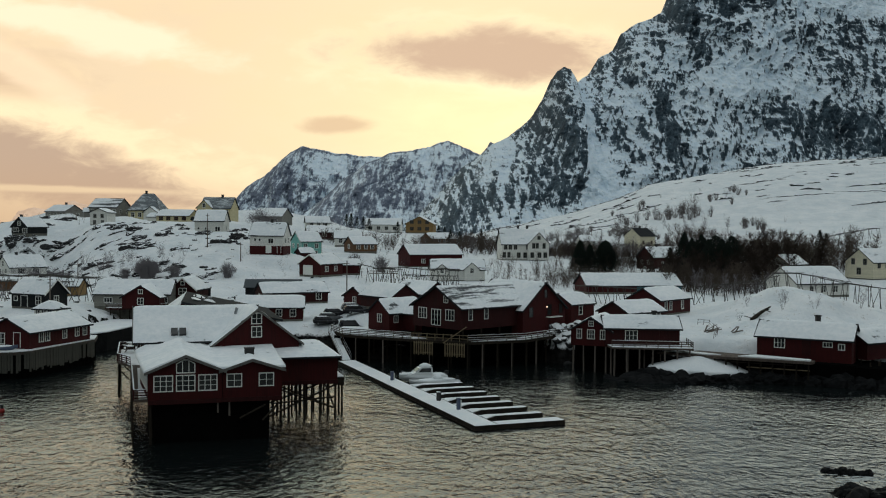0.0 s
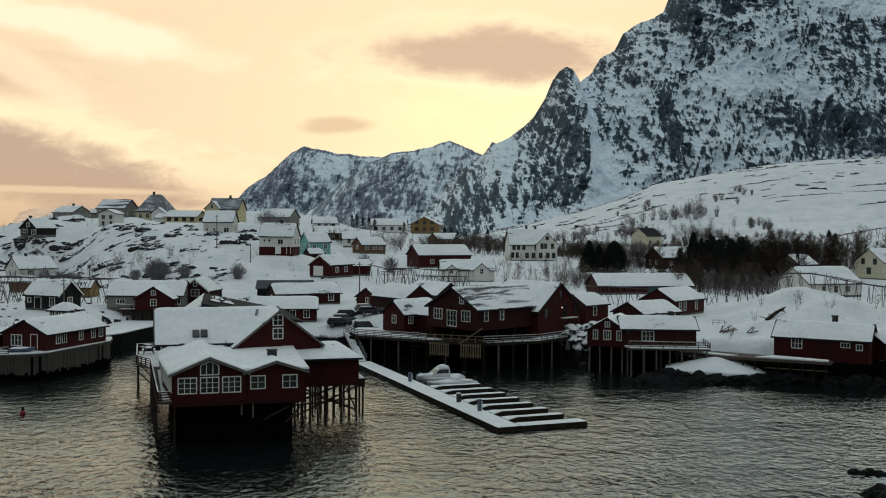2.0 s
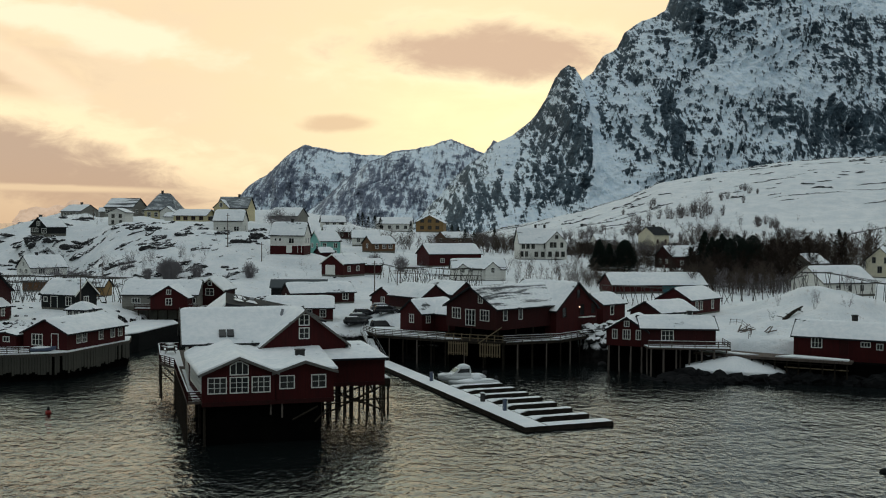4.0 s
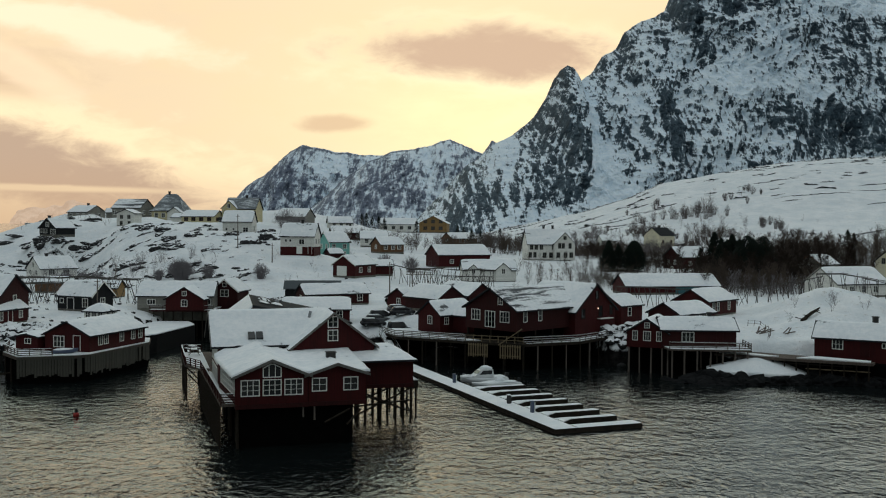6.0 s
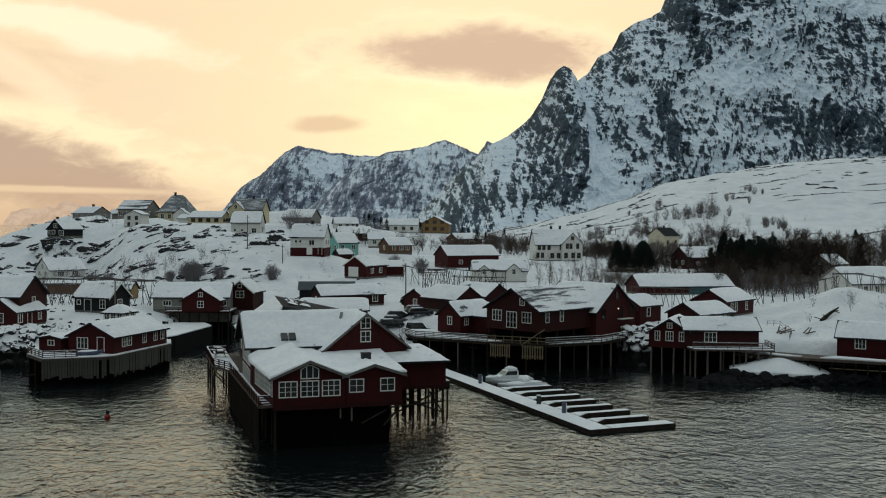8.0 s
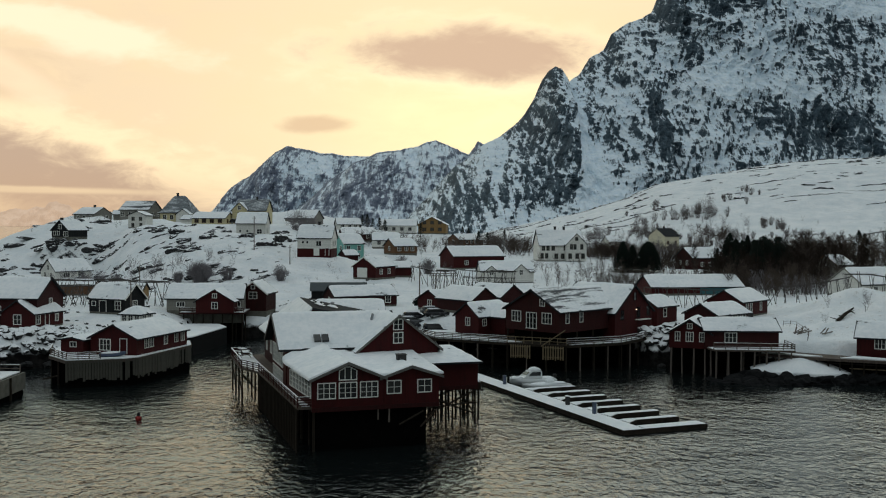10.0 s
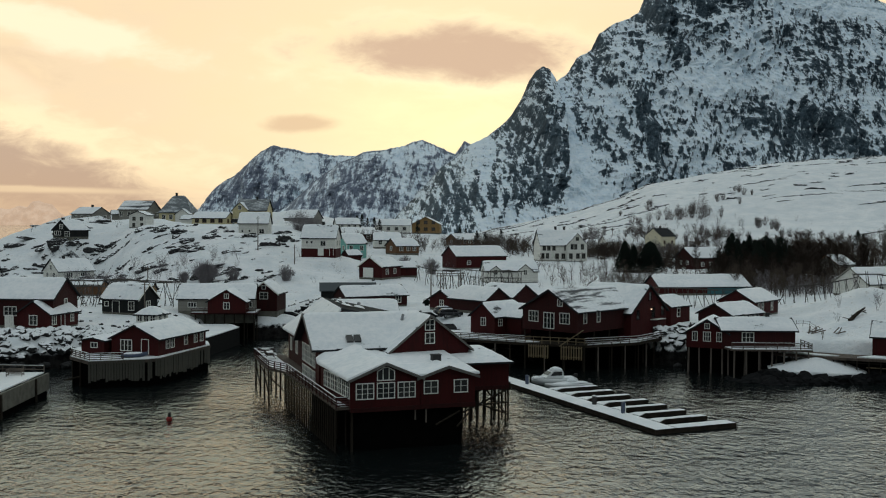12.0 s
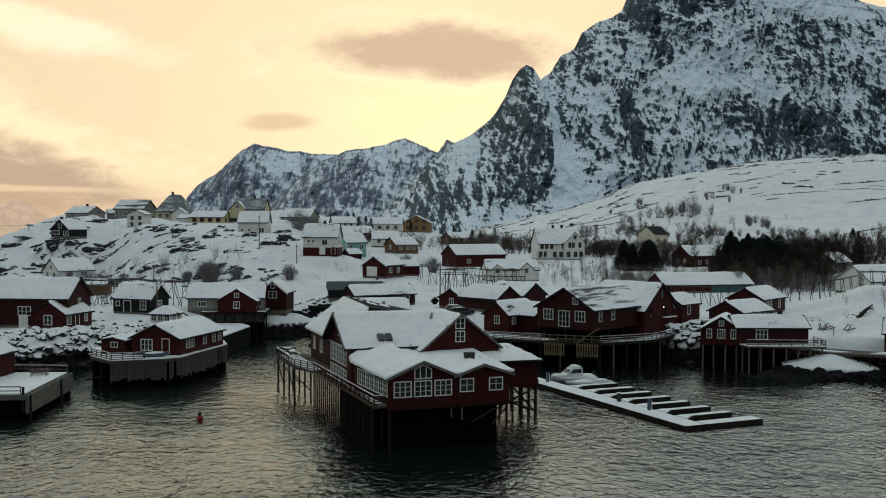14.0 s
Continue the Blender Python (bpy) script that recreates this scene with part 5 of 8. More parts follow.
    for i in range(8):
        for j in range(7):
            u, v = 2.2 + i * 2.75, -9.6 + j * 3.05
            if v < 0.5 and u > 15 or v < -9 and u > 3:
                continue
            pile(e, u + rnd.uniform(-0.2, 0.2), v + rnd.uniform(-0.2, 0.2), -2.5, FLOOR - 0.4, rnd.uniform(0.12, 0.17))
    for i in range(9):
        pile(e, 14.9 + i * 0.84, -0.6 + rnd.uniform(-0.1, 0.5), -2.5, FLOOR - 0.4, rnd.uniform(0.10, 0.15))
        pile(e, 14.9 + i * 0.84, 3.4 + rnd.uniform(-0.4, 0.5), -2.5, FLOOR - 0.4, rnd.uniform(0.10, 0.15))
    for p, q in (((14.4, -0.7, 0.5), (21.6, -0.7, 3.7)), ((15.0, -0.8, 3.6), (21.4, -0.8, 1.2)), ((14.6, -0.8, 1.9), (21.7, -0.8, 2.4)), ((10.5, -9.8, 2.2), (13.0, -9.8, 3.45)), ((12.7, -9.8, 1.9), (14.1, -9.8, 3.35)),
                 ((21.6, -0.7, 1.0), (21.6, 8.0, 3.4)), ((14.8, 3.4, 1.2), (21.6, 3.4, 3.6)), ((15.4, 1.4, 3.6), (21.6, 1.4, 0.9))):
        beam("brace", None, e, p, q, 0.10, PILE)
    # broken stubs of old pale piles under the front wall
    pile(e, 8.4, -9.75, 2.8, FLOOR - 0.3, 0.09, mesh=PALE_PILE_MESH)
    pile(e, 9.5, -9.75, 2.48, FLOOR - 0.3, 0.10, mesh=PALE_PILE_MESH)
    # long rear building: steep snowy western slope, shallow bare eastern slope; its ridge runs a little askew
    def swing(bm):
        for q in bm.verts:
            if q.co.y < 12 and abs(q.co.x - 7.0) < 0.01:
                q.co.x = 5.65
    bm = bmesh.new()
    prism(bm, [(2.5, FLOOR), (16.6, FLOOR), (16.6, 9.7), (7.0, 11.85), (2.5, 8.5)], 11.2, 28.2)
    swing(bm)
    part("wall", bm, DARKRED, e)
    bm = bmesh.new()
    prism(bm, [(7.0, 11.84), (17.4, 9.60), (17.45, 9.82), (7.0, 12.1)], 11.0, 28.6)
    swing(bm)
    part("roof", bm, ROOF, e, "dark bare roof slope swept by the wind")
    bm = bmesh.new()
    prism(bm, [(7.0, 11.84), (7.0, 12.12), (1.75, 8.26), (1.8, 8.0)], 11.0, 28.6)
    swing(bm)
    part("snow_cover", bm, ROOFSNOW, e)

    def drift(cu, cv, ru, rv, thick):
        """A thin patch of snow left on the bare slope."""
        bm = bmesh.new()
        rings = []
        for q in (1.0, 0.75, 0.45):
            rings.append([bm.verts.new((cu + ru * q * math.cos(t) * (1 + 0.25 * noise.noise((math.cos(t), math.sin(t), cu))), cv + rv * q * math.sin(t), 12.12 - 0.218 * (cu + ru * q * math.cos(t) - 7.0) + thick * (1 - q * q))) for t in np.linspace(0, math.tau, 17)[:-1]])
        for r0, r1 in zip(rings[:-1], rings[1:]):
            for k in range(16):
                bm.faces.new((r0[k], r0[(k + 1) % 16], r1[(k + 1) % 16], r1[k]))
        bm.faces.new(rings[-1])
        part("snow_patch", bm, SNOW, e, "", True)
    drift(9.3, 17.2, 0.7, 0.9, 0.3), drift(8.3, 22.4, 0.75, 2.2, 0.25), drift(7.6, 16.6, 0.6, 1.6, 0.15)
    for u in (7.75, 8.45):
        beam("roof_batten", None, e, (u, 20.0, 12.25 - 0.234 * (u - 7.0)), (u + 0.3, 25.4, 12.25 - 0.234 * (u - 6.7)), 0.09, ROOF)
    bm = bmesh.new()
    stick(bm, (0, 0, -0.2), (0, 0, 0.35), 0.22, 0.22, 10), stick(bm, (0, 0, 0.35), (0, 0, 0.5), 0.32, 0.12, 10)
    part("roof_cowl", bm, METAL, e).matrix_basis = pose(9.3, 17.4, 11.75)
    window(e, pose(2.5, 26.0, 6.4, 0, 0, -90), 0.9, 1.5, 2, 3)
    window(e, pose(2.5, 22.0, 6.4, 0, 0, -90), 1.2, 1.5, 2, 2)
    # gallery along the western side
    GAL = 4.3
    deck_slab(e, [(0.5, -9.6), (2.0, -9.6), (2.0, 0), (1.2, 0.3), (1.2, 13), (2.6, 18), (2.6, 31), (-1.6, 31), (-1.6, 19), (0.0, 15)], GAL, 0.22, PLANK, 0)
    deck_slab(e, [(1.1, 15), (1.1, 30.8), (-1.3, 30.8), (-1.3, 19.5), (-0.1, 15.2)], GAL + 0.024, 0.02, PLANK, 0.035)
    deck_slab(e, [(1.0, -9.4), (1.8, -9.4), (1.1, 12.5), (0.8, 12.5)], GAL + 0.024, 0.02, PLANK, 0.04)
    rail_run(e, [(1.9, -9.6, GAL), (0.55, -9.6, GAL), (0.05, 15, GAL), (-1.55, 19, GAL), (-1.55, 31, GAL), (1.0, 31, GAL)], 1.0, 4, 1.7, DARKRED)
    for i in range(27):
        v = -9.5 + i * 0.95
        pile(e, 0.45 - max(0, v + 9.5) * 0.015, v, -2.5, GAL - 0.1, 0.09)
    for v in (19.5, 23, 26.5, 30.6):
        for u in (-1.4, 0.6):
            pile(e, u, v, -2.5, GAL - 0.1, 0.12)
    for v in (19.5, 26.5):
        beam("brace", None, e, (-1.4, v, 3.3), (0.6, v, 1.2), 0.08, PILE)
        beam("brace", None, e, (-1.4, v, 1.0), (-1.4, v + 4, 3.2), 0.08, PILE)
    # small landing at the eastern corner
    deck_slab(e, [(21.9, 1.5), (23.0, 1.5), (23.0, 6), (21.9, 6)], FLOOR - 0.1, 0.9, PILE)
    for v in (1.7, 3.6, 5.7):
        pile(e, 22.8, v, -2.5, FLOOR - 0.9, 0.12)


# picnic tables on the gallery
def picnic_table(x, y, z, turn, label):
    e = thing("picnic_table", x, y, z, turn, label, "table", "outdoor tables")
    for nm, x0, x1, z0 in (("tabletop", -0.4, 0.4, 0.72), ("bench", -0.85, -0.58, 0.44), ("bench", 0.58, 0.85, 0.44)):
        bm = bmesh.new()
        box(bm, x0, x1, -0.9, 0.9, z0, z0 + 0.05)
        part(nm, bm, PLANK, e)
        bm = bmesh.new()
        box(bm, x0 + 0.02, x1 - 0.02, -0.88, 0.88, z0 + 0.054, z0 + 0.15)
        part("snow_cover", bm, SNOW, e)
    for y in (-0.65, 0.65):
        for s in (-1, 1):
            beam("leg", None, e, (s * 0.7, y, 0), (s * 0.2, y, 0.72), 0.04, PLANK)
        beam("crossbar", None, e, (-0.8, y, 0.42), (0.8, y, 0.42), 0.035, PLANK)


# ---------------------------------------------------------------- quay house to the west
def build_quay_house():
    q = thing("quay", 0, 0, 0, 0, "timber-faced quay with upright weathered planks and a snowy deck", "quay")
    rim = [(-66.2, 141.2), (-62.2, 135.9), (-55.0, 138.0), (-53.6, 139.2), (-49.4, 153.6), (-50.6, 158.5), (-63.0, 160.0), (-68.0, 150.0)]
    deck_slab(q, rim, 3.6, 0.4, PLANK, 0.12)
    # black hull put in as the shade behind the quay planks
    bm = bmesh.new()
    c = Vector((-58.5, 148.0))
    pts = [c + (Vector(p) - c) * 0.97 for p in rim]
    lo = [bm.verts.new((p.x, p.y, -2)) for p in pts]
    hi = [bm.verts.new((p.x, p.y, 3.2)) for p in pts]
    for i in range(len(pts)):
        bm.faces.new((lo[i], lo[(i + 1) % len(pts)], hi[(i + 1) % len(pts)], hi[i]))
    part("core", bm, UNDER_SHADE, q, "black block that stands for shade under the deck")
    rnd = random.Random(8)
    for i in (1, 2, 3):
        a, b = Vector(rim[i]), Vector(rim[i + 1])
        d = (b - a).normalized()
        n = int((b - a).length / 0.36)
        turn = math.degrees(math.atan2(d.y, d.x))
        for k in range(n):
            p = a + d * (k + 0.5) * 0.36
            if rnd.random() < 0.06:
                continue
            bm = bmesh.new()
            box(bm, -rnd.uniform(0.15, 0.178), rnd.uniform(0.15, 0.178), -rnd.uniform(0.03, 0.12), 0.02, rnd.uniform(0.7, 1.3) - 3.6, -rnd.uniform(0.02, 0.12))
            part("plank", bm, QUAY, q).matrix_basis = pose(p.x, p.y, 3.6, rnd.uniform(-1, 1), 0, turn)
    rail_run(q, [(-58.0, 137.3, 3.62), (-62.1, 136.1, 3.62), (-66.0, 141.3, 3.62), (-67.6, 147.0, 3.62)], 1.0, 4, 1.6, PLANK)
    for x, y in ((-65.8, 141.2), (-66.6, 144.2), (-67.3, 147.0), (-64.0, 138.6)):
        pile(q, x, y, -2.5, 3.5, 0.13)
    beam("brace", None, q, (-66.4, 139.5, 0.6), (-62.5, 138.6, 1.6), 0.14, PILE)


plan("quay_house", "dark red quay house with white-framed windows and a snow roof", -55.5, 147.9, 3.68, 72, 13.3, 7.2, 2.35, 1.75, RED,
     [("L", -1.3, 1.35, 1.6, 1.4, 3, 2)] + row_of("F", (-4.2, -2.9, 0.8, 3.6, 5.4), 1.45, 0.8, 1.2), found=0, lot=False, doors=[("L", 1.6, 1.0, 2.0, RED)], category="house",
     chimneys=(), depth=0.3)
plan("annex", "flat-roofed dark red annex beside the quay house", -62.6, 145.6, 3.68, 72, 6.0, 3.6, 1.9, 0.35, RED, [("L", 0.2, 1.3, 0.9, 0.6, 2, 1)], found=0, lot=False, category="annex", depth=0.3)


# ---------------------------------------------------------------- concrete quay in the western foreground
def build_concrete_quay():
    q = thing("concrete_quay", 0, 0, 0, 0, "concrete quay with a snow-covered deck and wooden rails", "quay")
    # black body: shade under the open deck is put into its colour
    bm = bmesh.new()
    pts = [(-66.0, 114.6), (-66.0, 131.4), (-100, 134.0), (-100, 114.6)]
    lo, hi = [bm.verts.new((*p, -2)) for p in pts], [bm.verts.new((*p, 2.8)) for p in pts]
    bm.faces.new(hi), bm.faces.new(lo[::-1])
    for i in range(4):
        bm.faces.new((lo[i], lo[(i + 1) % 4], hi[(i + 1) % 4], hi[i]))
    part("quay_core", bm, UNDER_SHADE, q, "black block for the shade under the concrete deck")
    bm = bmesh.new()
    prism(bm, [(-66.0, 0.9), (-65.75, 0.7), (-65.75, 2.8), (-66.0, 2.8)], 114.5, 131.5)
    part("quay_wall", bm, CONCRETE, q, "mottled concrete wall above the tide line")
    bm = bmesh.new()
    box(bm, -100, -66.0, 114.3, 114.6, 2.3, 2.8)
    part("deck_edge", bm, CONCRETE, q)
    bm = bmesh.new()
    box(bm, -99.8, -66.25, 114.9, 131.0, 2.804, 2.95)
    part("snow_cover", bm, SNOW, q)
    for y in (115.2, 126.4):
        bm = bmesh.new()
        box(bm, -65.74, -65.55, y - 0.15, y + 0.15, -1.5, 2.75)
        part("fender", bm, PILE, q)
    rail_run(q, [(-66.6, 114.8, 2.85), (-99, 114.8, 2.85)], 0.9, 2, 2.4, POLE)
    rail_run(q, [(-66.3, 131.2, 2.85), (-77, 132.4, 2.85)], 0.9, 2, 2.4, POLE)
    pile(q, -66.3, 114.7, 1.0, 3.7, 0.16)


def build_pallet(x, y, z):
    e = thing("wooden_crate", x, y, z, 8, "open grey wooden crate standing in the snow", "crate")
    for a, b in (((-0.9, -0.6), (0.9, -0.6)), ((0.9, -0.6), (0.9, 0.6)), ((0.9, 0.6), (-0.9, 0.6)), ((-0.9, 0.6), (-0.9, -0.6))):
        for zz in (0.2, 0.5, 0.8):
            beam("board", None, e, (*a, zz), (*b, zz), 0.05, POLE)
        beam("corner_post", None, e, (*a, 0), (*a, 0.9), 0.05, POLE)


plan("boat_shed", "red boat shed on the concrete quay with snow on its roof", -76.5, 127.0, 2.85, 80, 8.5, 6.5, 3.0, 1.9, RED, [("L", 0, 1.6, 1.0, 1.0, 2, 2)], found=0, lot=False, category="shed", barge=TRIM)


# ---------------------------------------------------------------- long red quay house in the middle
def build_boardwalk():
    q = thing("boardwalk", 0, 0, 0, 0, "timber boardwalk on piles with white-snowed rails", "boardwalk")
    rim = [(-15.0, 165.0), (-13.0, 159.6), (-2.2, 153.8), (6.2, 150.2), (15.2, 153.8), (20.4, 160.0), (20.6, 166), (16, 172), (-14, 172)]
    deck_slab(q, rim, 3.9, 0.35, PILE, 0)
    deck_slab(q, [(-14.8, 165.0), (-12.9, 159.9), (-2.4, 154.1), (0.2, 154.6), (-3.6, 158.6), (-9.0, 165.0), (-9.0, 171.5), (-13.8, 171.5)], 3.93, 0.02, PLANK, 0.10)
    deck_slab(q, [(6.6, 150.7), (15.0, 154.1), (20.0, 160.2), (20.2, 165.6), (18.5, 162.5), (13.9, 156.3)], 3.93, 0.02, PLANK, 0.08)
    rail_run(q, [(-15.2, 165.0, 3.95), (-13.0, 159.7, 3.95), (-2.2, 153.9, 3.95)], 1.0, 4, 1.6, None, True, True)
    rail_run(q, [(6.2, 150.3, 3.95), (15.1, 153.9, 3.95), (20.3, 160.0, 3.95), (22.6, 160.6, 3.95)], 1.0, 3, 1.7, None, True, True)
    rail_run(q, [(-2.2, 153.9, 3.95), (6.2, 150.3, 3.95)], 1.0, 2, 1.4, TAN, False)
    rnd = random.Random(5)
    for i in range(len(rim) - 4):
        a, b = Vector(rim[i]), Vector(rim[i + 1])
        n = max(2, int((b - a).length / 2.4))
        for k in range(n):
            p = a + (b - a) * k / n
            pile(q, p.x, p.y + 0.2, -2.5, 3.6, rnd.uniform(0.10, 0.14), (0, 0), PALE_PILE_MESH if k % 2 else None)
            pile(q, p.x + 0.5, p.y + 4.2, -2.5, 3.6, rnd.uniform(0.11, 0.16))
    # added black box, the painted shade behind the boardwalk piles
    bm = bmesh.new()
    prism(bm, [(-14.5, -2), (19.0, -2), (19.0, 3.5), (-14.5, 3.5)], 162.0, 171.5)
    part("crib", bm, UNDER_SHADE, q, "black box standing in for shade under the boardwalk")
    # another black box as the shade between deck and hall floor
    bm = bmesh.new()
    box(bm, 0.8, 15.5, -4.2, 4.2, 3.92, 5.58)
    part("under_floor", bm, UNDER_SHADE, q, "black box standing in for shade under the hall floor").matrix_basis = pose(1.65, 155.0, 0, 0, 0, 43)
    # pale slatted screens between the piles
    for a, b in (((-1.7, 153.4), (1.0, 152.2)), ((2.9, 151.4), (5.7, 150.1))):
        a, b = Vector(a), Vector(b)
        n = 9
        for k in range(n):
            p = a + (b - a) * k / (n - 1)
            bm = bmesh.new()
            box(bm, -0.09, 0.09, -0.03, 0.03, 1.75 + rnd.uniform(-0.1, 0.1), 3.75)
            part("slat", bm, TAN, q).matrix_basis = pose(p.x, p.y, 0, 0, 0, -24)
        for z in (2.1, 3.5):
            beam("rail", None, q, (*a, z), (*b, z), 0.06, TAN)
    beam("brace", None, q, (2.6, 151.3, 3.7), (6.0, 150.2, 6.2), 0.09, TAN)
    return q


def build_quay_hall():
    e = thing("quay_hall", 0, 0, 0, 0, "large dark red quay hall with wind-streaked snow roof", "building")
    m1 = pose(1.65 + 8.5 * math.cos(radians(43)), 155.0 + 8.5 * math.sin(radians(43)), 0, 0, 0, 43)
    wall_parts(e, m1, 17, 10.6, 5.6, 8.9, 2.95, DARKRED)
    roof_parts(e, m1, 17, 10.6, 8.9, 2.95, None, 0.4, 0.5, 0, "both", 0.12, 3.3, ROOF, True)
    for u in (-3.1, 2.9):
        window(e, m1 @ face(17, 10.6, "L", u, 7.7), 1.7, 1.5, 3, 2)
    window(e, m1 @ face(17, 10.6, "L", -0.1, 7.2), 1.9, 2.3, 3, 3)
    window(e, m1 @ face(17, 10.6, "L", 2.0, 10.0), 0.8, 0.9, 2, 2)
    for u in (-6.6, -3.2):
        window(e, m1 @ face(17, 10.6, "F", u, 7.8), 0.7, 1.5, 1, 2)
    m2 = pose(15.0, 166.2, 0, 0, 0, -47)
    wall_parts(e, m2, 11.2, 10.2, 4.0, 8.1, 4.05, RED)
    roof_parts(e, m2, 11.2, 10.2, 8.1, 4.05, None, 0.35, 0.4, 0, "both", 0.28, 6.1, ROOF)
    window(e, m2 @ face(11.2, 10.2, "F", -0.4, 5.6), 1.1, 1.6, 2, 2)
    for u, z, w, h in ((-3.2, 7.6, 0.9, 1.5), (0.3, 10.4, 0.7, 1.2), (1.2, 7.8, 1.0, 1.7), (4.0, 7.9, 0.9, 1.5)):
        window(e, m2 @ face(11.2, 10.2, "R", u, z), w, h, 1, 2, DARKRED)
    bm = bmesh.new()
    box(bm, -1.6, 1.6, -0.9, 0, 0, 0.12)
    part("canopy", bm, TRIM, e).matrix_basis = m2 @ face(11.2, 10.2, "R", 2.0, 6.6)
    bm = bmesh.new()
    bmesh.ops.create_uvsphere(bm, u_segments=8, v_segments=6, radius=0.11)
    part("wall_lamp", bm, LAMP, e, "lit warm wall lamp").matrix_basis = m2 @ face(11.2, 10.2, "R", 0.4, 8.3) @ pose(0, -0.2, 0)
    m3 = pose(24.2, 171.6, 0, 0, 0, 43)
    wall_parts(e, m3, 6, 5.5, 4.6, 8.3, 1.6, RED)
    roof_parts(e, m3, 6, 5.5, 8.3, 1.6, None, 0.3, 0.35, 0, "both", 0.24, 8.8)
    window(e, m3 @ face(6, 5.5, "F", -0.6, 7.2), 0.8, 1.3, 1, 2)
    for i in range(5):
        p = m1 @ Vector((-8 + i * 4, -5.1, 0))
        pile(e, p.x, p.y, 3.7, 5.7, 0.14)
    p = m1 @ Vector((-8.3, 5.0, 0))
    pile(e, p.x, p.y, 3.7, 5.7, 0.14)
    p = m1 @ Vector((-8.4, 0, 0))
    pile(e, p.x, p.y, 3.7, 5.7, 0.14)


# ---------------------------------------------------------------- gabled house on piles to the east
def build_pile_house():
    e = thing("pile_house", 0, 0, 0, 0, "red house on piles with white windows and a railed deck", "house")
    m1 = pose(24.1 + 4.4 * math.cos(radians(66)), 148.6 + 4.4 * math.sin(radians(66)), 0, 0, 0, 66)
    wall_parts(e, m1, 8.8, 6.0, 3.75, 6.05, 1.85, RED)
    roof_parts(e, m1, 8.8, 6.0, 6.05, 1.85, None, 0.3, 0.4, 0, "both", 0.26, 2.2, ROOF)
    window(e, m1 @ face(8.8, 6.0, "L", 0.0, 5.45), 0.95, 1.25, 3, 2)
    for u in (-1.75, 1.75):
        window(e, m1 @ face(8.8, 6.0, "L", u, 5.45), 0.6, 1.25, 2, 2)
    window(e, m1 @ face(8.8, 6.0, "L", 0.0, 7.0), 0.6, 0.65, 2, 2)
    m2 = pose(31.5, 150.0, 0, 0, 0, -4)
    wall_parts(e, m2, 10.6, 6.2, 4.0, 6.6, 1.45, DARKRED)
    roof_parts(e, m2, 10.6, 6.2, 6.6, 1.45, None, 0.35, 0.45, 0, "both", 0.28, 4.4, ROOF)
    window(e, m2 @ face(10.6, 6.2, "F", -1.6, 5.5), 1.6, 1.3, 3, 2)
    door(e, m2 @ face(10.6, 6.2, "F", 3.0, 4.25), 0.9, 2.0, DARKRED, DARKRED)
    window(e, m2 @ face(10.6, 6.2, "R", 0.6, 5.3), 0.8, 1.6, 1, 2)
    chimney(e, 33.6, 150.0, 7.9, 0.9, 0.55)
    deck_slab(e, [(26.2, 147.0), (26.4, 144.2), (37.7, 142.9), (38.0, 148), (36, 148)], 4.1, 0.25, PLANK, 0.06)
    rail_run(e, [(26.4, 144.3, 4.12), (37.6, 143.0, 4.12), (37.9, 147.8, 4.12)], 0.95, 3, 1.6)
    # black box added behind the stilts to give the dark void there
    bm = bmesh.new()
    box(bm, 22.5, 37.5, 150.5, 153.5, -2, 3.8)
    part("crib", bm, UNDER_SHADE, e, "black box standing in for shade behind the piles")
    rnd = random.Random(2)
    for x, y in [(21.7 + i * 1.5, 149.9 - i * 0.68) for i in range(4)] + [(26.8 + i * 1.75, 144.4 - i * 0.19) for i in range(7)] + [(26.8 + i * 2.4, 147.0) for i in range(5)]:
        pile(e, x, y, -1.5, 3.95, rnd.uniform(0.11, 0.15), (rnd.uniform(-0.1, 0.1), 0), PALE_PILE_MESH)


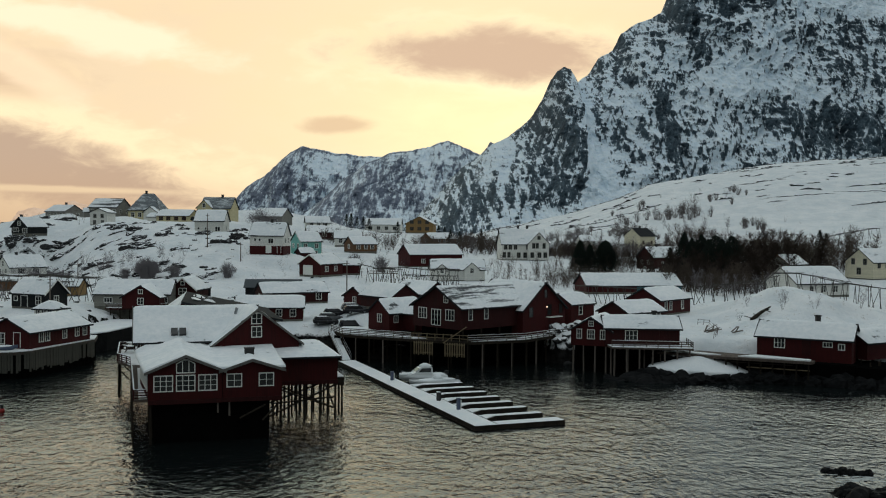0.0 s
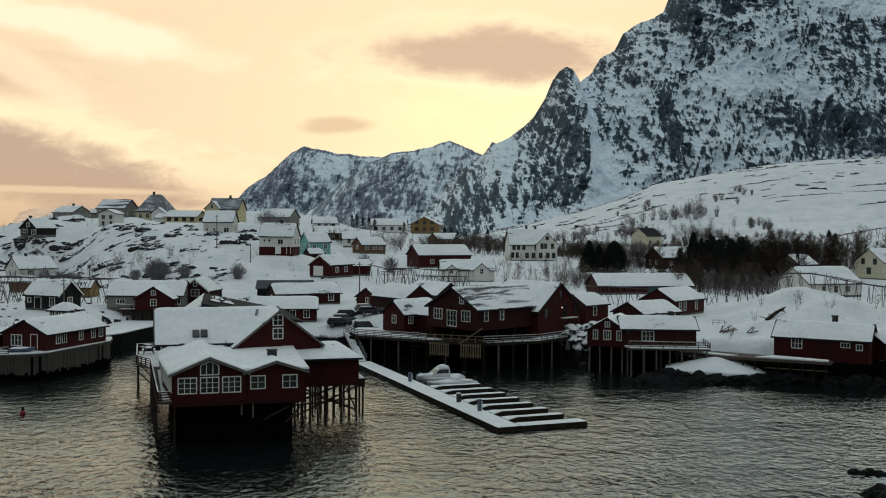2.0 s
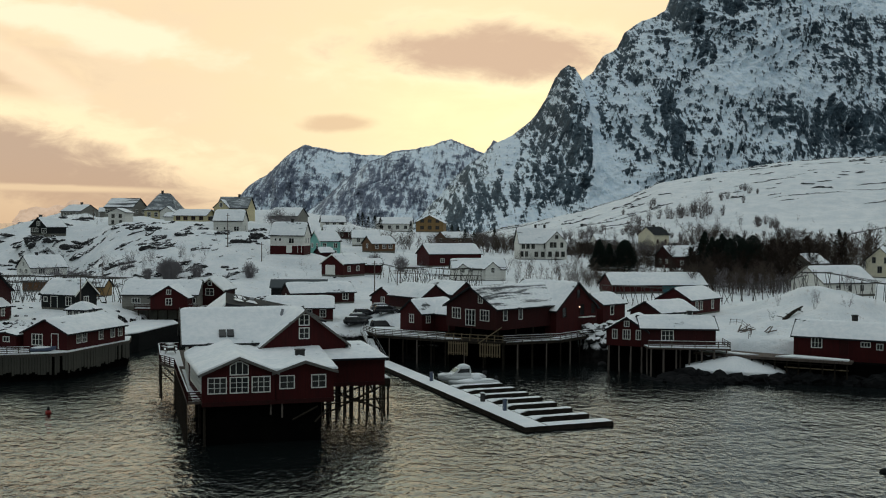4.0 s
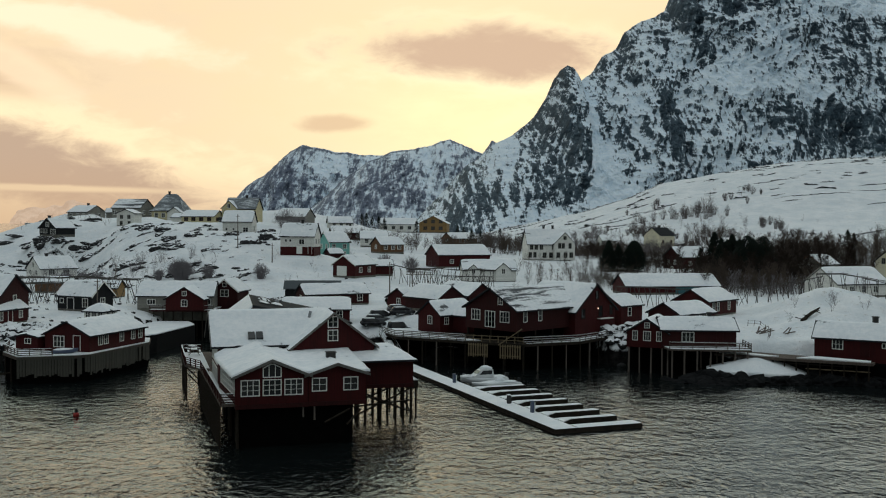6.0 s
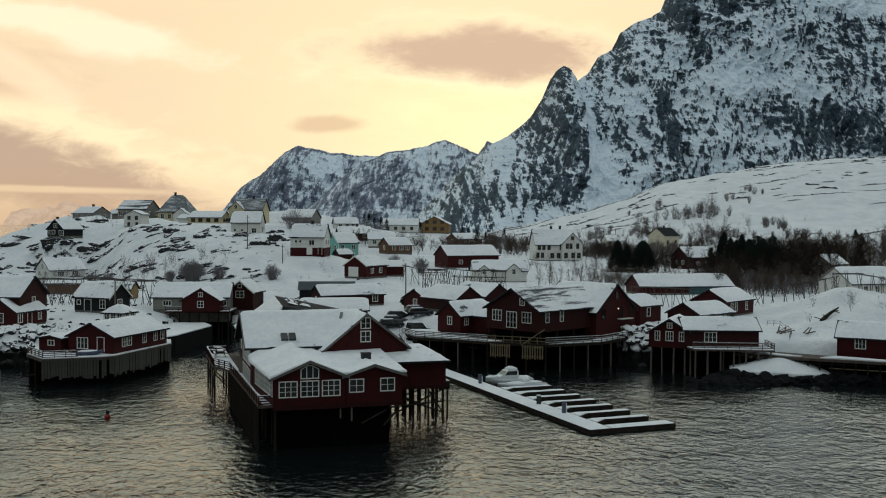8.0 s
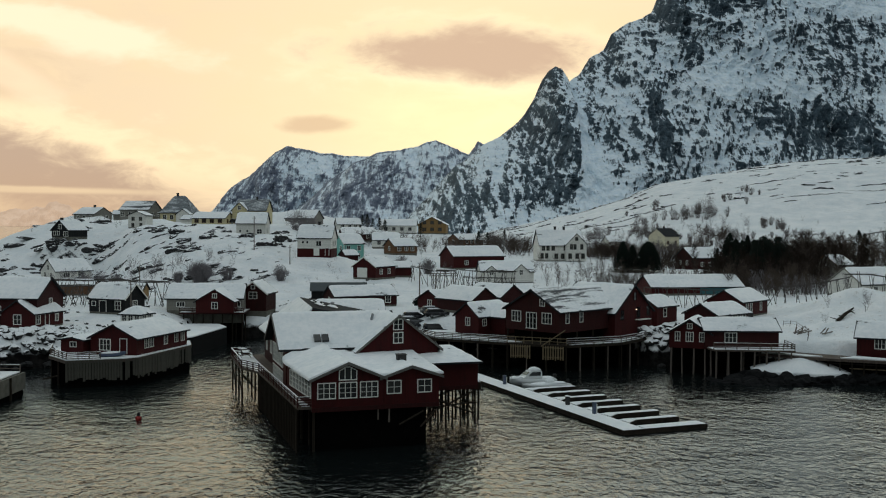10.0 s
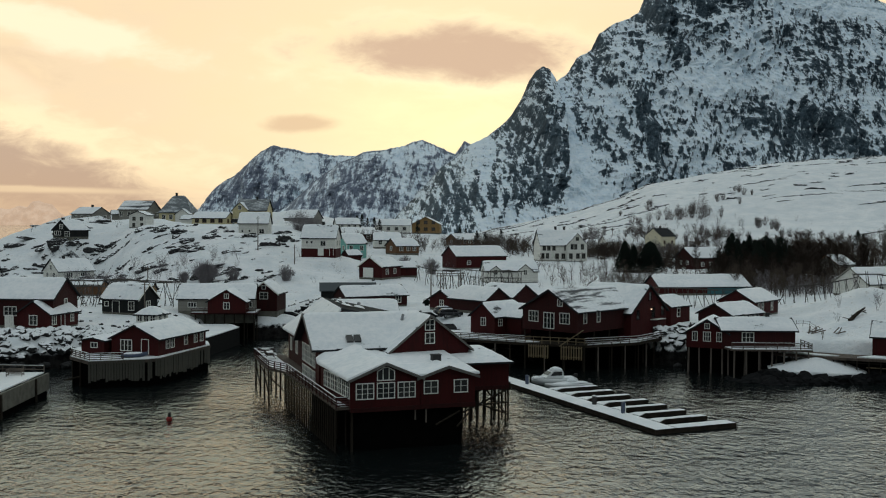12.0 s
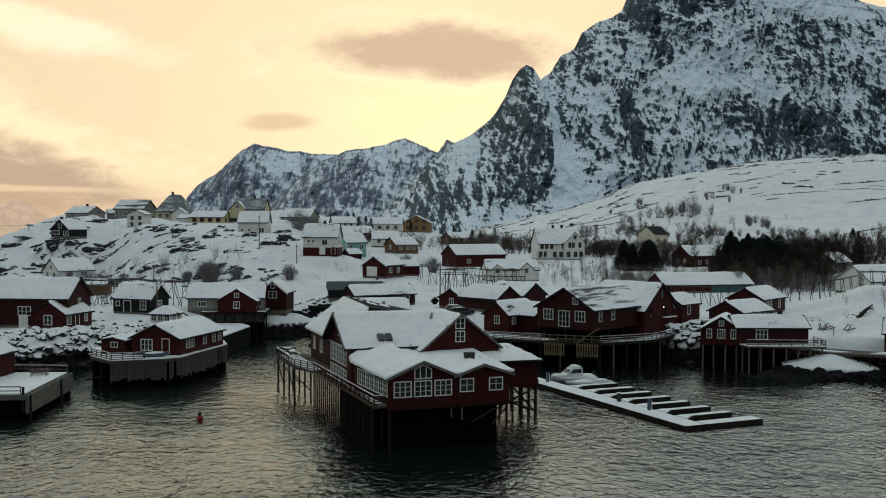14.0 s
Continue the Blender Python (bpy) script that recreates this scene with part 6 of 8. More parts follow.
# ---------------------------------------------------------------- red house by the rocks, far east
def build_rock_house():
    e = thing("rock_house", 0, 0, 0, 0, "low red house on rocks with a black chimney and snowy roof", "house")
    a = radians(-30)
    m = pose(47.0 + 6.3 * math.cos(a) - 3.2 * math.sin(a), 144.2 + 6.3 * math.sin(a) + 3.2 * math.cos(a), 0, 0, 0, -30)
    wall_parts(e, m, 12.6, 6.4, 2.6, 6.0, 1.9, RED)
    roof_parts(e, m, 12.6, 6.4, 6.0, 1.9, None, 0.35, 0.4, 0, "both", 0.2, 9.1, ROOF)
    window(e, m @ face(12.6, 6.4, "F", -3.2, 5.1), 1.3, 1.3, 3, 2)
    window(e, m @ face(12.6, 6.4, "F", 3.2, 5.2), 1.1, 0.55, 3, 1)
    window(e, m @ face(12.6, 6.4, "F", 5.0, 5.0), 0.7, 0.7, 2, 1)
    door(e, m @ face(12.6, 6.4, "F", 0.4, 3.6), 1.0, 2.0, DARKRED, DARKRED)
    window(e, m @ face(12.6, 6.4, "R", 0.0, 6.6), 0.6, 0.9, 1, 2)
    door(e, m @ face(12.6, 6.4, "R", 0.4, 3.3), 1.2, 2.2, DARKRED, DARKRED)
    p = m @ Vector((1.3, 0.4, 0))
    chimney(e, p.x, p.y, 7.4, 1.5, 0.62)
    m2 = m @ pose(7.6, 5.2, 0, 0, 0, 60)
    wall_parts(e, m2, 8, 5.2, 3.0, 5.4, 1.5, RED)
    roof_parts(e, m2, 8, 5.2, 5.4, 1.5, None, 0.3, 0.35, 0, "both", 0.24, 7.7)
    # shade under the house, built as a solid black box
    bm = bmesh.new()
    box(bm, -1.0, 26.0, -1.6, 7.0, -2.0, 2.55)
    part("crib", bm, UNDER_SHADE, e, "black shadowed space under the house front").matrix_basis = pose(47.0, 144.2, 0, 0, 0, -30)
    # landing stage along the front
    st = thing("landing_stage", 0, 0, 0, 0, "weathered landing stage under snow on short piles", "landing stage")
    deck_slab(st, [(33.5, 147.0), (40.5, 142.0), (52.0, 136.4), (53.0, 138.0), (47.0, 143.5), (40.0, 148.5)], 3.2, 0.35, PLANK, 0)
    deck_slab(st, [(34.2, 147.1), (39.6, 143.2), (41.6, 143.0), (38.0, 146.6)], 3.22, 0.02, PLANK, 0.14)
    deck_slab(st, [(43.4, 141.4), (51.9, 136.8), (52.5, 138.0), (46.6, 142.9)], 3.22, 0.02, PLANK, 0.16)
    for i in range(9):
        pile(st, 40.5 + i * 1.4, 142.4 - i * 0.68, -1.0, 3.0, 0.12)
    # black filler box painting the shade below the stage
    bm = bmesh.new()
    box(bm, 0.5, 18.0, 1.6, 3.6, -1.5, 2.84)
    part("crib", bm, UNDER_SHADE, st, "black box standing in for shade under the stage").matrix_basis = pose(40.5, 142.0, 0, 0, 0, -26)
    beam("brace", None, st, (44.5, 140.8, 1.9), (52.0, 137.2, 1.9), 0.09, TAN)
    beam("brace", None, st, (42.0, 141.8, 2.5), (50.0, 138.0, 2.5), 0.08, PILE)
    rnd = random.Random(12)
    for i in range(7):
        q = m @ Vector((6.3 + rnd.uniform(0, 5), -3 + i * 1.4, 0))
        pile(e, q.x, q.y, 0.0, 3.2, 0.12)
        beam("brace", None, e, (q.x, q.y, 2.8), (q.x + 1.4, q.y + 0.8, 0.8), 0.07, PILE)


# ---------------------------------------------------------------- floating dock
DA, DP = Vector((-0.350, 0.937, 0)), Vector((0.937, 0.350, 0))
DOCK = Matrix(((DP.x, DA.x, 0, 5.2), (DP.y, DA.y, 0, 105.2), (0, 0, 1, 0), (0, 0, 0, 1)))


def build_dock():
    e = new("floating_dock")
    e.matrix_basis = DOCK
    tagged(e, "snow-covered floating dock with finger berths", "dock")

    def pontoon(name, x0, x1, y0, y1, h=0.5, snow=0.12):
        bm = bmesh.new()
        vs = box(bm, x0, x1, y0, y1, -0.3, h)
        ob = part(name, bm, PILE, e)
        bm = bmesh.new()
        nx, ny = max(3, int((x1 - x0) / 0.5)), max(3, int((y1 - y0) / 0.5))
        g = [[bm.verts.new((x, y, h + (0.012 if i in (0, nx) or j in (0, ny) else snow + 0.05 * noise.noise((x * 0.7, y * 0.7, 2)))))
              for j, y in enumerate(np.linspace(y0 + 0.05, y1 - 0.05, ny + 1))] for i, x in enumerate(np.linspace(x0 + 0.05, x1 - 0.05, nx + 1))]
        for i in range(nx):
            for j in range(ny):
                bm.faces.new((g[i][j], g[i + 1][j], g[i + 1][j + 1], g[i][j + 1]))
        part("snow_cover", bm, SNOW, ob, "", True)
    pontoon("walkway", 0, 2.7, 0, 52.6)
    pontoon("end_pontoon", 2.72, 10.5, 0.0, 1.9)
    for k in range(7):
        pontoon("finger", 2.72, 10.15 - 0.03 * k, 4.6 + k * 3.76, 5.6 + k * 3.76, 0.48, 0.10)
    for k in range(7):
        y = 4.6 + k * 3.76
        bm = bmesh.new()
        lo = [bm.verts.new((px, py, 0.1)) for px, py in ((2.70, y - 0.02), (4.6, y - 0.02), (2.70, y - 1.5))]
        hi = [bm.verts.new((v.co.x, v.co.y, 0.5)) for v in lo]
        bm.faces.new(lo), bm.faces.new(hi[::-1])
        for i in range(3):
            bm.faces.new((lo[i], lo[(i + 1) % 3], hi[(i + 1) % 3], hi[i]))
        g = part("gusset", bm, PILE, e)
        bm = bmesh.new()
        f = [bm.verts.new((v[0], v[1], z)) for z in (0.504, 0.60) for v in ((2.70, y - 0.02), (4.5, y - 0.02), (2.70, y - 1.4))]
        bm.faces.new(f[3:]), bm.faces.new(f[2::-1])
        for i in range(3):
            bm.faces.new((f[i], f[(i + 1) % 3], f[3 + (i + 1) % 3], f[3 + i]))
        part("snow_cover", bm, SNOW, g)
    for y, x, mat, h in ((8.9, 1.8, BLUEPOST, 1.2), (14.9, 1.7, SOOT, 1.0), (31.4, 1.5, BLUEPOST, 1.1)):
        p = thing("dock_pillar", 0, 0, 0, 0, "small service pillar standing on the snowy dock", "post", "dock pillars")
        p.matrix_basis = DOCK @ pose(x, y, 0.6)
        bm = bmesh.new()
        box(bm, -0.17, 0.17, -0.17, 0.17, 0, h)
        part("column", bm, mat, p)
        bm = bmesh.new()
        box(bm, -0.2, 0.2, -0.2, 0.2, h, h + 0.1)
        part("cap", bm, SNOW if mat is SOOT else mat, p)
        bm = bmesh.new()
        box(bm, 0.25, 0.35, -0.05, 0.05, 0, h * 0.9)
        part("side_post", bm, TRIM if mat is BLUEPOST else mat, p)
    # gangway up to the quay
    g = thing("gangway", 0, 0, 0, 0, "sloping snow-covered gangway with rails", "gangway")
    a, b = DOCK @ Vector((1.2, 52.2, 0.65)), Vector((-15.0, 164.6, 3.9))
    d = b - a
    q = d.to_track_quat("Y", "Z")
    bm = bmesh.new()
    box(bm, -0.7, 0.7, 0, d.length, -0.15, 0)
    part("ramp", bm, PLANK, g).matrix_basis = Matrix.LocRotScale(a, q, None)
    bm = bmesh.new()
    box(bm, -0.6, 0.6, 0, d.length, 0.004, 0.08)
    part("snow_cover", bm, SNOW, g).matrix_basis = Matrix.LocRotScale(a, q, None)
    for s in (-0.7, 0.7):
        for z in (0.5, 1.0):
            bm = bmesh.new()
            stick(bm, (s, 0, z), (s, d.length, z), 0.03)
            part("rail", bm, METAL, g).matrix_basis = Matrix.LocRotScale(a, q, None)
        for k in range(8):
            bm = bmesh.new()
            stick(bm, (s, k * d.length / 7, 0), (s, k * d.length / 7, 1.0), 0.03)
            part("post", bm, METAL, g).matrix_basis = Matrix.LocRotScale(a, q, None)


def hull(bm, L, B, H, top=0.0):
    """A small boat's hull, bow towards +x."""
    secs = []
    for i in range(11):
        t = i / 10
        x = -L / 2 + L * t
        w = B / 2 * (1 - max(0, (t - 0.45) / 0.55) ** 2.2) * (0.9 + 0.1 * min(1, t * 4))
        sheer = H * (0.85 + 0.35 * t * t)
        keel = 0.15 * H * max(0, (t - 0.6) / 0.4) ** 2 * 4
        w = max(w, 0.03)
        secs.append([bm.verts.new(c) for c in ((x, -w, sheer), (x, -w * 0.92, sheer * 0.45 + keel), (x, -w * 0.3, keel), (x, w * 0.3, keel), (x, w * 0.92, sheer * 0.45 + keel), (x, w, sheer), (x, 0, sheer + 0.05 + top))])
    for a, b in zip(secs[:-1], secs[1:]):
        for i in range(7):
            bm.faces.new((a[i], a[(i + 1) % 7], b[(i + 1) % 7], b[i]))
    bm.faces.new(secs[0][::-1]), bm.faces.new(secs[-1])


def build_boats():
    e = thing("cabin_boat", 0, 0, 0, 0, "white cabin motorboat heaped with snow beside the dock", "boat", "moored boats")
    e.matrix_basis = DOCK @ pose(6.4, 33.0, -0.05, 0, 0, 178)
    bm = bmesh.new()
    hull(bm, 6.6, 2.3, 0.95, 0.12)
    part("hull", bm, GELCOAT, e, "", True)
    bm = bmesh.new()
    prism(bm, [(-1.25, 0.95), (2.0, 1.0), (1.2, 1.35), (0.45, 2.05), (-1.15, 2.05)], -0.82, 0.82)
    bmesh.ops.bevel(bm, geom=bm.edges[:], offset=0.07, segments=2, affect="EDGES")
    part("cabin", bm, GELCOAT, e)
    for s in (-1, 1):
        bm = bmesh.new()
        prism(bm, [(-0.95, 1.4), (0.85, 1.4), (0.35, 1.92), (-0.95, 1.92)], s * 0.83 - 0.012, s * 0.83 + 0.012)
        part("side_window", bm, GLASS, e)
    bm = bmesh.new()
    box(bm, -0.66, 0.66, -0.30, 0.30, 0.0, 0.03)
    part("windscreen", bm, GLASS, e).matrix_basis = pose(0.87, 0, 1.70, 0, 0, 90) @ pose(0, 0, 0, 43, 0, 0)

    def heap(name, x, y, z, sx, sy, sz, seed, label=""):
        bm = bmesh.new()
        bmesh.ops.create_uvsphere(bm, u_segments=18, v_segments=10, radius=1.0)
        for v in bm.verts:
            k = 1 + 0.22 * noise.noise(v.co * 1.7 + Vector((seed, 0, 0)))
            c = v.co * k
            v.co = Vector((x + sx * math.copysign(abs(c.x) ** 0.8, c.x), y + sy * math.copysign(abs(c.y) ** 0.8, c.y), z + (sz * c.z if c.z > 0 else 0.06 * c.z)))
        part(name, bm, SNOW, e, label, True)
    heap("snow_cover", -0.38, 0, 2.06, 0.85, 0.85, 0.42, 3, "thick cap of snow on the cabin")
    heap("bow_snow", 2.2, 0, 1.08, 1.0, 0.62, 0.30, 5)
    heap("stern_snow", -2.2, 0, 0.92, 0.95, 0.85, 0.24, 9)
    bm = bmesh.new()
    box(bm, -0.18, 0.18, -0.2, 0.2, 0, 0.8), box(bm, -0.28, 0.26, -0.24, 0.24, 0.62, 1.0)
    bmesh.ops.bevel(bm, geom=bm.edges[:], offset=0.05, segments=2, affect="EDGES")
    part("outboard_motor", bm, RUBBER, e).matrix_basis = pose(-3.45, 0, 0.4)
    bm = bmesh.new()
    for s in (-0.55, 0.55):
        stick(bm, (1.3, s * 1.3, 1.1), (3.0, s * 0.25, 1.55), 0.02)
    part("bow_rail", bm, METAL, e)
    e = thing("open_boat", 0, 0, 0, 0, "open white boat filled with snow beside the dock", "boat", "moored boats")
    e.matrix_basis = DOCK @ pose(6.8, 29.9, -0.1, 0, 0, 181)
    bm = bmesh.new()
    hull(bm, 6.9, 2.3, 0.72)
    part("hull", bm, GELCOAT, e, "", True)
    heap("snow_cover", -0.4, 0, 0.72, 2.7, 0.88, 0.22, 14)
    heap("console_snow", -0.6, 0.1, 0.85, 0.7, 0.55, 0.55, 21, "snow heaped over the steering console")
    bm = bmesh.new()
    box(bm, -0.17, 0.17, -0.2, 0.2, 0, 0.85)
    bmesh.ops.bevel(bm, geom=bm.edges[:], offset=0.05, segments=2, affect="EDGES")
    part("outboard_motor", bm, RUBBER, e).matrix_basis = pose(-3.5, 0, 0.3)
    # dinghy drawn up on the western quay
    e = thing("dinghy", -57.0, 139.3, 3.7, 12, "small upturned dinghy under snow on the quay", "boat")
    bm = bmesh.new()
    hull(bm, 3.4, 1.3, 0.55, 0.05)
    part("hull", bm, BLUEPOST, e, "", True)
    bm = bmesh.new()
    bmesh.ops.create_uvsphere(bm, u_segments=12, v_segments=8, radius=1.0)
    bmesh.ops.transform(bm, matrix=Matrix.LocRotScale((-0.1, 0, 0.5), None, (1.5, 0.6, 0.25)), verts=bm.verts)
    part("snow_cover", bm, SNOW, e, "", True)
    e = thing("buoy", -47.0, 114.1, 0, 0, "red mooring buoy with a dark top afloat", "buoy")
    bm = bmesh.new()
    bmesh.ops.create_uvsphere(bm, u_segments=12, v_segments=8, radius=0.34)
    part("float", bm, BUOY, e, "", True).matrix_basis = pose(0, 0, 0.15)
    bm = bmesh.new()
    stick(bm, (0, 0, 0.35), (0.03, 0, 0.85), 0.2, 0.16, 8)
    part("top_mark", bm, RUBBER, e)


def build_car(x, y, z, turn, mat, label, van=False):
    e = thing("car", x, y, z, turn, label, "car", "parked cars")
    h = 1.9 if van else 1.45
    bm = bmesh.new()
    prism(bm, [(-2.1, 0.35), (2.1, 0.35), (2.15, 0.8), (1.3, 0.95), (-2.05, 0.98), (-2.15, 0.7)], -0.85, 0.85)
    bmesh.ops.bevel(bm, geom=bm.edges[:], offset=0.06, segments=2, affect="EDGES")
    part("body", bm, mat, e, "", True)
    bm = bmesh.new()
    prism(bm, [(-2.0, 0.95), (1.25, 0.95), (0.55, h - 0.05), (0.3, h), (-1.6, h), (-1.8, h - 0.08)], -0.76, 0.76)
    bmesh.ops.bevel(bm, geom=bm.edges[:], offset=0.05, segments=2, affect="EDGES")
    cab = part("cabin", bm, mat, e, "", True)
    for s in (-1, 1):
        bm = bmesh.new()
        prism(bm, [(-1.7, 1.02), (1.0, 1.02), (0.5, h - 0.16), (-1.6, h - 0.16)], s * 0.765 - 0.01, s * 0.765 + 0.01)
        part("side_window", bm, GLASS, cab)
        for wx in (-1.35, 1.35):
            bm = bmesh.new()
            stick(bm, (wx, s * 0.70, 0.33), (wx, s * 0.88, 0.33), 0.33, 0.33, 14)
            w = part("wheel", bm, RUBBER, e)
            bm = bmesh.new()
            stick(bm, (wx, s * 0.86, 0.33), (wx, s * 0.892, 0.33), 0.19, 0.19, 10)
            part("rim", bm, METAL, w)
    bm = bmesh.new()
    box(bm, -1.55, 0.25, -0.68, 0.68, h + 0.004, h + 0.09)
    bmesh.ops.bevel(bm, geom=bm.edges[:], offset=0.04, segments=2, affect="EDGES")
    part("snow_cover", bm, SNOW, e, "", True)


# ---------------------------------------------------------------- inner harbour to the west
def build_inner_quay():
    q = thing("stone_quay", 0, 0, 0, 0, "dark stone quay with a flat snow-covered top", "quay")
    rim = [(-66, 160), (-56.0, 162), (-52.4, 168.8), (-49.7, 185.0), (-52.0, 190.4), (-66, 190.6)]
    deck_slab(q, rim, 3.0, 5.0, WETROCK, 0.16)
    d = thing("boathouse_deck", 0, 0, 0, 0, "timber deck with a low rail in front of the boathouses", "deck")
    deck_slab(d, [(-59.6, 191.0), (-47.6, 190.8), (-47.6, 199), (-59.6, 199)], 5.15, 0.3, DARKRED, 0.05)
    rail_run(d, [(-59.5, 191.1, 5.2), (-47.7, 190.9, 5.2)], 0.8, 2, 2.2, DARKRED)
    for i in range(7):
        pile(d, -58.8 + i * 1.8, 191.4, -2, 5.0, 0.13)
        pile(d, -58.6 + i * 1.8, 194.0, -2, 5.0, 0.13)
    # black box set in as the shade below the boathouse deck
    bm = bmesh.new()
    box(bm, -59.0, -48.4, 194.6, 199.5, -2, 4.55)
    part("crib", bm, UNDER_SHADE, d, "black box standing in for shade under the boathouse deck")


def build_clutter():
    """Branches, planks and posts lying on the snow bank, and a wind-bent fence."""
    rnd = random.Random(44)
    for x, y, n, ln, lab in ((44.0, 158.0, 6, 2.4, "fallen dark branches lying on the snow"), (47.9, 158.0, 3, 1.8, "loose sticks lying on the snow bank"), (-60.0, 205, 4, 2.0, "loose boards lying in the snow")):
        e = thing("driftwood", x, y, ground_z(x, y), 0, lab, "wood", "driftwood")
        for i in range(n):
            a = radians(38 + rnd.uniform(-35, 35))
            p = Vector((rnd.uniform(-0.8, 0.8), rnd.uniform(-0.8, 0.8), 0.05))
            beam("plank", None, e, p, p + Vector((math.cos(a), math.sin(a) * 0.6, rnd.uniform(0.15, 0.6))) * ln, rnd.uniform(0.05, 0.12), POLE)
    e = thing("bent_fence", 0, 0, 0, 0, "thin bent wire fence curving down the snow bank", "fence")
    line = []
    for i in range(9):
        t = i / 8
        x, y = 44.0 + 1.7 * math.sin(math.pi * t) - 0.9 * t, 165.0 - 12.5 * t
        line.append(Vector((x, y, ground_z(x, y))))
    for i, p in enumerate(line):
        beam("fence_post", None, e, p - Vector((0, 0, 0.4)), p + Vector((0.12, -0.1, 0.95)), 0.035, POLE)
        if i:
            for h in (0.45, 0.85):
                beam("wire", None, e, line[i - 1] + Vector((0.05, 0, h)), p + Vector((0.05, 0, h)), 0.025, POLE)
    e = thing("fallen_log", 0, 0, 0, 0, "large weathered log with broken branches on the snow bank", "log")
    a, b = Vector((52.2, 163.0, ground_z(52.2, 163.0) + 0.1)), Vector((56.4, 166.6, ground_z(56.4, 166.6) + 0.6))
    bm = bmesh.new()
    stick(bm, a, a.lerp(b, 0.5) + Vector((0, 0, 0.15)), 0.34, 0.28, 9), stick(bm, a.lerp(b, 0.5) + Vector((0, 0, 0.15)), b, 0.28, 0.12, 9)
    part("trunk", bm, PILE, e)
    for t, d in ((0.2, (0.3, -0.9, 0.5)), (0.35, (-0.8, -0.6, 0.2)), (0.1, (-1.2, -0.2, 0.3)), (0.6, (0.5, -0.8, 0.4)), (0.75, (0.4, -0.6, -0.2))):
        p = a.lerp(b, t)
        beam("branch", None, e, p, p + Vector(d) * 1.3, 0.07, PILE)


# ---------------------------------------------------------------- rocks, trees, racks, poles
def ico(sub):
    bm = bmesh.new()
    bmesh.ops.create_icosphere(bm, subdivisions=sub, radius=1.0)
    bm.verts.index_update()
    out = [v.co.copy() for v in bm.verts], [[v.index for v in f.verts] for f in bm.faces]
    bm.free()
    return out


BALLS = {k: ico(k) for k in (1, 2, 3, 4)}


def boulder(bm, x, y, z, sx, sy, sz, rnd, turn=None, sub=2):
    vs, fs = BALLS[sub]
    o = Vector((rnd.uniform(-50, 50), rnd.uniform(-50, 50), rnd.uniform(-50, 50)))
    q = Euler((rnd.uniform(-0.3, 0.3), rnd.uniform(-0.3, 0.3), rnd.uniform(0, 6.28) if turn is None else turn))
    m = Matrix.LocRotScale((x, y, z), q, (sx, sy, sz))
    made = []
    for c in vs:
        k = 1 + 0.45 * noise.noise(c * 1.1 + o) + (0.2 if sub < 3 else 0.32) * noise.noise(c * 3.1 + o)
        made.append(bm.verts.new(m @ (c * k)))
    for f in fs:
        bm.faces.new([made[k] for k in f])


def bmesh_foam(rnd):
    bm = bmesh.new()
    for i in range(46):
        x, y = rnd.gauss(37.0, 1.5), rnd.gauss(86.0, 0.7)
        n = 9
        c = bm.verts.new((x, y, 0.03))
        ring = [bm.verts.new((x + math.cos(k * math.tau / n) * rnd.uniform(0.12, 0.65), y + math.sin(k * math.tau / n) * rnd.uniform(0.05, 0.25), 0.012)) for k in range(n)]
        for k in range(n):
            bm.faces.new((c, ring[k], ring[(k + 1) % n]))
    return bm


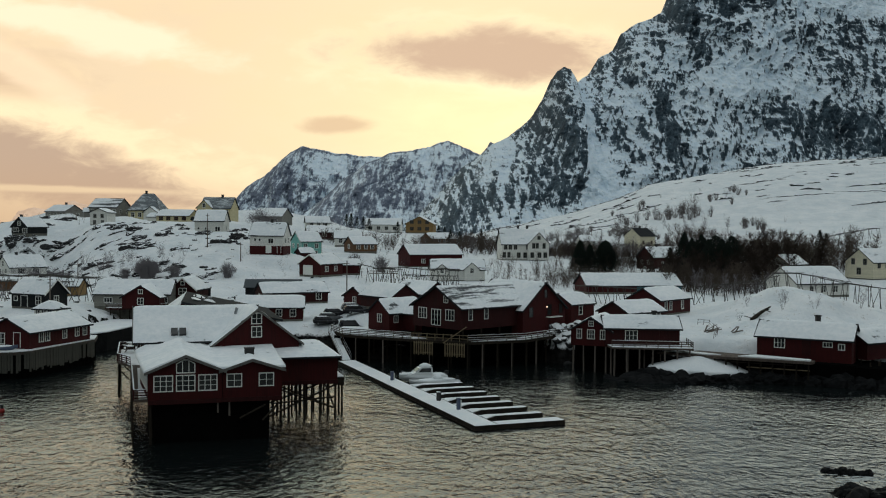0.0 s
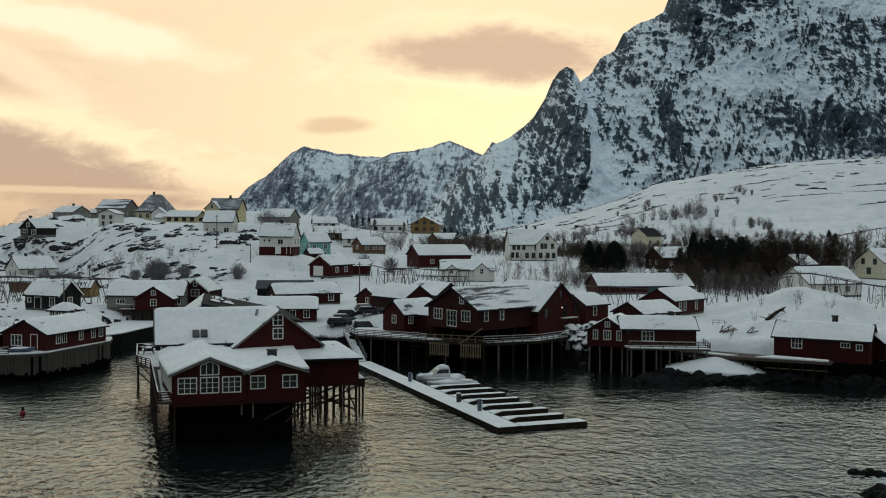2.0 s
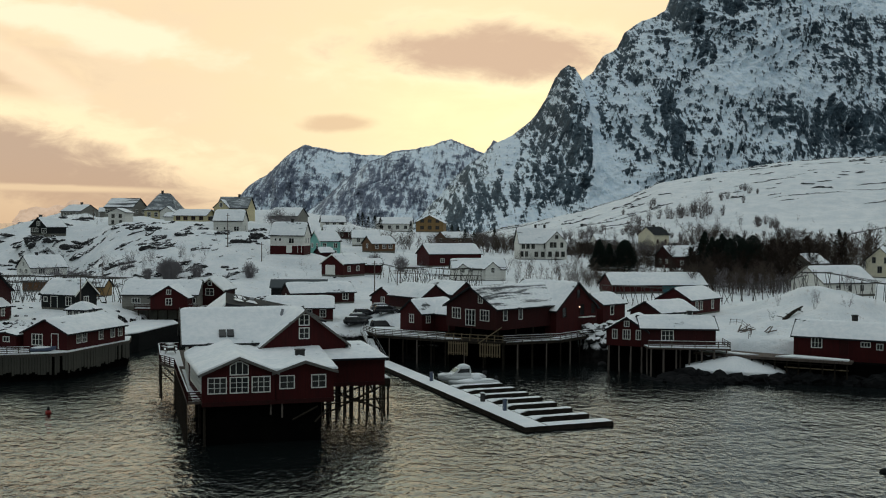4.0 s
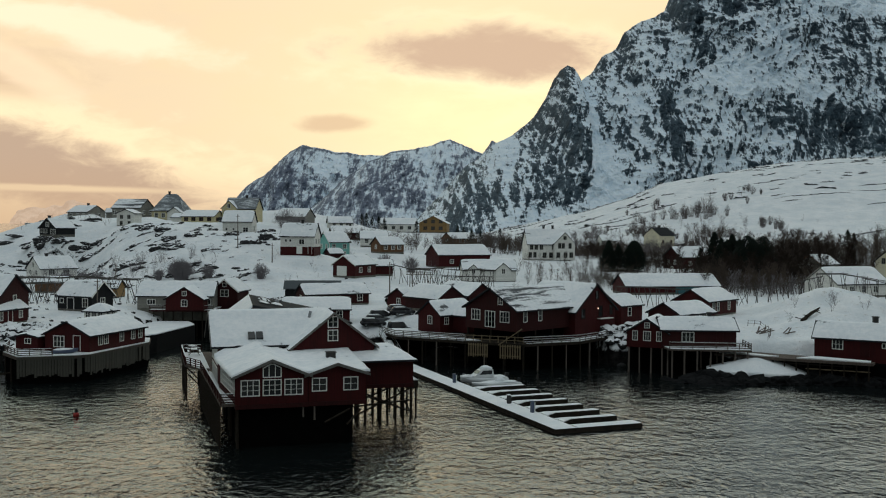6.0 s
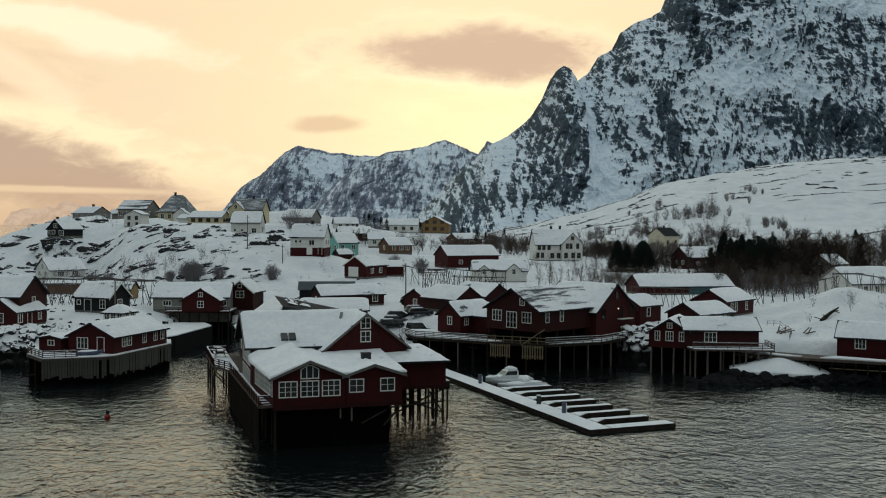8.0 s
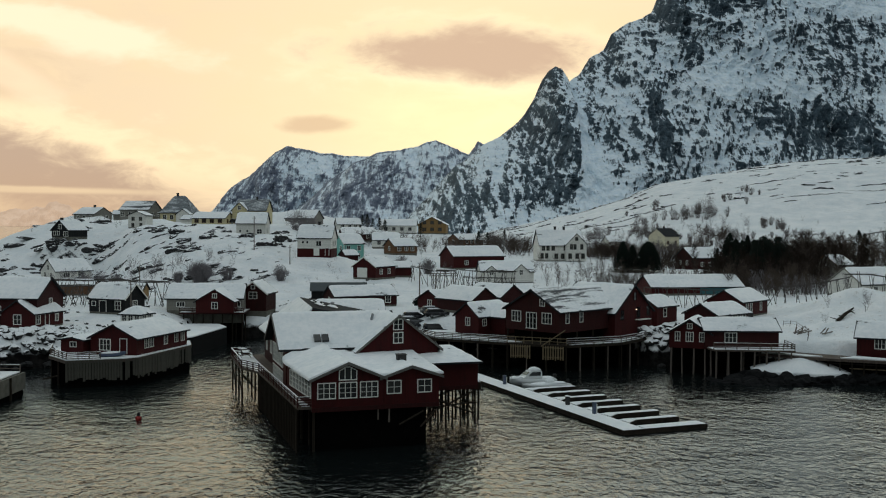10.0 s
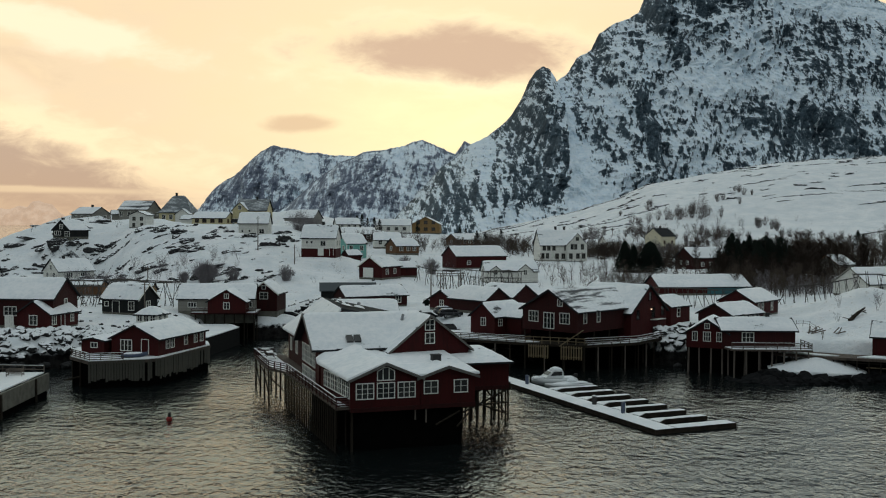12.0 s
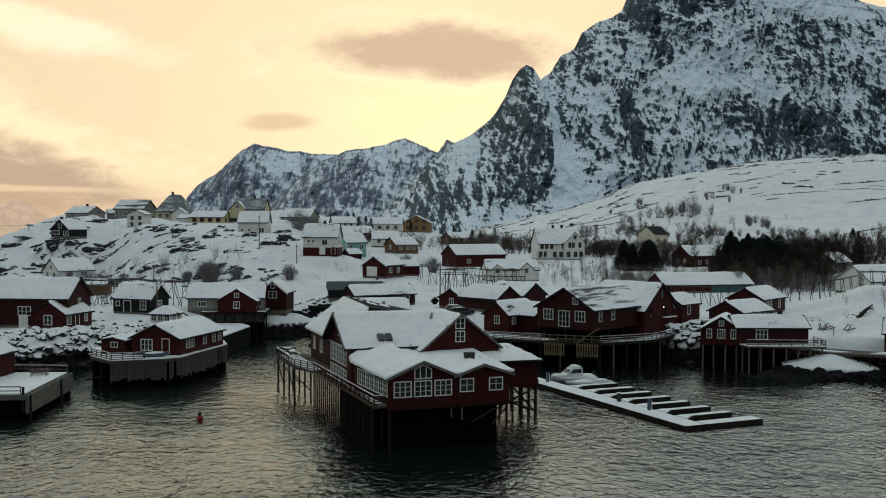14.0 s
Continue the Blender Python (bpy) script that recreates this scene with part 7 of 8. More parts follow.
def build_rocks():
    rnd = random.Random(21)
    # tumbled boulders along the western shore
    bm = bmesh.new()
    for i in range(620):
        x = rnd.uniform(-112, -63)
        sh = float(np.interp(x, SHORE_X, SHORE_Y))
        y = sh + rnd.uniform(-1.5, 9.5)
        z = ground_z(x, y)
        s = rnd.uniform(0.35, 1.0)
        boulder(bm, x, y, z + 0.15, s, s * rnd.uniform(0.7, 1.2), s * rnd.uniform(0.5, 0.8), rnd, sub=2)
    for i in range(90):
        x = rnd.uniform(17, 30)
        y = float(np.interp(x, SHORE_X, SHORE_Y)) + rnd.uniform(-2, 10)
        s = rnd.uniform(0.4, 1.1)
        boulder(bm, x, y, ground_z(x, y) + 0.2, s, s, s * 0.7, rnd, sub=2)
    single("boulders", bm, STONE, "snow-capped shore boulders of grey rock", "rocks", kind="stuff")
    bm = bmesh.new()
    for i in range(380):
        x = rnd.uniform(26, 95)
        y = float(np.interp(x, SHORE_X, SHORE_Y)) + rnd.uniform(-3, 1.8)
        s = rnd.uniform(0.6, 1.9)
        boulder(bm, x, y, ground_z(x, y) - 0.2, s * 1.3, s, s * 0.55, rnd, sub=1)
    for i in range(260):
        x = rnd.uniform(-62, -35)
        y = float(np.interp(x, SHORE_X, SHORE_Y)) + rnd.uniform(-2.5, 0.8)
        s = rnd.uniform(0.4, 1.2)
        boulder(bm, x, y, ground_z(x, y), s * 1.2, s, s * 0.6, rnd, sub=1)
    single("shore_rocks", bm, WETROCK, "dark wet shore rocks at the tide line", "rocks", kind="stuff")
    # snow-capped shelf in front of the landing stage
    e = thing("rock_shelf", 39.0, 143.4, 0, 0, "low black rock shelf capped with smooth snow", "rock")
    for k in range(50):
        bm = bmesh.new()
        if k >= 34:
            boulder(bm, -12.5 + (k - 34) * 0.95 + rnd.uniform(-0.5, 0.5), -2.2 - 1.6 * math.sin((k - 34) / 15 * math.pi) + rnd.uniform(-0.9, 0.9), -0.3, rnd.uniform(1.4, 2.6), rnd.uniform(1.2, 2.0), rnd.uniform(0.5, 1.1), rnd, None, 3)
        elif k < 16:
            q = 2.9 + k * 0.26
            boulder(bm, 7.9 * math.cos(q) + rnd.uniform(-0.6, 0.6), 3.4 * math.sin(q) - 0.5, -0.15, rnd.uniform(1.6, 2.6), rnd.uniform(1.2, 1.9), rnd.uniform(1.1, 1.6), rnd, None, 3)
        else:
            boulder(bm, 5 + (k - 16) * 1.15, -2.0 - (k - 16) * 0.42 + rnd.uniform(-1.2, 1.2), -0.2, rnd.uniform(1.3, 2.6), rnd.uniform(1.0, 1.8), rnd.uniform(0.9, 2.0), rnd, None, 3)
        part("rock", bm, WETROCK, e)
    bm = bmesh.new()
    ring = [[bm.verts.new((rr * 7.8 * math.cos(q) * (1 + 0.16 * noise.noise((math.cos(q) * 1.5, math.sin(q) * 1.5, 3))), rr * 3.7 * math.sin(q) * (1 + 0.16 * noise.noise((math.cos(q) * 1.5, math.sin(q) * 1.5, 3))),
                            1.35 + 1.7 * (1 - rr ** 1.3) + 0.25 * rr * math.cos(q - 2.5) + 0.16 * noise.noise((rr * 2 * math.cos(q), rr * 2 * math.sin(q), 8)))) for q in np.linspace(0, math.tau, 41)[:-1]] for rr in (1.0, 0.93, 0.8, 0.65, 0.5, 0.35, 0.2, 0.07)]
    under = [bm.verts.new((v.co.x * 0.96, v.co.y * 0.96, v.co.z - 0.5)) for v in ring[0]]
    ring.insert(0, under)
    for r0, r1 in zip(ring[:-1], ring[1:]):
        for k in range(40):
            bm.faces.new((r0[k], r0[(k + 1) % 40], r1[(k + 1) % 40], r1[k]))
    bm.faces.new(ring[-1])
    part("snow_cap", bm, SNOW, e, "smooth rounded cap of snow", True)
    # skerries in the foreground water
    e = thing("skerry", 36.9, 88.0, 0, 0, "small jagged black rock awash in the sea", "rock")
    for k in range(11):
        bm = bmesh.new()
        x = -1.7 + k * 0.33
        boulder(bm, x, 0.5 - 0.10 * k + rnd.uniform(-0.4, 0.4), -0.12, rnd.uniform(0.35, 0.75), rnd.uniform(0.3, 0.6), rnd.uniform(0.3, 0.62), rnd, None, 3)
        part("rock", bm, WETROCK, e)
    e = thing("skerry", 38.0, 80.6, 0, 0, "larger dark rock rising from the sea", "rock")
    for k in range(14):
        bm = bmesh.new()
        boulder(bm, -4.5 + k * 0.8, rnd.uniform(-1.2, 0.9), -0.2, rnd.uniform(0.8, 1.6), rnd.uniform(0.7, 1.3), rnd.uniform(0.4, 0.7) + 0.06 * k, rnd, None, 3)
        part("rock", bm, WETROCK, e)
    e = single("foam", bmesh_foam(rnd), FOAM, "thin streaks of sea foam round the rocks", "foam", kind="stuff")
    # ledges of bare rock on the knoll and the slopes
    bm = bmesh.new()
    def seam(x, y, turn, length, size, flat=0.75):
        """A broken line of bare rock following the ground."""
        c, s = math.cos(turn), math.sin(turn)
        at = 0.0
        while at < length:
            k = size * rnd.uniform(0.45, 1.15) * (0.5 + 0.7 * math.sin(math.pi * min(1, (at + 0.3) / length)))
            px, py = x + c * at + rnd.uniform(-0.3, 0.3) * size, y + s * at
            boulder(bm, px, py, ground_z(px, py) - 0.05 * k, k * 1.25, k * 0.8, k * flat * rnd.uniform(0.6, 1.1), rnd, turn + rnd.uniform(-0.6, 0.6), 2 if k < 0.8 else 3)
            at += k * rnd.uniform(0.6, 1.5)
    for i in range(165):
        x, y = rnd.uniform(-150, -50), rnd.uniform(230, 294)
        if noise.noise((x * 0.05, y * 0.05, 4)) < -0.18:
            continue
        seam(x, y, rnd.uniform(0.3, 1.15), rnd.uniform(0.5, 5.5), rnd.choice((0.4, 0.55, 0.7, 0.9, 1.2, 1.7)), rnd.uniform(0.4, 0.8))
        if rnd.random() < 0.45:
            seam(x + rnd.uniform(1.0, 3.0), y + rnd.uniform(-2, 2), rnd.uniform(0.4, 1.05), rnd.uniform(1.0, 4.0), rnd.uniform(0.4, 1.0))
    for i in range(40):
        x, y = rnd.uniform(-190, -105), rnd.uniform(285, 340)
        boulder(bm, x, y, ground_z(x, y) - 0.2, rnd.uniform(1.5, 4.5), rnd.uniform(0.8, 1.6), rnd.uniform(0.4, 1.0), rnd, rnd.uniform(0, 0.5), 2)
    for i in range(150):
        y = rnd.uniform(500, 655)
        x = rnd.uniform(0.03, 0.50) * y
        seam(x, y, rnd.uniform(-0.1, 0.35), rnd.uniform(1, 11), rnd.uniform(0.5, 1.7), 0.32)
    brow = random.Random(83)
    for i in range(26):
        y = brow.uniform(590, 662) if i % 3 else brow.uniform(470, 540)
        x = brow.uniform(0.03, 0.46) * y
        kept = rnd.getstate()
        seam(x, y, brow.uniform(-0.12, 0.22), brow.uniform(12, 42), brow.uniform(0.5, 1.0), 0.4)
        rnd.setstate(kept)
    for i in range(9):
        y = rnd.uniform(380, 540)
        x = rnd.uniform(0.14, 0.45) * y
        seam(x, y, rnd.uniform(0.0, 0.4), rnd.uniform(3, 10), rnd.uniform(0.6, 1.2), 0.35)
    for i in range(50):
        x, y = rnd.uniform(-35, -25), rnd.uniform(222, 240)
        boulder(bm, x, y, ground_z(x, y), rnd.uniform(0.3, 0.8), 0.4, 0.4, rnd, None, 1)
    for i in range(240):
        x, y = rnd.uniform(-100, -60), rnd.uniform(160, 222)
        if ground_z(x, y) > 3 and noise.noise((x * 0.12, y * 0.12, 7)) > 0.05:
            s = rnd.uniform(0.15, 0.55)
            boulder(bm, x, y, ground_z(x, y) + 0.05, s * 1.3, s, s * 0.7, rnd, None, 1)
    for i in range(70):
        x, y = rnd.uniform(-44, -32), rnd.uniform(207, 226)
        s = rnd.uniform(0.15, 0.5)
        boulder(bm, x, y, ground_z(x, y) + 0.05, s, s, s * 0.8, rnd, None, 1)
    kept = rnd.getstate()
    for i in range(210):
        x, y = rnd.uniform(-145, -50), rnd.uniform(228, 296)
        seam(x, y, rnd.uniform(0.3, 1.1), rnd.uniform(0.3, 2.0), rnd.choice((0.25, 0.35, 0.45, 0.6)), rnd.uniform(0.5, 0.8))
    for i in range(9):
        x, y = rnd.uniform(-135, -55), rnd.uniform(262, 292)
        seam(x, y, rnd.uniform(0.4, 0.9), rnd.uniform(4.0, 8.0), rnd.uniform(0.8, 1.5), 0.7)
    rnd.setstate(kept)
    single("rock_ledges", bm, OUTCROP, "bare dark rock ledges breaking through the snow", "rocks", kind="stuff")


def bare_tree(bm, x, y, z, h, rnd, spread=0.45, stems=1, n=26):
    """Trunk, limbs and twigs of a leafless birch or bush."""
    for s in range(stems):
        lean = Vector((rnd.uniform(-1, 1), rnd.uniform(-1, 1), 0)) * (0.12 if stems == 1 else spread)
        top = Vector((x, y, z)) + Vector((0, 0, h)) * rnd.uniform(0.8, 1.0) + lean * h
        base = Vector((x, y, z - 0.3)) + lean * 0.2
        r = 0.012 * h if stems == 1 else 0.0075 * h
        stick(bm, base, base.lerp(top, 0.55), r, r * 0.6, 4), stick(bm, base.lerp(top, 0.55), top, r * 0.6, r * 0.15, 3)
        for k in range(max(2, n // stems)):
            t = rnd.uniform(0.22, 0.95)
            p = base.lerp(top, t)
            a = rnd.uniform(0, math.tau)
            ln = h * spread * (1.05 - t * 0.75) * rnd.uniform(0.5, 1.1)
            d = Vector((math.cos(a), math.sin(a), rnd.uniform(0.5, 1.3))).normalized()
            q = p + d * ln
            stick(bm, p, q, r * 0.42, r * 0.20, 3)
            for w in range(3):
                p2 = p.lerp(q, rnd.uniform(0.35, 0.9))
                d2 = (d + Vector((rnd.uniform(-1, 1), rnd.uniform(-1, 1), rnd.uniform(-0.2, 0.8)))).normalized()
                stick(bm, p2, p2 + d2 * ln * rnd.uniform(0.25, 0.5), r * 0.27, r * 0.14, 3)


def round_bush(bm, h, w, n, rnd, at=(0, 0, 0)):
    """Many fine stems fanning out from one base into a rounded crown."""
    for k in range(n):
        a, t = rnd.uniform(0, math.tau), rnd.random() ** 0.6
        foot = Vector(at) + Vector((math.cos(a), math.sin(a), 0)) * rnd.uniform(0, 0.35) * w
        tip = Vector(at) + Vector((math.cos(a) * w * t, math.sin(a) * w * t, h * math.sqrt(max(0.05, 1 - 0.8 * t * t)) * rnd.uniform(0.55, 1.05)))
        mid = foot.lerp(tip, 0.5) + Vector((0, 0, 0.12 * h))
        stick(bm, foot - Vector((0, 0, 0.3)), mid, 0.035, 0.022, 3), stick(bm, mid, tip, 0.022, 0.010, 3)
        for j in range(5):
            p = mid.lerp(tip, rnd.uniform(0, 0.8))
            stick(bm, p, p + Vector((rnd.uniform(-0.5, 0.5), rnd.uniform(-0.5, 0.5), rnd.uniform(0.2, 0.9))) * 0.22 * h, 0.016, 0.008, 3)


def spruce(x, y, h, rnd, label="dark snow-dusted spruce tree", wide=0.27, dense=70):
    z = ground_z(x, y)
    e = thing("spruce_tree", x, y, z, 0, label, "tree", "spruce trees")
    bm = bmesh.new()
    stick(bm, (0, 0, -0.5), (0, 0, h * 0.95), 0.02 * h, 0.004 * h, 6)
    part("trunk", bm, TWIG, e)
    bm = bmesh.new()
    for i in range(int(dense * h)):
        t = rnd.random() ** 0.8
        zz = h * (0.05 + 0.95 * t)
        r = h * wide * (1 - t) ** (0.85 if wide < 0.4 else 0.55) * rnd.uniform(0.5, 1.15) + 0.05
        a = rnd.uniform(0, math.tau)
        c, s = math.cos(a), math.sin(a)
        ln = rnd.uniform(0.25, 0.55) * (0.5 + h * 0.06)
        wd = ln * 0.38
        p = Vector((c * r, s * r, zz))
        o = Vector((c, s, -0.35)) * ln
        sd = Vector((-s, c, 0)) * wd
        vs = [bm.verts.new(q) for q in (p - o * 0.9, p + sd, p + o, p - sd, p + Vector((0, 0, 0.12 * ln)))]
        for f in ((0, 1, 4), (1, 2, 4), (2, 3, 4), (3, 0, 4)):
            bm.faces.new([vs[k] for k in f])
    part("crown", bm, NEEDLE, e)


def build_plants():
    rnd = random.Random(31)

    def wood(name, label, mat, spots):
        bm = bmesh.new()
        for x, y, h, spread, stems, n in spots:
            if x > 92 and y < 262:
                continue
            bare_tree(bm, x, y, ground_z(x, y), h, rnd, spread, stems, n)
        single(name, bm, mat, label, "bushes", kind="stuff")
    # single bushes and small trees on the knoll and by the shore
    for x, y, h, lab in ((-66.2, 243.5, 5.3, "round leafless bush on the snowy knoll"), (-71.2, 243, 2.9, "low leafless bush beside the round one"), (-47.6, 246, 4.0, "thin leafless bush on the knoll"), (-60.0, 245, 3.3, "sparse leafless shrub on the knoll"), (-86.0, 243, 4.2, "bare shrub below the knoll"), (-92.0, 240, 4.5, "bare frosty shrub below the knoll"),
                         (-45.5, 300, 6.0, "leafless tree between the houses"), (-49.5, 305, 6.5, "tall leafless tree beside the grey house"), (-12.0, 268, 4.5, "leafless tree near the garage house"), (-19.0, 270, 4.5, "bare tree among the houses"),
                         (66.0, 172, 4.0, "bare birch on the snow bank"), (58.0, 165.5, 3.4, "bare shrub beside the fallen log"), (59.6, 168.0, 2.8, "thin leafless shrub on the snow bank"), (54.0, 171.0, 2.6, "small leafless shrub on the bank"), (50.4, 163.5, 1.9, "thin sapling on the open snow"), (62.4, 163.0, 2.6, "leafless shrub above the red house roof"), (71.0, 166, 4.4, "leafless shrub above the red house"), (76.5, 168, 3.8, "leafless shrub on the bank"), (61.0, 180, 3.4, "small bare birch on the bank"), (-15.5, 202, 1.6, "small dark evergreen bush in the snow")):
        bm = bmesh.new()
        if x > 50:
            bare_tree(bm, 0, 0, 0, h, rnd, 0.4, 3, 60)
        else:
            round_bush(bm, h, h * (0.72 if h > 5 else 0.6), 560 if 5 < h < 5.5 else 170, rnd)
        b = single("bush", bm, FROST if h > 2 else NEEDLE, lab, "bush", pose(x, y, ground_z(x, y) - 0.1), "bare bushes")
    spots = []
    for i in range(250):
        spots.append((rnd.uniform(80, 126), rnd.uniform(226, 294), rnd.uniform(6.5, 11), 0.36, rnd.choice((1, 3)), 60))
    # a gap in the trees before the white cottage
    spots = [s for s in spots if not (s[1] < 259 and 85 < s[0] * 256 / s[1] < 99) or s[2] < 7.2]
    for i in range(26):
        spots.append((rnd.uniform(50, 78), rnd.uniform(213, 228), rnd.uniform(4.5, 8.0), 0.42, 1, 64))
    # dark thickets between the houses and below the slope
    for cx, cy, r, n, h in ((6, 352, 6, 14, 6), (-1, 360, 6, 12, 6), (18, 348, 7, 16, 7.5), (-12, 348, 5, 10, 6), (10, 345, 5, 10, 5), (-21, 350, 5, 9, 5), (43, 332, 6, 14, 5), (50, 345, 8, 18, 7), (60, 348, 6, 12, 6), (54, 283, 4, 8, 6),
                            (84, 415, 8, 14, 8), (103, 402, 9, 16, 7), (76, 330, 8, 14, 7), (42, 285, 4, 10, 5), (49, 286, 4, 10, 5), (72, 262, 7, 26, 8), (28, 318, 7, 12, 5), (-30, 322, 5, 8, 5), (32, 352, 7, 14, 6)):
        for i in range(n):
            spots.append((cx + rnd.gauss(0, 0.5) * r, cy + rnd.gauss(0, 0.6) * r, h * rnd.uniform(0.6, 1.05), 0.42, rnd.choice((3, 4)), 100))
    for i in range(60):
        spots.append((rnd.uniform(56, 84), rnd.uniform(222, 262), rnd.uniform(4.5, 8.5), 0.34, rnd.choice((1, 3)), 40))
    for i in range(110):
        spots.append((rnd.uniform(16, 62), rnd.uniform(222, 296), rnd.uniform(2.5, 5.5), 0.38, rnd.choice((1, 3, 4)), 34))
    for i in range(70):
        spots.append((rnd.uniform(29, 43), rnd.uniform(240, 258), rnd.uniform(2.0, 4.2), 0.42, rnd.choice((3, 4)), 60))
    for i in range(70):
        spots.append((rnd.uniform(34, 72), rnd.uniform(315, 380), rnd.uniform(3.5, 7.5), 0.36, rnd.choice((1, 3)), 34))
    for i in range(80):
        spots.append((rnd.uniform(46, 82), rnd.uniform(222, 254), rnd.uniform(2.5, 6.0), 0.4, rnd.choice((1, 3, 4)), 36))
    for i in range(40):
        spots.append((rnd.uniform(88, 106), rnd.uniform(255, 285), rnd.uniform(8, 11.5), 0.33, rnd.choice((1, 3)), 56))
    for i in range(26):
        spots.append((rnd.uniform(100, 135), rnd.uniform(225, 245), rnd.uniform(4, 7), 0.45, 5, 50))
    wood("woodland", "dense leafless brown woodland behind the houses", TWIG, spots)
    spots = []
    for i in range(105):
        spots.append((rnd.uniform(60, 92), rnd.uniform(232, 275), rnd.uniform(6.0, 10.0), 0.40, rnd.choice((1, 3)), 84))
    for i in range(28):
        spots.append((rnd.uniform(84, 104), rnd.uniform(262, 290), rnd.uniform(8.0, 11.0), 0.36, rnd.choice((1, 3)), 84))
    for i in range(10):
        spots.append((rnd.uniform(48, 60), rnd.uniform(226, 246), rnd.uniform(4.0, 7.0), 0.42, rnd.choice((1, 3)), 70))
    for cx, cy, r, n, h in ((44, 331, 7, 26, 5.5), (50, 283, 3, 14, 6.5), (61, 302, 3, 12, 7.0), (38, 336, 4, 10, 5.0), (77, 294, 3, 12, 6.5), (37, 325, 4, 12, 4.5), (54, 338, 6, 18, 5.0)):
        for i in range(n):
            spots.append((cx + rnd.gauss(0, 0.5) * r, cy + rnd.gauss(0, 0.6) * r, h * rnd.uniform(0.6, 1.05), 0.42, rnd.choice((3, 4)), 80))
    wood("thicket", "dark brown thicket of bare trees between the spruces", DARKTWIG, spots)
    spots = []
    for i in range(190):
        y = rnd.uniform(330, 560)
        x = rnd.uniform(0.03, 0.45) * y
        if noise.noise((x * 0.02, y * 0.012, 9)) < 0.0 or y > 450 and rnd.random() < 0.6:
            continue
        spots.append((x, y, rnd.uniform(2.0, 5.0), 0.36, rnd.choice((3, 3, 5)), 26))
    for i in range(130):
        y = rnd.uniform(335, 450)
        spots.append((rnd.uniform(0.09, 0.3) * y, y, rnd.uniform(3.0, 7.0), 0.36, rnd.choice((1, 3, 5)), 26))
    for i in range(110):
        spots.append((rnd.uniform(-40, 34), rnd.uniform(322, 410), rnd.uniform(2.5, 5.0), 0.4, 3, 18))
    for i in range(56):
        spots.append((rnd.uniform(58, 80), rnd.uniform(213, 234), rnd.uniform(3.0, 6.0), 0.4, rnd.choice((1, 3)), 40))
    for i in range(46):
        spots.append((rnd.uniform(-98, -58), rnd.uniform(206, 245), rnd.uniform(1.5, 3.5), 0.4, 4, 20))
    for i in range(20):
        spots.append((rnd.uniform(-130, -100), rnd.uniform(300, 335), rnd.uniform(1.5, 3.0), 0.4, 4, 18))
    for i in range(90):
        spots.append((rnd.uniform(-62, 24), rnd.uniform(242, 300), rnd.uniform(1.0, 2.6), 0.45, 4, 22))
    more = random.Random(19)
    for i in range(90):
        spots.append((more.uniform(-104, -60), more.uniform(244, 262), more.uniform(2.0, 4.0), 0.42, more.choice((3, 4)), 40))
    wood("scrub", "frosted grey scrub scattered over the slopes", FROST, spots)
    # soft brown thickets at the foot of the snow slope
    bm = bmesh.new()
    more = random.Random(57)
    clumps = [(95, 470, 5, 6.0), (112, 468, 7, 7.0), (123, 475, 10, 8.0), (84, 440, 5, 5.0), (104, 520, 4, 5.0), (140, 500, 4, 4.5), (158, 520, 5, 4.5)]
    for i in range(40):
        y = more.uniform(352, 450)
        clumps.append((more.uniform(0.03, 0.34) * y, y, more.randint(3, 8), more.uniform(2.5, 6.0)))
    for x, y, count, tall in clumps:
        for k in range(count):
            h = tall * more.uniform(0.6, 1.1)
            cx, cy = x + more.gauss(0, 4.5), y + more.gauss(0, 7)
            round_bush(bm, h, h * more.uniform(0.35, 0.55), 42, more, (cx, cy, ground_z(cx, cy)))
    single("brushwood", bm, BUSHTWIG, "soft grey-brown leafless brushwood below the snow slope", "bushes", kind="stuff")
    for i in range(44):
        spruce(rnd.gauss(72.6, 3.2), rnd.uniform(250, 276), rnd.triangular(4.5, 12.8, 9.5), rnd, wide=rnd.uniform(0.26, 0.42), dense=130)
    for x, y, h in ((110, 285, 10.5), (113, 288, 9.0), (62.5, 262, 8.0)):
        spruce(x, y, h, rnd)
    spruce(42.2, 281, 8.6, rnd, wide=0.36, dense=520), spruce(49.0, 280, 8.4, rnd, "broad round-crowned evergreen tree", 0.46, 760), spruce(45.4, 284, 7.0, rnd, wide=0.36, dense=420)
    for x, y, h in ((-37.0, 500, 9.0), (-39.5, 503, 8.0), (-34.5, 506, 7.5), (-31.0, 500, 8.0), (-28.5, 504, 7.0), (-12, 420, 6.5), (4.5, 405, 6.5), (7, 408, 6.0), (22, 415, 6.5), (8.5, 372, 6.0), (12.0, 376, 5.5)):
        spruce(x, y, h, rnd, "small dark spruce among the snow")


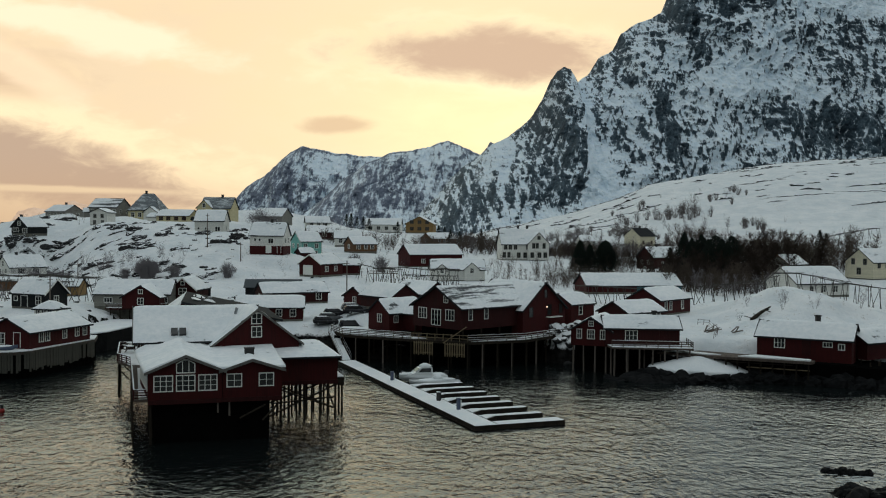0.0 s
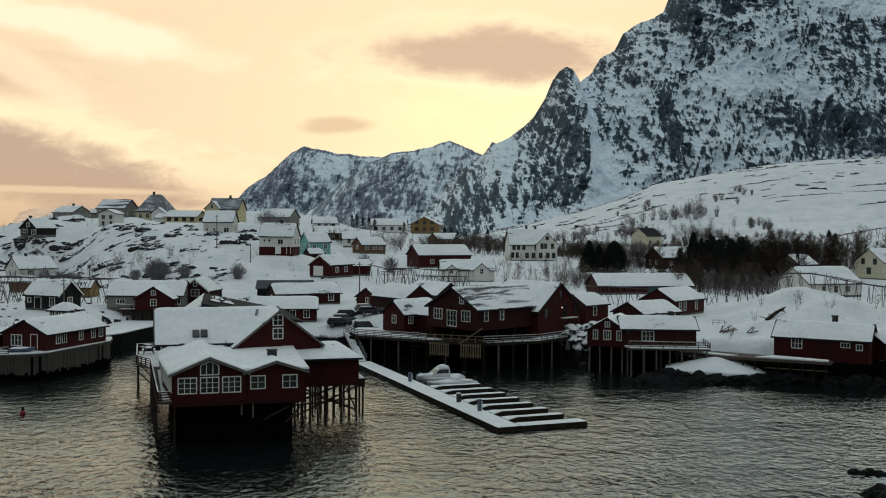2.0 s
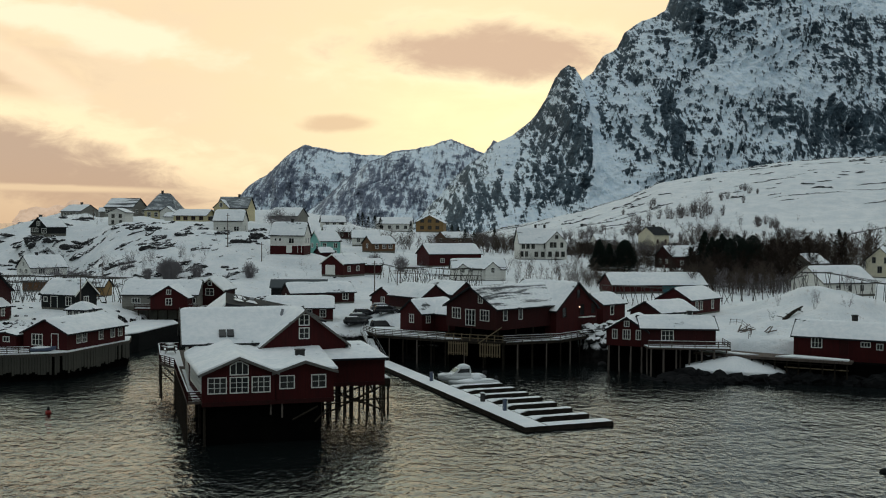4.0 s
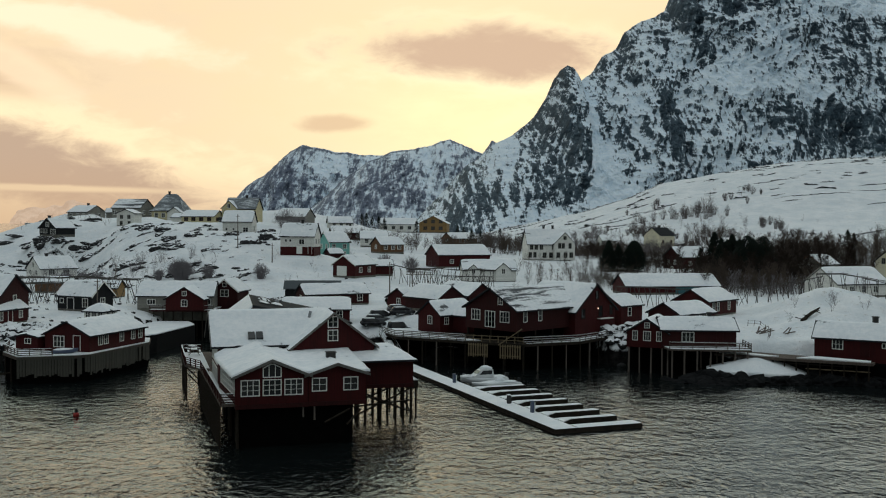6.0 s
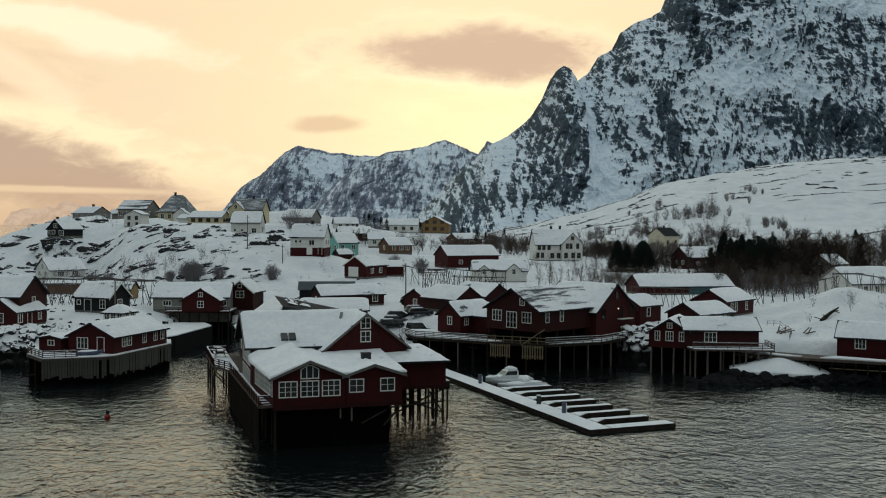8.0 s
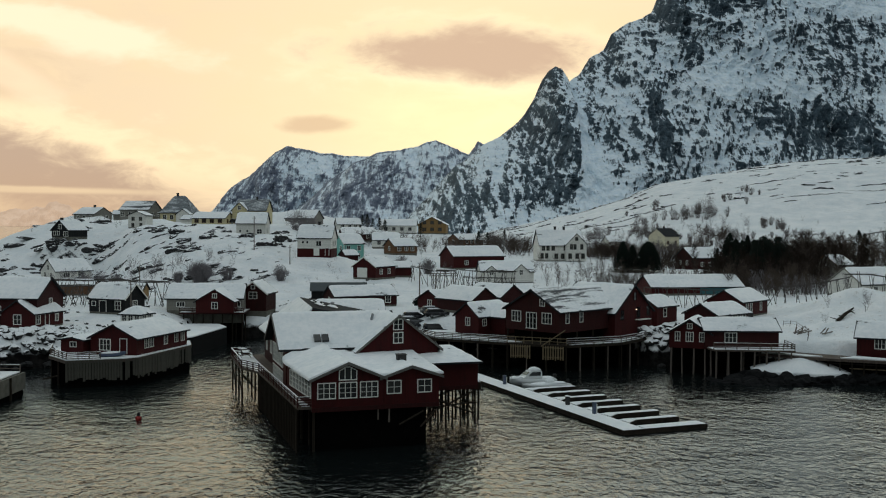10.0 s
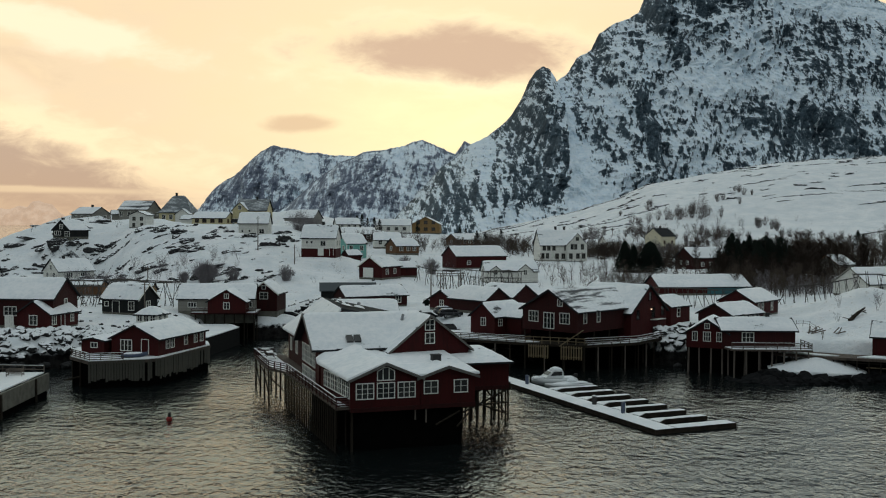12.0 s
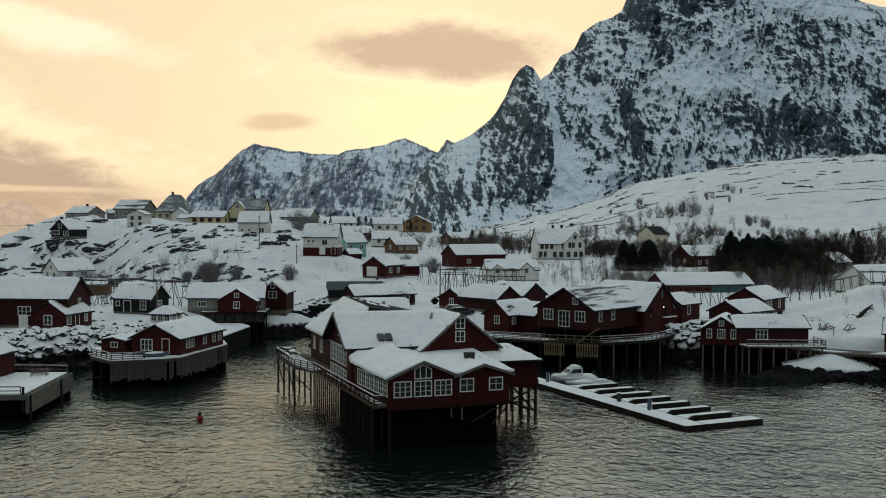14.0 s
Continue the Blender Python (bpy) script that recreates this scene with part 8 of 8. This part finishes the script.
def build_rack(x0, y0, x1, y1, n, h, label, levels=1):
    """A drying rack: crossed poles and long beams on top."""
    cx, cy = (x0 + x1) / 2, (y0 + y1) / 2
    e = thing("drying_rack", cx, cy, 0, 0, label, "rack", "drying racks")
    rnd = random.Random(int(x0 * 7 + y0))
    tops = []
    for i in range(n):
        t = i / (n - 1)
        x, y = x0 + (x1 - x0) * t - cx, y0 + (y1 - y0) * t - cy
        z = ground_z(x + cx, y + cy)
        w = h * 0.36
        for s in (-1, 1):
            bm = bmesh.new()
            stick(bm, (x + s * w * 0.35, y + s * w, z - 0.2), (x - s * 0.12 + rnd.uniform(-0.8, 0.8), y - s * 0.25, z + h * rnd.uniform(1.0, 1.14)), 0.07, 0.05)
            part("strut", bm, RACKPOLE, e)
        bm = bmesh.new()
        stick(bm, (x + rnd.choice((-1, 1)) * w * rnd.uniform(0.6, 1.3), y + rnd.uniform(-1, 1), z - 0.2), (x + rnd.uniform(-0.6, 0.6), y, z + h), 0.06, 0.05)
        part("strut", bm, RACKPOLE, e)
        tops.append((x, y, z + h))
    for k in range(levels + 1):
        off = (k - levels / 2) * 0.9
        marks = tops[::2] if n % 2 else tops[::2] + tops[-1:]
        for a, b in zip(marks[:-1], marks[1:]):
            bm = bmesh.new()
            up = rnd.uniform(0.0, 0.25)
            stick(bm, (a[0] - rnd.uniform(0.2, 0.9), a[1] + off, a[2] + up), (b[0] + rnd.uniform(0.2, 0.9), b[1] + off, b[2] + up + rnd.uniform(-0.1, 0.1)), 0.06, 0.05)
            part("beam", bm, RACKPOLE, e)


def build_poles():
    for x, y, top, lab in ((-46.9, 259, 16.2, "tall bare utility pole on the snow slope"), (-57.2, 268, 23.5, "utility pole on top of the knoll"), (-15.0, 193.7, 14.2, "utility pole beside the red cabin"), (-73.5, 217, 12.6, "utility pole behind the drying racks"),
                           (-64.5, 176.5, 11.8, "slim flagpole beside the black cabin"), (-41.0, 300, 20.0, "utility pole between the houses"), (64.5, 400, 20.0, "thin utility pole on the slope"), (98.0, 215, 17.0, "thin pole beside the white house"), (-109, 320, 25.0, "utility pole on the skyline")):
        z = ground_z(x, y)
        e = thing("utility_pole", x, y, z, 0, lab, "pole", "utility poles")
        bm = bmesh.new()
        stick(bm, (0, 0, -0.5), (0, 0, top - z), 0.14, 0.09, 8)
        part("shaft", bm, POLE, e)
        bm = bmesh.new()
        box(bm, -0.5, 0.5, -0.05, 0.05, top - z - 0.6, top - z - 0.5)
        part("crossarm", bm, POLE, e)


# ---------------------------------------------------------------- build the setting and the houses
build_water()
build_ground()
build_mountains()
for k, p in enumerate(PLANS):
    build_house(k, *p)
build_restaurant()
build_quay_house()
build_concrete_quay()
build_boardwalk()
build_quay_hall()
build_pile_house()
build_rock_house()
build_inner_quay()
build_dock()
build_boats()
picnic_table(-38.2, 133.0, 4.4, 15, "snow-covered picnic table on the gallery")
picnic_table(-39.3, 136.4, 4.4, 40, "picnic table under snow at the gallery's end")
build_pallet(-68.7, 127.9, 2.95)
for cx, cy, ct, cm, cl, cv in ((-12.8, 181.0, 18, CARGREY, "grey car with a snowy roof", False), (-17.2, 175.8, 12, CARDARK, "dark parked car with snow on its roof", False), (-16.6, 178.6, 10, CARGREY, "grey car in the row of parked cars", False),
                               (-12.6, 173.6, 20, CARDARK, "dark van parked by the boardwalk", True), (-16.0, 181.4, 14, CARDARK, "dark estate car half covered by snow", False), (-12.2, 178.2, 24, CARDARK, "black car parked beside the red cabin", False), (-57.0, 214, 5, CARGREY, "grey car parked below the knoll", False), (-50.5, 216, 8, CARDARK, "dark car beside the snow bank", False),
                               (-67.5, 303, 10, CARDARK, "dark car parked on the knoll", False)):
    build_car(cx, cy, ground_z(cx, cy), ct, cm, cl, cv)
build_rocks()
build_plants()
build_rack(-94, 206, -64, 201, 19, 4.6, "grey pole drying rack on the snow", 5)
build_rack(-88, 199, -68, 196, 11, 3.8, "lower drying rack of crossed grey poles", 3)
build_rack(-10, 238, 7, 233, 13, 4.6, "drying rack of crossed poles below the red barn", 3)
build_rack(-4, 231, 6, 229, 7, 3.6, "short drying rack of crossed poles", 2)
build_rack(-16, 247, -6, 243, 6, 3.6, "drying rack beside the garage house", 1)
build_rack(29, 196, 43, 193, 9, 3.4, "drying rack in front of the storehouse", 1)
build_rack(50, 190, 64, 186, 9, 3.2, "row of crossed drying poles on the bank", 1)
build_rack(64, 186, 84, 178, 12, 3.6, "drying rack with long beams above the bank", 2)
build_rack(129, 332, 146, 329, 8, 3.2, "drying rack on the far snowy mound", 3)
frame_a = thing("portal_frame", -9.5, 226.0, ground_z(-9.5, 226.0), 4, "tall grey timber portal frame in the snow", "frame")
for px in (-2.2, -1.6, 1.9, 2.4):
    beam("post", None, frame_a, (px, 0, -0.4), (px * 0.96, 0, 4.6), 0.10, POLE)
for pz in (4.1, 4.6):
    beam("crossbeam", None, frame_a, (-3.0, 0, pz), (3.2, 0, pz), 0.09, POLE)
build_poles()
build_clutter()
def build_carport(x, y, w, d, h, turn, label):
    e = thing("carport", x, y, ground_z(x, y), turn, label, "carport", "carports")
    for px in (-w / 2 + 0.2, 0, w / 2 - 0.2):
        for py in (-d / 2 + 0.2, d / 2 - 0.2):
            beam("post", None, e, (px, py, -0.5), (px, py, h), 0.08, PILE)
    bm = bmesh.new()
    box(bm, -w / 2, w / 2, -d / 2, d / 2, h, h + 0.35)
    part("roof", bm, ROOF, e, "flat dark roof slab")
    bm = bmesh.new()
    box(bm, -w / 2 + 0.1, w / 2 - 0.1, d / 2 - 0.3, d / 2 - 0.2, 0, h)
    part("back_wall", bm, BLACK, e)
    bm = bmesh.new()
    box(bm, -w / 2 + 0.2, w / 2 - 0.6, -d / 2 + 0.8, d / 2 - 0.1, h + 0.354, h + 0.45)
    part("snow_cover", bm, ROOFSNOW, e)


build_carport(-50.0, 221, 6.5, 4.0, 2.3, -4, "dark open carport with a thin snow cover")
build_carport(-56.5, 219, 5.5, 4.0, 1.9, 2, "low dark carport beside the snow bank")
screen = thing("white_screen", -81.9, 163.6, ground_z(-81.9, 163.6), 8, "white boarded wind screen between barn and cabin", "screen")
for k in range(7):
    bm = bmesh.new()
    box(bm, -1.2 + k * 0.35, -0.88 + k * 0.35, -0.04, 0.04, 0, 2.1)
    part("board", bm, TRIM, screen)
